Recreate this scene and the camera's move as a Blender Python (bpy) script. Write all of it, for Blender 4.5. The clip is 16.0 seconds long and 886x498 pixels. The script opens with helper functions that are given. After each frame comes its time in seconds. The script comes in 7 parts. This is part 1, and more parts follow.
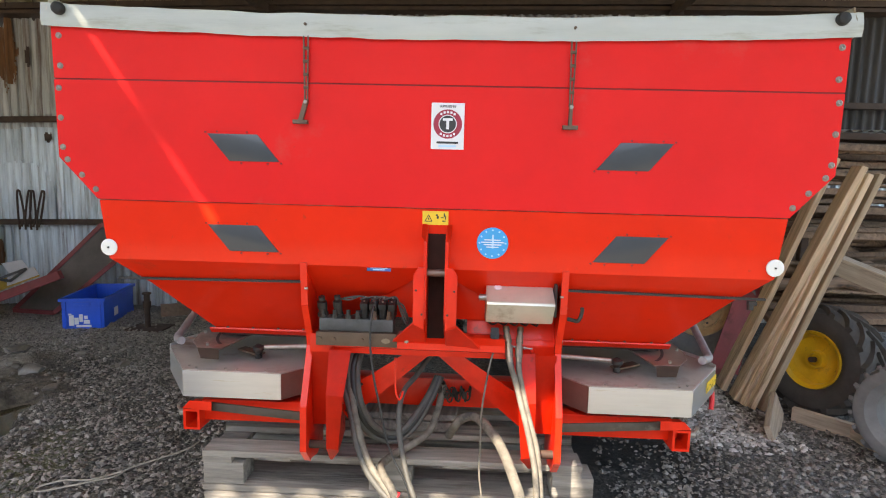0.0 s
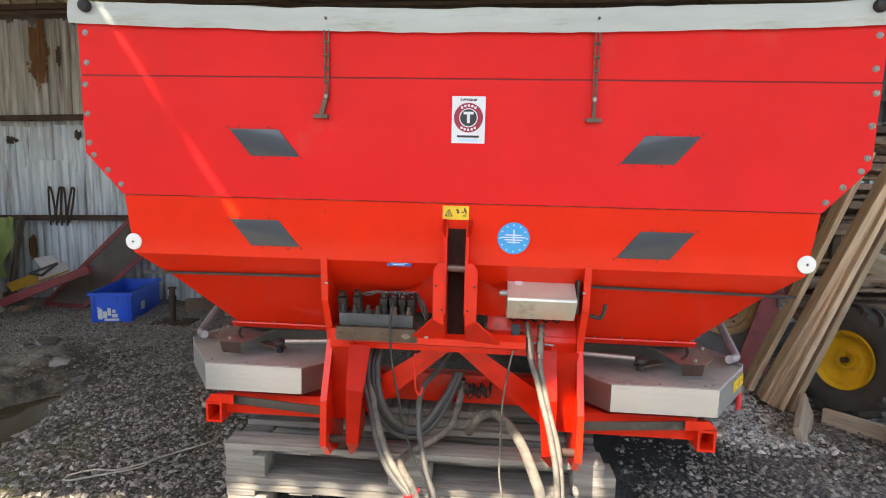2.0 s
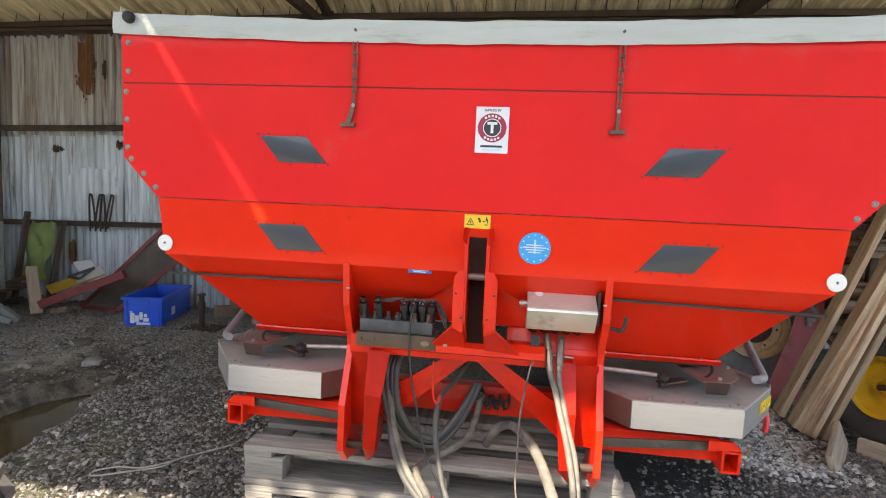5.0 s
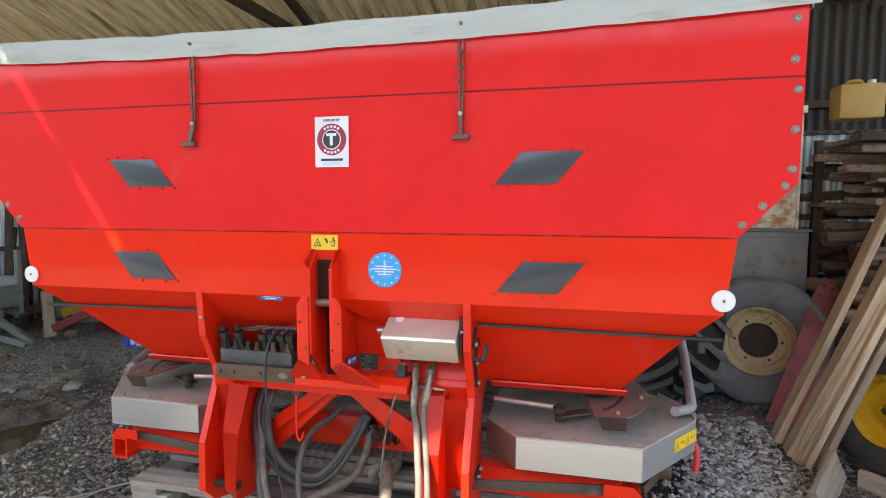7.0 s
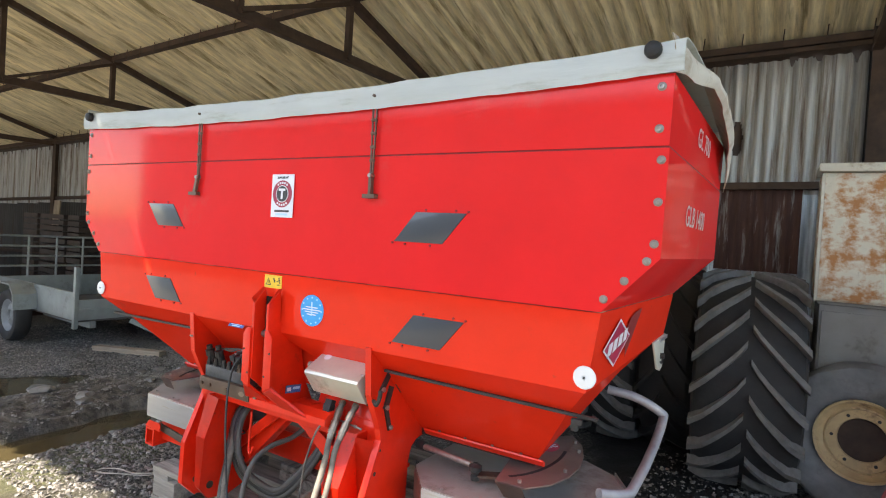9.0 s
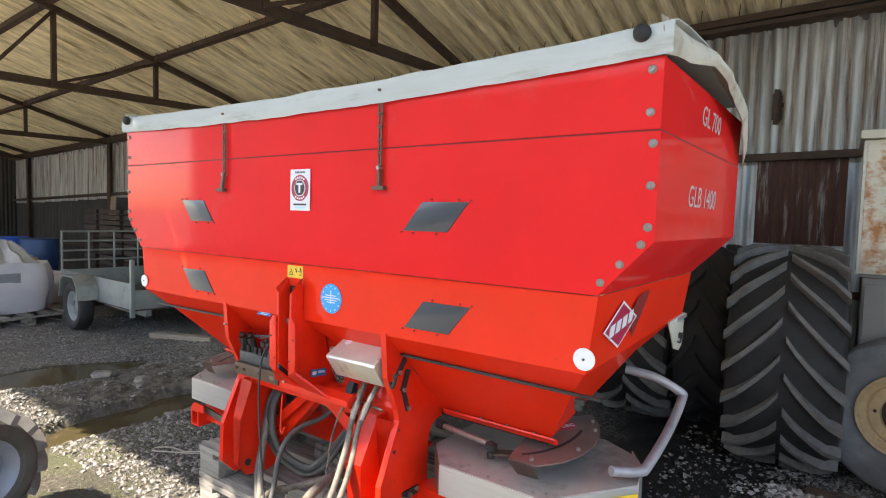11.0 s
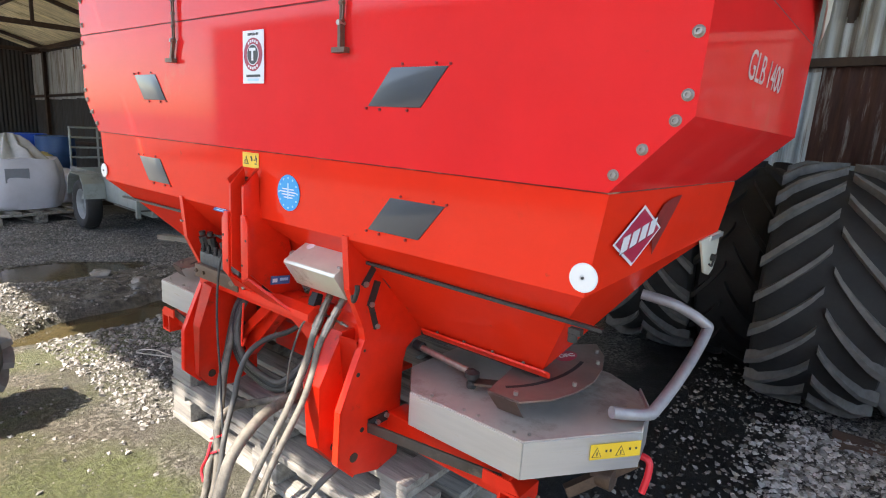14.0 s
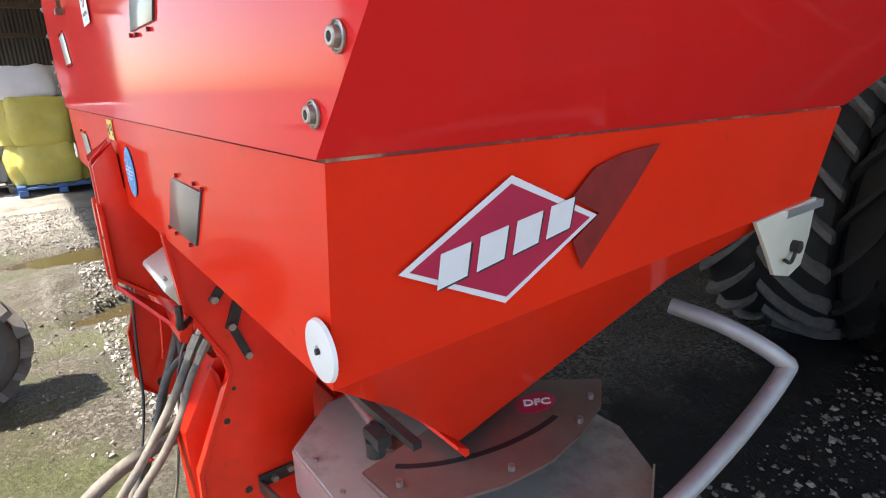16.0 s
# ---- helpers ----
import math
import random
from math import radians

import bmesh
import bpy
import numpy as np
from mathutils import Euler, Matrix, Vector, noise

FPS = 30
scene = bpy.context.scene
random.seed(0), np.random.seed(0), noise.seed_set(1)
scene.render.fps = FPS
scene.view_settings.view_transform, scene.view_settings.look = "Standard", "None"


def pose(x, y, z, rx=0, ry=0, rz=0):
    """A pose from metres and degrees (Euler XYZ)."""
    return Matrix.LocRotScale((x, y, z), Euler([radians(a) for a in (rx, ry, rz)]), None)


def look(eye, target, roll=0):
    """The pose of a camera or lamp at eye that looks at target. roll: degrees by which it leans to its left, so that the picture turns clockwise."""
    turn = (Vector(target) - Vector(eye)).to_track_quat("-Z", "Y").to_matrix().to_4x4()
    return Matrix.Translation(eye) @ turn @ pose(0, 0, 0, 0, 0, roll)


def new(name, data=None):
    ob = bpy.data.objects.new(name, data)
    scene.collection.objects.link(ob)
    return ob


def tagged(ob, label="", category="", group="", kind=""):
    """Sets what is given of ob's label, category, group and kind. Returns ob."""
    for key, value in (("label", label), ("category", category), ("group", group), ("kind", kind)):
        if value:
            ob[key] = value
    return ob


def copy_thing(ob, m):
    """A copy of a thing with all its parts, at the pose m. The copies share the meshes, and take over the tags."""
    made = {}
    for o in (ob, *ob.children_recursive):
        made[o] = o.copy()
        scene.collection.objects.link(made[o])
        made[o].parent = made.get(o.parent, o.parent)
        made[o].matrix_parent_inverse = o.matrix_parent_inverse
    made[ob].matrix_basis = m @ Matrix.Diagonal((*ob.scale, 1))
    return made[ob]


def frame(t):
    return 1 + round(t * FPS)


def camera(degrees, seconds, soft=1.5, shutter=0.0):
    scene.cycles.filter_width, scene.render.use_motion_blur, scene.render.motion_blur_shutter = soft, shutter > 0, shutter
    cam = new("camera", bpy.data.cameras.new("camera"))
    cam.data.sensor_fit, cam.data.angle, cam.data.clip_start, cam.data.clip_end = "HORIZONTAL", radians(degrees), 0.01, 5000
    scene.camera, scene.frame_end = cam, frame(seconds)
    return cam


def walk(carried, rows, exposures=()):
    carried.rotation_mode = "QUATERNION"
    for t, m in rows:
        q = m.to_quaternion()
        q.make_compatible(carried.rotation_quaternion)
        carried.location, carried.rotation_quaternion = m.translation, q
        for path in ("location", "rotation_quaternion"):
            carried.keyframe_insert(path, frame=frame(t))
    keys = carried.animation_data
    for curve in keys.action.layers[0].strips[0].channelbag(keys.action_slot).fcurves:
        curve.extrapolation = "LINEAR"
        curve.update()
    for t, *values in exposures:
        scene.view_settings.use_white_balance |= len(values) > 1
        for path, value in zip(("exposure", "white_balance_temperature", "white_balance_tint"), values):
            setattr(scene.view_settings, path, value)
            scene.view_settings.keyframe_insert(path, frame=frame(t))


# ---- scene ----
cam = camera(77.4, 16.0, soft=1.1)
PATH = [
    (0, (0.094, -1.609, 1.209), (0.011, 0.375, 0.971), 1.5),
    (0.5, (0.101, -1.611, 1.209), (0.019, 0.373, 0.97), 1.4),
    (1, (0.101, -1.605, 1.209), (0.008, 0.378, 0.966), 1.4),
    (1.5, (0.103, -1.595, 1.206), (-0.017, 0.385, 0.952), 1.4),
    (2, (0.096, -1.596, 1.202), (-0.063, 0.382, 0.951), 1.4),
    (2.5, (0.093, -1.605, 1.21), (-0.116, 0.37, 0.975), 1.4),
    (3, (0.086, -1.604, 1.211), (-0.186, 0.364, 0.986), 1.6),
    (3.2, (0.078, -1.606, 1.212), (-0.211, 0.361, 0.997), 1.8),
    (5.3, (0.138, -1.609, 1.175), (-0.119, 0.365, 0.983), 2.6),
    (5.5, (0.173, -1.605, 1.18), (-0.099, 0.365, 0.962), 2.3),
    (6, (0.26, -1.567, 1.17), (-0.097, 0.388, 0.944), 1.5),
    (6.5, (0.441, -1.441, 1.182), (-0.027, 0.494, 0.984), 2.1),
    (7, (0.654, -1.352, 1.209), (0.187, 0.586, 1.046), 0.1),
    (7.5, (0.907, -1.333, 1.241), (0.409, 0.595, 1.051), 0.8),
    (8, (1.048, -1.284, 1.25), (0.489, 0.634, 1.182), 1.3),
    (8.5, (1.177, -1.165, 1.249), (0.422, 0.686, 1.188), 4.0),
    (9, (1.325, -1.176, 1.271), (0.284, 0.531, 1.232), 3.5),
    (9.2, (1.401, -1.197, 1.282), (0.285, 0.462, 1.256), 2.6),
    (11.5, (1.431, -1.152, 1.295), (0.262, 0.465, 1.157), 1.3),
    (12, (1.429, -1.151, 1.29), (0.27, 0.471, 1.125), 1.3),
    (12.5, (1.418, -1.138, 1.278), (0.252, 0.474, 1.067), 1.1),
    (13, (1.38, -1.102, 1.258), (0.271, 0.54, 0.984), 1.5),
    (13.5, (1.327, -1.008, 1.218), (0.263, 0.648, 0.864), 2.5),
    (14, (1.349, -0.845, 1.211), (0.138, 0.693, 0.8), 3.7),
    (14.5, (1.374, -0.665, 1.211), (0.109, 0.796, 0.696), 3.2),
    (15, (1.325, -0.441, 1.175), (0.275, 1.164, 0.608), 3.4),
    (15.5, (1.306, -0.319, 1.164), (0.134, 1.18, 0.547), 0.7),
    (16, (1.339, -0.148, 1.179), (-0.198, 0.997, 0.607), -1.5),
]
walk(cam, [(t, look(eye, target, roll)) for t, eye, target, roll in PATH], exposures=[(0.0, 2.13, 7500, 10), (6.0, 2.13, 7300, 10), (9.0, 2.20, 7050, 10), (13.0, 2.21, 6850, 10), (14.5, 2.13, 6650, 10), (15.4, 2.27, 6700, 10), (16.0, 2.10, 6700, 10)])

# ---------- world and light ----------
SUN_DIR = Vector((-0.27, -0.60, 0.88)).normalized()
world = bpy.data.worlds.new("sky")
scene.world = world
world.use_nodes = True
wn = world.node_tree
sky = wn.nodes.new("ShaderNodeTexSky")
sky.sky_type = "NISHITA"
sky.sun_disc = False
sky.sun_elevation = math.asin(SUN_DIR.z)
sky.sun_rotation = math.atan2(SUN_DIR.x, SUN_DIR.y)
bg = wn.nodes["Background"]
bg.inputs["Strength"].default_value = 0.15
wn.links.new(sky.outputs["Color"], bg.inputs["Color"])
sun = new("sun", bpy.data.lights.new("sun", "SUN"))
sun.data.energy = 3.7
sun.data.angle = radians(0.6)
sun.data.color = (1.0, 0.95, 0.87)
sun.matrix_world = look(SUN_DIR * 30, (0, 0, 0))


# ---------- materials ----------
def mat(name, base, rough=0.5, metal=0.0, vary=0.12, scale=8.0, bump=0.0, bump_scale=60.0, coat=0.0, spec=0.5,
        stain=None, stain_scale=3.0, stain_amount=0.5, stretch=(1, 1, 1), island=0.0, rand=0.0, stain2=None, coat_rough=0.08):
    """A procedural surface: fine and coarse variation of the base colour, stains of a second colour, bump."""
    m = bpy.data.materials.new(name)
    m.use_nodes = True
    nt = m.node_tree
    n, l = nt.nodes, nt.links
    b = n["Principled BSDF"]
    b.inputs["Roughness"].default_value = rough
    b.inputs["Metallic"].default_value = metal
    b.inputs["Coat Weight"].default_value = coat
    b.inputs["Coat Roughness"].default_value = coat_rough
    b.inputs["Specular IOR Level"].default_value = spec
    tc = n.new("ShaderNodeTexCoord")
    mp = n.new("ShaderNodeMapping")
    mp.inputs["Scale"].default_value = stretch
    l.new(tc.outputs["Object"], mp.inputs["Vector"])
    n1 = n.new("ShaderNodeTexNoise")
    n1.inputs["Scale"].default_value = scale
    n1.inputs["Detail"].default_value = 8
    n1.inputs["Roughness"].default_value = 0.65
    l.new(mp.outputs["Vector"], n1.inputs["Vector"])
    r1 = n.new("ShaderNodeMapRange")
    r1.inputs["From Min"].default_value, r1.inputs["From Max"].default_value = 0.3, 0.7
    r1.inputs["To Min"].default_value, r1.inputs["To Max"].default_value = 1 - vary, 1 + vary
    l.new(n1.outputs["Fac"], r1.inputs["Value"])
    mul = n.new("ShaderNodeVectorMath")
    mul.operation = "SCALE"
    mul.inputs[0].default_value = base[:3]
    l.new(r1.outputs["Result"], mul.inputs["Scale"])
    col = mul.outputs["Vector"]
    if island or rand:
        src = n.new("ShaderNodeNewGeometry").outputs["Random Per Island"] if island else n.new("ShaderNodeObjectInfo").outputs["Random"]
        amt = island or rand
        ri = n.new("ShaderNodeMapRange")
        ri.inputs["To Min"].default_value, ri.inputs["To Max"].default_value = 1 - amt, 1 + amt
        l.new(src, ri.inputs["Value"])
        m2 = n.new("ShaderNodeVectorMath")
        m2.operation = "SCALE"
        l.new(col, m2.inputs[0])
        l.new(ri.outputs["Result"], m2.inputs["Scale"])
        col = m2.outputs["Vector"]
    for stain, stain_scale, stain_amount in ([(stain, stain_scale, stain_amount)] if stain else []) + ([stain2] if stain2 else []):
        n2 = n.new("ShaderNodeTexNoise")
        n2.inputs["Scale"].default_value = stain_scale
        n2.inputs["Detail"].default_value = 10
        n2.inputs["Roughness"].default_value = 0.7
        l.new(mp.outputs["Vector"], n2.inputs["Vector"])
        r2 = n.new("ShaderNodeMapRange")
        r2.inputs["From Min"].default_value = 0.66 - 0.3 * stain_amount
        r2.inputs["From Max"].default_value = 0.80 - 0.3 * stain_amount
        l.new(n2.outputs["Fac"], r2.inputs["Value"])
        mx = n.new("ShaderNodeMix")
        mx.data_type = "RGBA"
        l.new(r2.outputs["Result"], mx.inputs["Factor"])
        l.new(col, mx.inputs["A"])
        mx.inputs["B"].default_value = (*stain[:3], 1)
        col = mx.outputs["Result"]
        rr = n.new("ShaderNodeMapRange")
        rr.inputs["To Min"].default_value, rr.inputs["To Max"].default_value = rough, min(1, rough + 0.3)
        l.new(r2.outputs["Result"], rr.inputs["Value"])
        l.new(rr.outputs["Result"], b.inputs["Roughness"])
        if metal:
            rm = n.new("ShaderNodeMapRange")
            rm.inputs["To Min"].default_value, rm.inputs["To Max"].default_value = metal, 0.0
            l.new(r2.outputs["Result"], rm.inputs["Value"])
            l.new(rm.outputs["Result"], b.inputs["Metallic"])
    l.new(col, b.inputs["Base Color"])
    if bump:
        n3 = n.new("ShaderNodeTexNoise")
        n3.inputs["Scale"].default_value = bump_scale
        n3.inputs["Detail"].default_value = 6
        l.new(mp.outputs["Vector"], n3.inputs["Vector"])
        bp = n.new("ShaderNodeBump")
        bp.inputs["Strength"].default_value = bump
        bp.inputs["Distance"].default_value = 0.01
        l.new(n3.outputs["Fac"], bp.inputs["Height"])
        l.new(bp.outputs["Normal"], b.inputs["Normal"])
    return m


RED_UP = mat("faded_red_paint", (0.74, 0.021, 0.020), 0.8, vary=0.07, scale=2.5, coat=0.42, coat_rough=0.06, spec=0.02, bump=0.010, bump_scale=5,
             stain=(0.64, 0.08, 0.06), stain_scale=1.6, stain_amount=0.2, stain2=((0.34, 0.05, 0.03), 38, 0.02))
RED = mat("orange_red_paint", (0.76, 0.029, 0.009), 0.8, vary=0.08, scale=3, coat=0.34, coat_rough=0.09, spec=0.02, bump=0.02, bump_scale=8,
          stain=(0.52, 0.04, 0.016), stain_scale=5, stain_amount=0.15, stain2=((0.22, 0.06, 0.03), 30, 0.05))
RED_FR = mat("frame_red_paint", (0.70, 0.022, 0.006), 0.38, vary=0.14, scale=9, coat=0.25, coat_rough=0.12, spec=0.25, bump=0.05, bump_scale=20,
             stain=(0.20, 0.04, 0.018), stain_scale=14, stain_amount=0.16)
SEAM_WORN = mat("chipped_seam_sealant", (0.20, 0.018, 0.012), 0.6, vary=0.3, scale=14, stain=(0.40, 0.27, 0.17), stain_scale=7, stain_amount=0.52, stretch=(1, 1, 0.3))
DARK_RED = mat("dark_red_edge", (0.22, 0.012, 0.01), 0.6, vary=0.3, scale=20)
WINDOW = mat("grey_acrylic_window", (0.045, 0.049, 0.054), 0.36, vary=0.1, scale=6, coat=0.45, coat_rough=0.10, spec=0.35)
TARP_END = mat("brown_stained_canvas", (0.50, 0.46, 0.38), 0.75, vary=0.15, scale=6, bump=0.3, bump_scale=16,
               stain=(0.26, 0.20, 0.13), stain_scale=5, stain_amount=0.45)
TARP = mat("weathered_white_tarpaulin", (0.45, 0.47, 0.435), 0.55, vary=0.12, scale=4, bump=0.25, bump_scale=14,
           stain=(0.33, 0.33, 0.27), stain_scale=7, stain_amount=0.35, stretch=(0.4, 1, 2.5))
STEEL = mat("brushed_stainless_steel", (0.64, 0.64, 0.64), 0.30, 0.75, vary=0.06, scale=5, bump=0.03, bump_scale=90, stretch=(1, 1, 12),
            stain=(0.50, 0.45, 0.36), stain_scale=5, stain_amount=0.2)
DUSTY = mat("dusty_brown_steel", (0.20, 0.135, 0.11), 0.36, 0.45, vary=0.2, scale=7, bump=0.06, bump_scale=40,
            stain=(0.13, 0.095, 0.075), stain_scale=6, stain_amount=0.3)
GUARDM = mat("dusty_grey_guard_steel", (0.36, 0.315, 0.275), 0.42, 0.3, vary=0.16, scale=5, bump=0.05, bump_scale=40,
             stain=(0.17, 0.125, 0.10), stain_scale=4, stain_amount=0.35)
COUPLING = mat("worn_brassy_steel", (0.23, 0.185, 0.14), 0.35, 0.7, vary=0.3, scale=50)
BOLT = mat("galvanised_bolt", (0.36, 0.33, 0.29), 0.45, 0.85, vary=0.2, scale=60)
DARKMETAL = mat("dark_greasy_metal", (0.032, 0.030, 0.028), 0.5, 0.3, vary=0.3, scale=30, bump=0.15, bump_scale=80)
CHAINM = mat("tarnished_chain_steel", (0.13, 0.085, 0.06), 0.5, 0.5, vary=0.3, scale=50)
MAST_SHADE = mat("slot_shade_brown", (0.030, 0.012, 0.009), 0.85, vary=0.35, scale=14, spec=0.2)
RUSTY = mat("rusty_brown_steel", (0.055, 0.032, 0.022), 0.75, 0.1, vary=0.35, scale=12, bump=0.2, bump_scale=40)
BLACK = mat("black_rubber", (0.013, 0.013, 0.013), 0.6, vary=0.25, scale=25, bump=0.1, bump_scale=70)
TYRE = mat("dusty_tyre_rubber", (0.024, 0.022, 0.021), 0.75, vary=0.3, scale=8, bump=0.15, bump_scale=50,
           stain=(0.040, 0.036, 0.032), stain_scale=9, stain_amount=0.35)
TYRE_GREY = mat("grey_perished_rubber", (0.185, 0.18, 0.172), 0.85, vary=0.25, scale=7, bump=0.4, bump_scale=18,
                stain=(0.14, 0.133, 0.126), stain_scale=5, stain_amount=0.4)
HOSE = mat("black_hydraulic_hose", (0.022, 0.022, 0.022), 0.45, vary=0.25, scale=30, bump=0.06, bump_scale=200)
HOSE_DIRTY = mat("mud_caked_hose", (0.155, 0.135, 0.108), 0.7, vary=0.4, scale=25, bump=0.25, bump_scale=80,
                 stain=(0.065, 0.060, 0.055), stain_scale=14, stain_amount=0.42)
HOSE_DARK = mat("dusty_grey_hose", (0.075, 0.070, 0.062), 0.6, vary=0.3, scale=25, bump=0.1, bump_scale=120)
WHITE = mat("white_plastic", (0.74, 0.73, 0.70), 0.35, vary=0.04, scale=20)
CREAM = mat("cream_painted_metal", (0.60, 0.57, 0.47), 0.4, vary=0.08, scale=8, coat=0.2,
            stain=(0.30, 0.21, 0.11), stain_scale=7, stain_amount=0.42)
BOXM = mat("dull_aluminium_box", (0.60, 0.57, 0.48), 0.34, 0.45, vary=0.1, scale=8, coat=0.25,
           stain=(0.30, 0.22, 0.13), stain_scale=7, stain_amount=0.38)
YELLOW = mat("yellow_decal", (0.78, 0.50, 0.03), 0.45, vary=0.06, scale=30)
BLUE = mat("blue_decal", (0.03, 0.32, 0.66), 0.4, vary=0.06, scale=30)
DKBLUE = mat("dark_blue_decal", (0.05, 0.12, 0.30), 0.4, vary=0.1, scale=30)
PAPER = mat("white_sticker_vinyl", (0.72, 0.71, 0.72), 0.4, vary=0.04, scale=20)
MARKM = mat("dull_pink_decal", (0.60, 0.40, 0.38), 0.45, vary=0.2, scale=30)
MAROON = mat("maroon_print", (0.33, 0.02, 0.045), 0.4, vary=0.06, scale=20)
PRINT = mat("black_print", (0.03, 0.03, 0.03), 0.5, vary=0.1, scale=40)
PALE_BLUE = mat("pale_blue_print", (0.45, 0.65, 0.82), 0.45, vary=0.05, scale=30)
LOGO_RED = mat("raspberry_emblem", (0.42, 0.02, 0.06), 0.4, vary=0.06, scale=15)
WOOD_PAL = mat("weathered_pallet_wood", (0.25, 0.225, 0.195), 0.85, vary=0.38, scale=12, bump=0.5, bump_scale=40, stretch=(0.25, 3, 3),
               stain=(0.09, 0.078, 0.066), stain_scale=5, stain_amount=0.5, rand=0.22)
WOOD_OLD = mat("grey_brown_old_timber", (0.40, 0.32, 0.235), 0.85, vary=0.35, scale=9, bump=0.35, bump_scale=35, stretch=(4, 4, 0.3),
               stain=(0.17, 0.125, 0.09), stain_scale=5, stain_amount=0.4, rand=0.42)
WOOD_TAN = mat("sun_bleached_tan_plank", (0.54, 0.405, 0.265), 0.8, vary=0.32, scale=9, bump=0.35, bump_scale=35, stretch=(4, 4, 0.3),
               stain=(0.27, 0.185, 0.115), stain_scale=5, stain_amount=0.36, rand=0.3)
WOOD_X = mat("stacked_brown_timber", (0.22, 0.145, 0.098), 0.85, vary=0.35, scale=9, bump=0.35, bump_scale=35, stretch=(0.3, 4, 4),
             stain=(0.07, 0.05, 0.04), stain_scale=5, stain_amount=0.4, rand=0.4)
STEELWORK = mat("rust_brown_steelwork", (0.060, 0.036, 0.024), 0.8, 0.0, vary=0.35, scale=10, bump=0.2, bump_scale=40)
# lichen streaks run lengthwise, also standing in for side shading of the corrugations
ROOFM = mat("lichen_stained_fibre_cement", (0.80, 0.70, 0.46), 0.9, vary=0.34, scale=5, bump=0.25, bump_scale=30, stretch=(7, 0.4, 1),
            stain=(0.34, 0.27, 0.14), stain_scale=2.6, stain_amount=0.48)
GALV = mat("rust_streaked_galvanised_sheet", (0.42, 0.415, 0.395), 0.5, 0.3, vary=0.4, scale=3.5, bump=0.05, bump_scale=30, stretch=(6, 6, 0.30),
           stain=(0.20, 0.155, 0.105), stain_scale=1.3, stain_amount=0.50, rand=0.2, stain2=((0.12, 0.06, 0.035), 2.2, 0.46))
RUST_SHEET = mat("deep_rusted_sheet", (0.085, 0.036, 0.026), 0.8, vary=0.4, scale=6, bump=0.1, bump_scale=40, stretch=(5, 5, 0.5),
                 stain=(0.40, 0.40, 0.38), stain_scale=3, stain_amount=0.36)
GALV_LOW = mat("pale_zinc_sheet", (0.50, 0.55, 0.58), 0.45, 0.3, vary=0.4, scale=3.5, bump=0.05, bump_scale=30, stretch=(6, 6, 0.35),
               stain=(0.24, 0.23, 0.21), stain_scale=1.8, stain_amount=0.48, rand=0.15, stain2=((0.11, 0.05, 0.032), 2.6, 0.32))
GALV_DARK = mat("dark_sheet", (0.048, 0.044, 0.041), 0.75, 0.0, vary=0.25, scale=3, stretch=(2.5, 2.5, 0.45),
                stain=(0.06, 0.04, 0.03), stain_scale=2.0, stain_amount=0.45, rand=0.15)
RUST_CAB = mat("flaking_cream_paint_over_rust", (0.70, 0.66, 0.54), 0.6, vary=0.12, scale=9, bump=0.3, bump_scale=40,
               stain=(0.44, 0.19, 0.06), stain_scale=9, stain_amount=0.72, stretch=(1, 1, 1.2), stain2=((0.14, 0.08, 0.045), 30, 0.12))
GREY_CAB = mat("grey_brown_enamel", (0.26, 0.24, 0.215), 0.55, vary=0.15, scale=4, stain=(0.12, 0.10, 0.08), stain_scale=3, stain_amount=0.3)
TAN = mat("tan_rim_paint", (0.52, 0.36, 0.18), 0.55, vary=0.2, scale=8, stain=(0.17, 0.10, 0.06), stain_scale=9, stain_amount=0.3)
RIM_YEL = mat("yellow_rim_paint", (0.72, 0.42, 0.02), 0.45, vary=0.15, scale=10, stain=(0.22, 0.13, 0.04), stain_scale=12, stain_amount=0.25)
RIM_SILVER = mat("silver_grey_rim_paint", (0.24, 0.25, 0.28), 0.4, 0.3, vary=0.15, scale=10)
CRATEB = mat("blue_plastic_crate", (0.015, 0.10, 0.62), 0.4, vary=0.1, scale=8)
TRAILER = mat("dull_galvanised_trailer", (0.30, 0.32, 0.30), 0.55, 0.4, vary=0.15, scale=5, stain=(0.17, 0.17, 0.15), stain_scale=4, stain_amount=0.35)
BAG = mat("white_woven_bulk_bag", (0.62, 0.60, 0.66), 0.7, vary=0.06, scale=8, bump=0.15, bump_scale=30)
BAGY = mat("yellow_plastic_sack", (0.48, 0.40, 0.09), 0.5, vary=0.1, scale=6, bump=0.2, bump_scale=16)
CANM = mat("amber_plastic_can", (0.50, 0.29, 0.07), 0.45, vary=0.12, scale=8)
STONE = mat("crushed_stone", (0.190, 0.172, 0.150), 0.45, vary=0.25, scale=30, island=0.65, bump=0.1, bump_scale=80)
CHIP = mat("pale_stone_chips", (0.42, 0.40, 0.37), 0.7, vary=0.25, scale=30, island=0.55, bump=0.1, bump_scale=80)
DARKJUNK = mat("dark_brown_clutter", (0.045, 0.03, 0.024), 0.8, vary=0.4, scale=8)


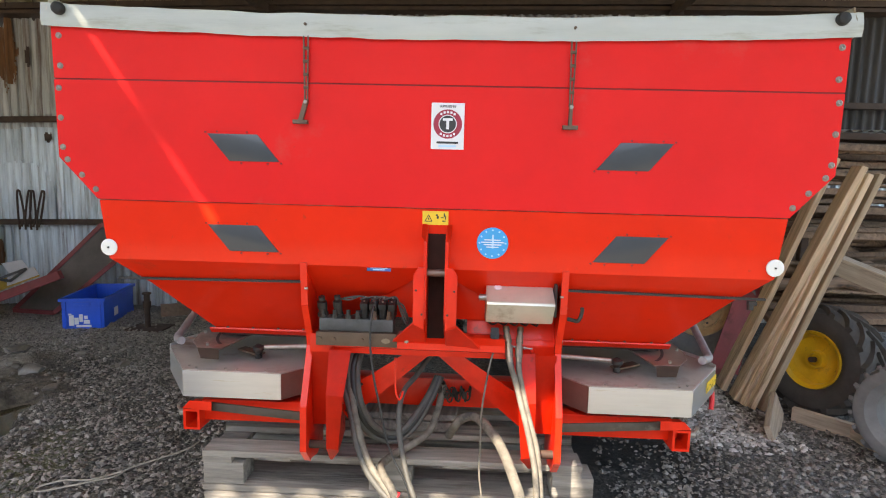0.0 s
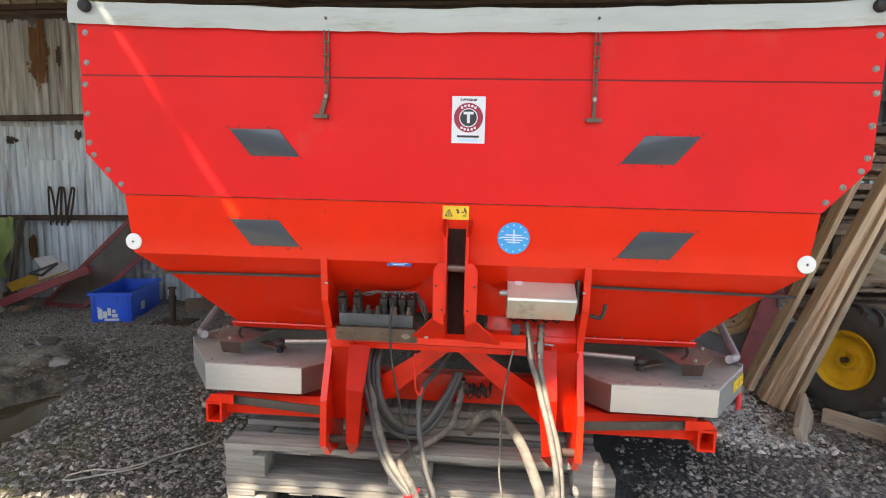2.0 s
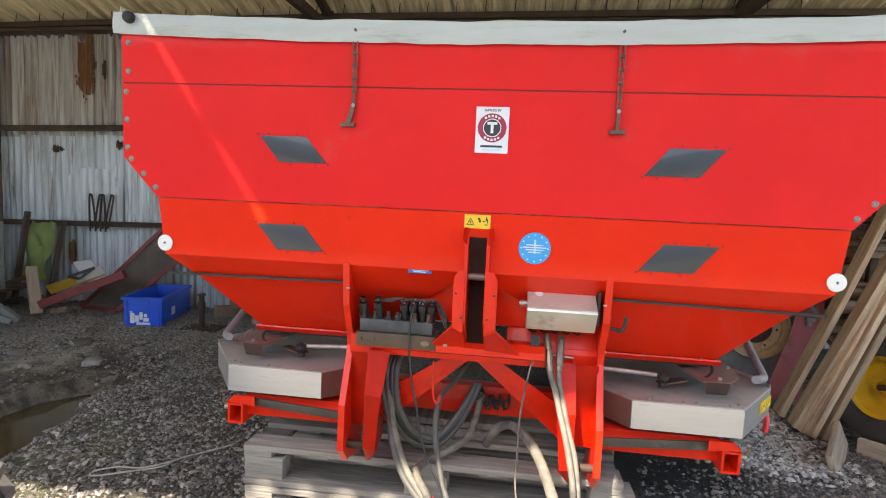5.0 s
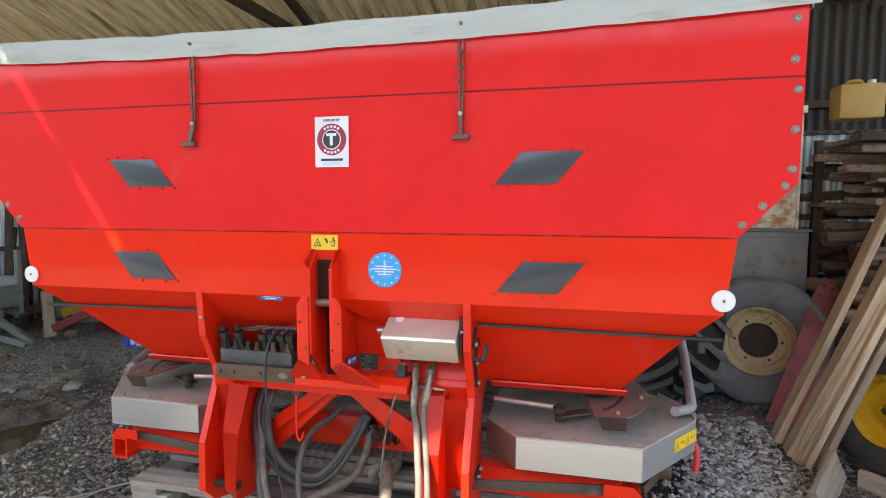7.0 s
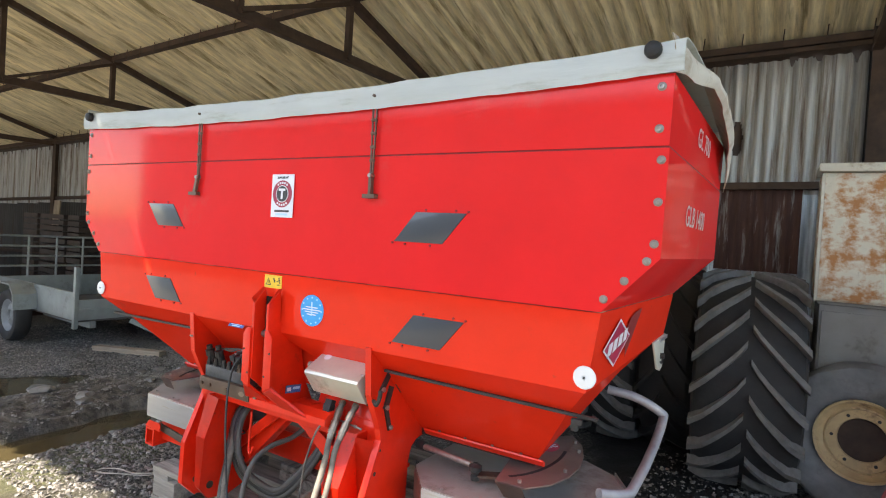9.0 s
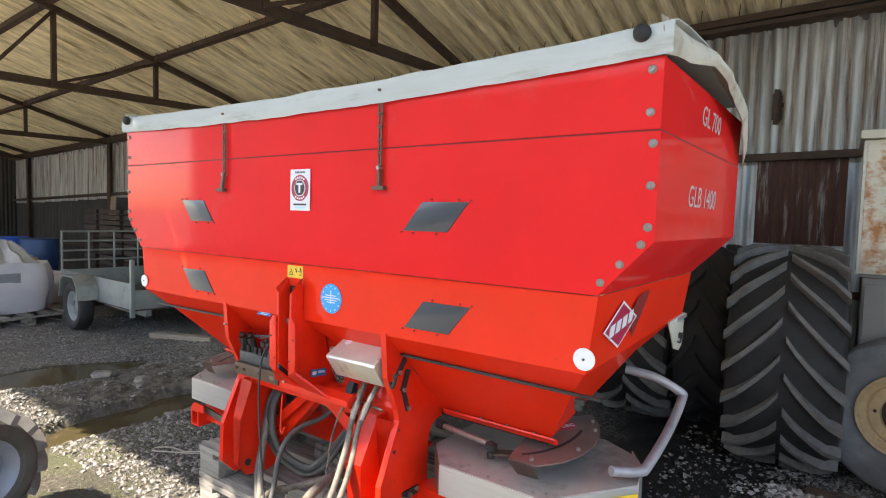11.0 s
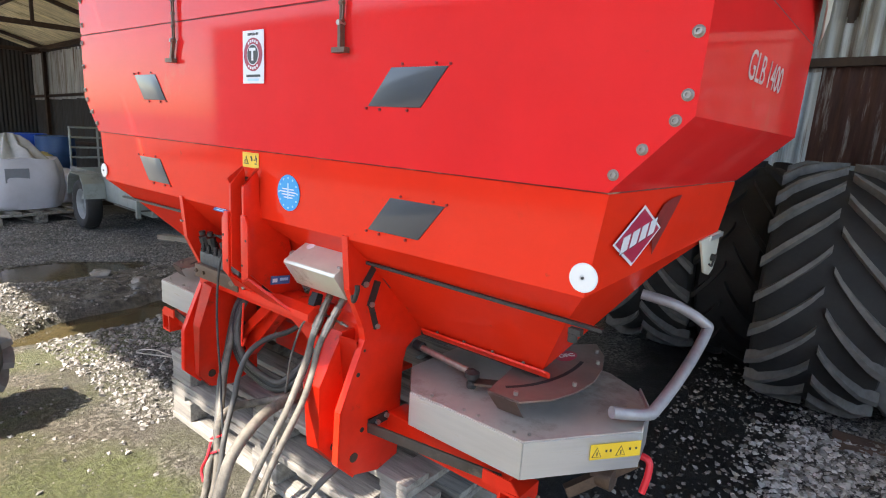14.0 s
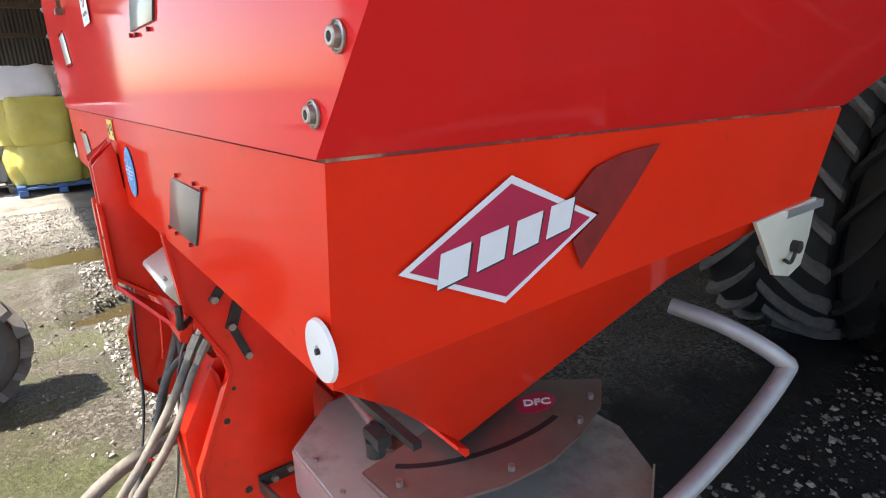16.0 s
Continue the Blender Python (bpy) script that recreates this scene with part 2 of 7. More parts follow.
def ground_material():
    m = bpy.data.materials.new("wet_black_gravel_and_mud")
    m.use_nodes = True
    nt = m.node_tree
    n, l = nt.nodes, nt.links
    b = n["Principled BSDF"]
    tc = n.new("ShaderNodeTexCoord")

    def noise_tex(scale, detail=8, rough=0.6):
        t = n.new("ShaderNodeTexNoise")
        t.inputs["Scale"].default_value, t.inputs["Detail"].default_value, t.inputs["Roughness"].default_value = scale, detail, rough
        l.new(tc.outputs["Object"], t.inputs["Vector"])
        return t.outputs["Fac"]

    def ramp(src, a, c):
        r = n.new("ShaderNodeMapRange")
        r.inputs["From Min"].default_value, r.inputs["From Max"].default_value = a, c
        l.new(src, r.inputs["Value"])
        return r.outputs["Result"]

    def mix(f, a, c):
        x = n.new("ShaderNodeMix")
        x.data_type = "RGBA"
        l.new(f, x.inputs["Factor"])
        for key, v in (("A", a), ("B", c)):
            if isinstance(v, tuple):
                x.inputs[key].default_value = (*v, 1)
            else:
                l.new(v, x.inputs[key])
        return x.outputs["Result"]

    vor = n.new("ShaderNodeTexVoronoi")
    vor.inputs["Scale"].default_value = 82
    l.new(tc.outputs["Object"], vor.inputs["Vector"])
    vor2 = n.new("ShaderNodeTexVoronoi")
    vor2.inputs["Scale"].default_value = 150
    l.new(tc.outputs["Object"], vor2.inputs["Vector"])
    sep = n.new("ShaderNodeSeparateXYZ")
    l.new(tc.outputs["Object"], sep.inputs["Vector"])

    def math_node(op, a, c=None):
        x = n.new("ShaderNodeMath")
        x.operation = op
        for k, v in enumerate((a, c)):
            if v is not None:
                if isinstance(v, (int, float)):
                    x.inputs[k].default_value = v
                else:
                    l.new(v, x.inputs[k])
        return x.outputs["Value"]

    def blot(cx, cy, rx, ry):
        """Soft-edged uneven patch, 1 inside."""
        u = math_node("DIVIDE", math_node("SUBTRACT", sep.outputs["X"], cx), rx)
        v = math_node("DIVIDE", math_node("SUBTRACT", sep.outputs["Y"], cy), ry)
        d = math_node("SQRT", math_node("ADD", math_node("MULTIPLY", u, u), math_node("MULTIPLY", v, v)))
        d = math_node("ADD", d, math_node("MULTIPLY", math_node("SUBTRACT", noise_tex(2.6, 6), 0.5), 1.6))
        return ramp(d, 1.15, 0.75)

    grain = mix(ramp(vor.outputs["Color"], 0.35, 1.0), (0.018, 0.016, 0.014), (0.31, 0.29, 0.26))
    fines = mix(ramp(vor2.outputs["Color"], 0.3, 1.0), (0.024, 0.022, 0.019), (0.19, 0.175, 0.15))
    c = mix(ramp(noise_tex(1.7), 0.44, 0.56), grain, fines)
    # trodden dry grit farther down the shed
    dry = math_node("MULTIPLY", ramp(sep.outputs["X"], -2.4, -3.4), ramp(noise_tex(1.1), 0.36, 0.56))
    c = mix(dry, c, mix(ramp(vor2.outputs["Color"], 0.2, 0.9), (0.09, 0.084, 0.074), (0.21, 0.20, 0.18)))
    c = mix(ramp(noise_tex(2.3), 0.62, 0.74), c, (0.13, 0.115, 0.095))
    rim_dry = mix(ramp(vor2.outputs["Color"], 0.2, 0.9), (0.17, 0.155, 0.135), (0.33, 0.31, 0.275))
    c = mix(blot(-3.6, 2.55, 1.9, 0.80), c, rim_dry)
    c = mix(math_node("MULTIPLY", blot(1.62, 1.0, 0.36, 0.75), 0.35), c, mix(ramp(vor.outputs["Color"], 0.2, 0.9), (0.07, 0.065, 0.058), (0.34, 0.325, 0.30)))
    # near-black ground colour behind the spreader, brown mud along the wheel rut
    near_black = mix(ramp(vor.outputs["Color"], 0.80, 1.0), (0.010, 0.009, 0.008), (0.055, 0.05, 0.045))
    c = mix(blot(0.78, 1.65, 0.55, 1.30), c, near_black)
    mud = mix(ramp(noise_tex(14.0, 8), 0.40, 0.62), (0.050, 0.042, 0.032), (0.19, 0.162, 0.125))
    c = mix(blot(-2.75, 1.00, 0.62, 0.85), c, mud)
    crust = mix(ramp(noise_tex(9.0, 9), 0.38, 0.62), (0.12, 0.105, 0.085), (0.37, 0.345, 0.30))
    c = mix(math_node("MULTIPLY", blot(-2.95, 1.56, 0.38, 0.26), 0.9), c, crust)
    # moss on the trodden ground in front of the shed
    open_air = ramp(sep.outputs["Y"], 0.35, -0.35)
    mossy = math_node("MULTIPLY", open_air, ramp(noise_tex(2.0, 10), 0.46, 0.60))
    soil = mix(ramp(vor.outputs["Color"], 0.45, 1.0), (0.070, 0.056, 0.035), (0.23, 0.19, 0.135))
    soil = mix(ramp(noise_tex(3.3, 10), 0.48, 0.62), soil, (0.095, 0.075, 0.046))
    light = mix(open_air, c, soil)
    c = mix(mossy, light, mix(ramp(noise_tex(40.0), 0.35, 0.65), (0.042, 0.045, 0.014), (0.10, 0.105, 0.035)))
    c = mix(math_node("MULTIPLY", blot(-0.35, -0.35, 0.5, 0.3), 0.75), c, mix(ramp(noise_tex(60.0), 0.35, 0.65), (0.045, 0.055, 0.012), (0.11, 0.125, 0.03)))
    c = mix(math_node("MULTIPLY", blot(-1.75, 0.30, 0.22, 0.55), 0.6), c, mix(ramp(noise_tex(60.0), 0.35, 0.65), (0.06, 0.065, 0.02), (0.16, 0.165, 0.06)))
    # pale worn concrete far left, carried over the unseen front yard to bounce sun
    far = math_node("MAXIMUM", ramp(sep.outputs["Y"], -0.9, -1.7), math_node("MULTIPLY", ramp(sep.outputs["X"], -4.2, -5.2), ramp(sep.outputs["Y"], 0.5, -0.1)))
    slab = mix(ramp(noise_tex(1.4, 10), 0.35, 0.65), (0.24, 0.216, 0.178), (0.39, 0.36, 0.312))
    c = mix(math_node("MULTIPLY", far, ramp(noise_tex(3.1, 9), 0.30, 0.52)), c, slab)
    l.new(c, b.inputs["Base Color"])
    rr = n.new("ShaderNodeMapRange")
    rr.inputs["To Min"].default_value, rr.inputs["To Max"].default_value = 0.38, 0.92
    l.new(noise_tex(3.0), rr.inputs["Value"])
    l.new(rr.outputs["Result"], b.inputs["Roughness"])
    bp = n.new("ShaderNodeBump")
    bp.inputs["Strength"].default_value = 0.9
    bp.inputs["Distance"].default_value = 0.03
    l.new(noise_tex(42, 10, 0.75), bp.inputs["Height"])
    l.new(bp.outputs["Normal"], b.inputs["Normal"])
    return m


GROUND = ground_material()


# ---------- shape helpers ----------
def add_box(bm, x0, x1, y0, y1, z0, z1, m=None):
    r = bmesh.ops.create_cube(bm, size=1.0)
    bmesh.ops.transform(bm, verts=r["verts"], matrix=Matrix.Translation(((x0 + x1) / 2, (y0 + y1) / 2, (z0 + z1) / 2))
                        @ Matrix.Diagonal((abs(x1 - x0), abs(y1 - y0), abs(z1 - z0), 1)))
    if m is not None:
        bmesh.ops.transform(bm, verts=r["verts"], matrix=m)
    return r["verts"]


def box(x0, x1, y0, y1, z0, z1, bevel=0.0, m=None):
    bm = bmesh.new()
    add_box(bm, x0, x1, y0, y1, z0, z1)
    if bevel:
        bmesh.ops.bevel(bm, geom=bm.edges[:], offset=bevel, segments=2, profile=0.6, affect="EDGES")
    if m is not None:
        bm.transform(m)
    return bm


def add_prism(bm, pts, axis, a0, a1):
    """A polygon of 2D points pushed along an axis (x: points are y,z; y: x,z; z: x,y)."""
    def put(p, a):
        return {"x": (a, p[0], p[1]), "y": (p[0], a, p[1]), "z": (p[0], p[1], a)}[axis]
    lo = [bm.verts.new(put(p, a0)) for p in pts]
    hi = [bm.verts.new(put(p, a1)) for p in pts]
    k = len(pts)
    fs = [bm.faces.new(lo), bm.faces.new(hi[::-1])]
    for i in range(k):
        fs.append(bm.faces.new((lo[i], hi[i], hi[(i + 1) % k], lo[(i + 1) % k])))
    bmesh.ops.recalc_face_normals(bm, faces=fs)
    return lo + hi


def prism(pts, axis, a0, a1, bevel=0.0):
    bm = bmesh.new()
    add_prism(bm, pts, axis, a0, a1)
    if bevel:
        bmesh.ops.bevel(bm, geom=bm.edges[:], offset=bevel, segments=2, profile=0.6, affect="EDGES")
    return bm


def add_cyl(bm, r, length, m, seg=20, r2=None):
    res = bmesh.ops.create_cone(bm, cap_ends=True, segments=seg, radius1=r, radius2=r if r2 is None else r2, depth=length)
    bmesh.ops.transform(bm, verts=res["verts"], matrix=m)
    return res["verts"]


def along(p, q):
    """A frame in the middle of p and q whose z runs from p to q."""
    p, q = Vector(p), Vector(q)
    return Matrix.Translation((p + q) / 2) @ (q - p).to_track_quat("Z", "Y").to_matrix().to_4x4()


def rod(bm, p, q, r, seg=12):
    return add_cyl(bm, r, (Vector(q) - Vector(p)).length, along(p, q), seg)


def bar(bm, p, q, w, h):
    """A straight bar of rectangular section from p to q."""
    d = (Vector(q) - Vector(p)).length
    return add_box(bm, -w / 2, w / 2, -h / 2, h / 2, -d / 2, d / 2, along(p, q))


def add_lathe(bm, prof, m, seg=32, closed=False):
    """Spin a profile of (radius, height) about z."""
    rings = []
    for r, z in prof:
        if r < 1e-6:
            rings.append([bm.verts.new((0, 0, z))])
        else:
            rings.append([bm.verts.new((r * math.cos(2 * math.pi * i / seg), r * math.sin(2 * math.pi * i / seg), z)) for i in range(seg)])
    pairs = list(zip(rings, rings[1:])) + ([(rings[-1], rings[0])] if closed else [])
    fs = []
    for a, b in pairs:
        for i in range(seg):
            j = (i + 1) % seg
            q = ([a[0]] if len(a) == 1 else [a[i], a[j]]) + ([b[0]] if len(b) == 1 else [b[j], b[i]])
            if len(q) > 2:
                fs.append(bm.faces.new(q))
    bmesh.ops.recalc_face_normals(bm, faces=fs)
    bmesh.ops.transform(bm, verts=[v for ring in rings for v in ring], matrix=m)


def spline(pts, n=10):
    pts = [Vector(p) for p in pts]
    P = [2 * pts[0] - pts[1]] + pts + [2 * pts[-1] - pts[-2]]
    out = []
    for i in range(1, len(P) - 2):
        for k in range(n):
            t = k / n
            a, b, c, d = P[i - 1], P[i], P[i + 1], P[i + 2]
            out.append(0.5 * ((2 * b) + (c - a) * t + (2 * a - 5 * b + 4 * c - d) * t * t + (3 * b - a - 3 * c + d) * t ** 3))
    out.append(pts[-1])
    return out


def add_tube(bm, pts, r, seg=10, closed=False):
    """A round tube along the points."""
    pts = [Vector(p) for p in pts]
    k = len(pts)
    rings = []
    up = None
    for i, p in enumerate(pts):
        a = pts[(i - 1) % k] if closed else pts[max(i - 1, 0)]
        b = pts[(i + 1) % k] if closed else pts[min(i + 1, k - 1)]
        t = (b - a).normalized()
        if up is None:
            up = t.orthogonal().normalized()
        up = (up - t * up.dot(t)).normalized()
        s = t.cross(up)
        rings.append([bm.verts.new(p + r * (math.cos(2 * math.pi * j / seg) * up + math.sin(2 * math.pi * j / seg) * s)) for j in range(seg)])
    for a, b in list(zip(rings, rings[1:])) + ([(rings[-1], rings[0])] if closed else []):
        for j in range(seg):
            bm.faces.new((a[j], a[(j + 1) % seg], b[(j + 1) % seg], b[j]))
    if not closed:
        bm.faces.new(rings[0][::-1])
        bm.faces.new(rings[-1])


def tube(pts, r, seg=10, n=10, smooth_path=True):
    bm = bmesh.new()
    add_tube(bm, spline(pts, n) if smooth_path else pts, r, seg)
    return bm


def mesh_of(name, bm, material, smooth=0.6):
    me = bpy.data.meshes.new(name)
    bm.to_mesh(me)
    bm.free()
    if smooth:
        for p in me.polygons:
            p.use_smooth = True
        me.set_sharp_from_angle(angle=smooth)
    if material is not None:
        me.materials.append(material)
    return me


def part(name, bm, material, parent=None, label="", m=None, smooth=0.6):
    ob = new(name, mesh_of(name, bm, material, smooth) if isinstance(bm, bmesh.types.BMesh) else bm)
    if parent is not None:
        ob.parent = parent
    if m is not None:
        ob.matrix_basis = m
    return tagged(ob, label)


def thing(name, label, category, m=None, group="", kind=""):
    ob = new(name)
    ob.empty_display_size = 0.1
    if m is not None:
        ob.matrix_basis = m
    return tagged(ob, label, category, group, kind)


def solo(name, bm, material, label, category, group="", kind="", m=None, smooth=0.6):
    return tagged(part(name, bm, material, None, label, m, smooth), "", category, group, kind)


def lettering(name, text, size, material, parent, m, bold=0.0, shear=0.0, label=""):
    cu = bpy.data.curves.new(name, "FONT")
    cu.body, cu.size, cu.offset, cu.shear, cu.extrude = text, size, bold, shear, 0.0004
    cu.align_x, cu.align_y = "CENTER", "CENTER"
    tmp = new("tmp", cu)
    me = bpy.data.meshes.new_from_object(tmp.evaluated_get(bpy.context.evaluated_depsgraph_get()))
    bpy.data.objects.remove(tmp)
    me.name = name
    me.materials.clear()
    me.materials.append(material)
    return part(name, me, material, parent, label, m)


FRONT = Matrix(((1, 0, 0, 0), (0, 0, -1, 0), (0, 1, 0, 0), (0, 0, 0, 1)))   # flat xy art onto a wall that faces -y


def zg(x, y):
    """Height of the yard without its roughness."""
    return 0.02 * min(x + 1.0, 0.0) * (1 if x > -8 else 8 / max(abs(x), 8))

# ---------- setting ----------
WALL_Y = 3.42


def eave(x):
    return 2.82 + 0.026 * max(x, -14) if x < 0 else 2.82


def grid_axis(lo, hi, step, far):
    mid = list(np.arange(lo, hi + step / 2, step))
    out, d, left, right = [], step, lo, hi
    a, b = [], []
    while left > -far:
        d *= 1.35
        left -= d
        right += d
        a.append(left)
        b.append(right)
    return a[::-1] + mid + b


PUDDLES = ((-2.23, 0.58, 0.66, 0.20, 97), (-3.7, 0.45, 0.8, 0.36, 82))


def puddle_depth(x, y):
    d = 0.0
    for cx, cy, a, b, ang in PUDDLES:
        c, s = math.cos(radians(ang)), math.sin(radians(ang))
        u, v = (x - cx) * c + (y - cy) * s, -(x - cx) * s + (y - cy) * c
        q = (u / a) ** 2 + (v / b) ** 2 + 0.45 * noise.noise((x * 4, y * 4, 3))
        d = max(d, max(0.0, 1.25 - q))
    return min(d, 1.0)


def ground_height(x, y):
    if abs(x) > 14 or abs(y) > 9:
        return zg(x, y)
    h = zg(x, y) + 0.025 * noise.noise((x * 1.1, y * 1.1, 0)) + 0.018 * noise.noise((x * 3.1, y * 3.1, 5)) + 0.011 * noise.noise((x * 9, y * 9, 9))
    # churned ridges between the wheel ruts
    churn = math.exp(-((x + 2.75) / 0.55) ** 2) * (1 if -0.2 < y < 2.2 else 0.2)
    h += churn * (0.045 + 0.05 * noise.noise((x * 7, y * 7, 2)))
    h -= 0.12 * puddle_depth(x, y)
    near = max(abs(x) - 0.85, abs(y - 0.62) - 0.6, 0.0)
    return h * min(1.0, 0.1 + near * 3)


def make_ground():
    xs, ys = grid_axis(-6.4, 3.6, 0.045, 900), grid_axis(-2.2, 3.4, 0.045, 900)
    verts = [(x, y, ground_height(x, y)) for y in ys for x in xs]
    w = len(xs)
    faces = [(j * w + i, j * w + i + 1, (j + 1) * w + i + 1, (j + 1) * w + i) for j in range(len(ys) - 1) for i in range(w - 1)]
    me = bpy.data.meshes.new("ground")
    me.from_pydata(verts, [], faces)
    for p in me.polygons:
        p.use_smooth = True
    me.materials.append(GROUND)
    tagged(new("ground", me), "wet dark gravel and mud yard with mossy stones", "ground", kind="structure")


make_ground()

WATER = bpy.data.materials.new("muddy_water")
WATER.use_nodes = True
_b = WATER.node_tree.nodes["Principled BSDF"]
_b.inputs["Base Color"].default_value = (0.060, 0.046, 0.022, 1)
_b.inputs["Roughness"].default_value = 0.10
_b.inputs["Specular IOR Level"].default_value = 0.3
for cx, cy, a, b, ang in PUDDLES:
    bm = bmesh.new()
    c, s = math.cos(radians(ang)), math.sin(radians(ang))
    ring = []
    for i in range(40):
        t = 2 * math.pi * i / 40
        u, v = 1.12 * a * math.cos(t), 1.12 * b * math.sin(t)
        ring.append(bm.verts.new((cx + u * c - v * s, cy + u * s + v * c, zg(cx, cy) - 0.028)))
    bm.faces.new(ring)
    solo("puddle", bm, WATER, "still brown puddle in a muddy wheel rut", "water", kind="structure")


def stones(name, count, boxes, smin, smax, label, material=None):
    """Loose angular stones lying on the yard, one joined sheet of stuff."""
    rnd = random.Random(7)
    base = [Vector(v) for v in ((1, 0, 0), (-1, 0, 0), (0, 1, 0), (0, -1, 0), (0, 0, 1), (0, 0, -1))]
    tri = ((0, 2, 4), (2, 1, 4), (1, 3, 4), (3, 0, 4), (2, 0, 5), (1, 2, 5), (3, 1, 5), (0, 3, 5))
    verts, faces = [], []
    area = [(b[1] - b[0]) * (b[3] - b[2]) * b[4] for b in boxes]
    for b, ar in zip(boxes, area):
        for _ in range(int(count * ar / sum(area))):
            x, y = rnd.uniform(b[0], b[1]), rnd.uniform(b[2], b[3])
            if puddle_depth(x, y) > 0.25 or (abs(x - 0.02) < 0.68 and 0.1 < y < 1.0):
                continue
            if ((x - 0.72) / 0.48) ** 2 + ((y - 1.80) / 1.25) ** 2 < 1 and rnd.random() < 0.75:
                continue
            if ((x + 2.72) / 0.62) ** 2 + ((y - 1.0) / 0.85) ** 2 < 1 + 0.4 * noise.noise((x * 3, y * 3, 8)) and rnd.random() < 0.85:
                continue
            r = smin + (smax - smin) * rnd.random() ** 3
            e = Euler((rnd.uniform(-0.6, 0.6), rnd.uniform(-0.6, 0.6), rnd.uniform(0, 6.3))).to_matrix()
            k = len(verts)
            o = Vector((x, y, ground_height(x, y) + r * 0.15))
            for v in base:
                q = e @ Vector((v.x * rnd.uniform(0.7, 1.3), v.y * rnd.uniform(0.6, 1.1), v.z * rnd.uniform(0.35, 0.75))) * r
                verts.append(o + q)
            faces += [tuple(k + i for i in t) for t in tri]
    me = bpy.data.meshes.new(name)
    me.from_pydata([tuple(v) for v in verts], [], faces)
    me.materials.append(material or STONE)
    tagged(new(name, me), label, "gravel", kind="stuff")


stones("gravel", 82000, ((-4.2, -0.75, 0.0, 3.2, 1.0), (0.7, 3.0, -0.2, 2.6, 0.9), (-2.6, 1.4, -1.4, 0.0, 0.05), (-6.4, -4.2, -0.5, 3.2, 0.4)),
       0.005, 0.019, "loose dark crushed stone scattered over the yard")


stones("stone_chips", 4200, ((1.25, 1.75, 0.9, 1.5, 0.5), (1.05, 1.65, 1.0, 2.0, 1.3)), 0.006, 0.024, "pale flat stone chips strewn over the dark ground", CHIP)


def sheet_mesh(name, x0, x1, z0, z1, pitch, amp, seed, ragged=0.0, tilt=0.0):
    """One corrugated sheet standing in the xz plane, with thickness."""
    rnd = random.Random(seed)
    n = int((x1 - x0) / pitch * 8)
    rows = 7
    verts, faces = [], []
    top = [z1 - ragged * max(0.0, noise.noise((i * 0.13, seed, 0)) + 0.3 * rnd.random()) for i in range(n + 1)]
    for k in range(2):
        for j in range(rows + 1):
            for i in range(n + 1):
                x = x0 + (x1 - x0) * i / n
                z = z0 + (top[i] - z0) * j / rows
                y = amp * math.sin(2 * math.pi * x / pitch) + 0.0022 * k + 0.006 * noise.noise((x * 2, z * 2, seed))
                verts.append((x, y + tilt * (z - z0), z))
    w = n + 1
    s = (rows + 1) * w
    for j in range(rows):
        for i in range(n):
            a = j * w + i
            faces.append((a, a + 1, a + w + 1, a + w))
            faces.append((s + a, s + a + w, s + a + w + 1, s + a + 1))
    edge = [i for i in range(w)] + [j * w + n for j in range(1, rows + 1)] + [rows * w + i for i in range(n - 1, -1, -1)] + [j * w for j in range(rows - 1, 0, -1)]
    for a, b in zip(edge, edge[1:] + edge[:1]):
        faces.append((a, s + a, s + b, b))
    me = bpy.data.meshes.new(name)
    me.from_pydata(verts, [], faces)
    for p in me.polygons:
        p.use_smooth = True
    me.set_sharp_from_angle(angle=0.9)
    return me


# back wall: two tiers of corrugated sheets on steel rails
wall = thing("wall_back", "rust-streaked galvanised corrugated sheet wall on steel rails", "wall", kind="structure")
SHEET_W = 0.84
for k in range(-17, 5):
    x0 = k * SHEET_W + 0.1
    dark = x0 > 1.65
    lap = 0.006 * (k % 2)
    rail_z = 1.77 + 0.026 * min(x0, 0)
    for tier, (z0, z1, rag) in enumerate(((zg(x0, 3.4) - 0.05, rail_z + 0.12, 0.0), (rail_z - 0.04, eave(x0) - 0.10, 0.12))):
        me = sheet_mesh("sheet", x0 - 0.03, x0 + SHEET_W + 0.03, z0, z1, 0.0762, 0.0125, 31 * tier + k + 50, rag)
        # far-left lower sheets coloured near-black for the unlit depth of the shed
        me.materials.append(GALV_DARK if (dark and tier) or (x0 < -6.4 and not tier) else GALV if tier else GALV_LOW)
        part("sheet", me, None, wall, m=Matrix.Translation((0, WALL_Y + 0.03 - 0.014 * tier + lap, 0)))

me = sheet_mesh("patch_sheet", 0.90, 1.43, 1.17, 1.80, 0.0762, 0.0095, 91, 0.05)
me.materials.append(RUST_SHEET)
part("patch_sheet", me, None, wall, "deeply rusted patch sheet", m=Matrix.Translation((0, WALL_Y + 0.004, 0)))

RUST_RUN = mat("brown_rust_run", (0.16, 0.072, 0.028), 0.85, vary=0.45, scale=5, stretch=(9, 9, 0.6), bump=0.1, bump_scale=40,
               stain=(0.30, 0.26, 0.21), stain_scale=2.2, stain_amount=0.33)
PALE_ZINC = mat("clean_zinc_patch", (0.56, 0.61, 0.64), 0.5, 0.3, vary=0.35, scale=3.5, stretch=(6, 6, 0.35), bump=0.05, bump_scale=30,
                stain=(0.30, 0.30, 0.29), stain_scale=1.9, stain_amount=0.45)


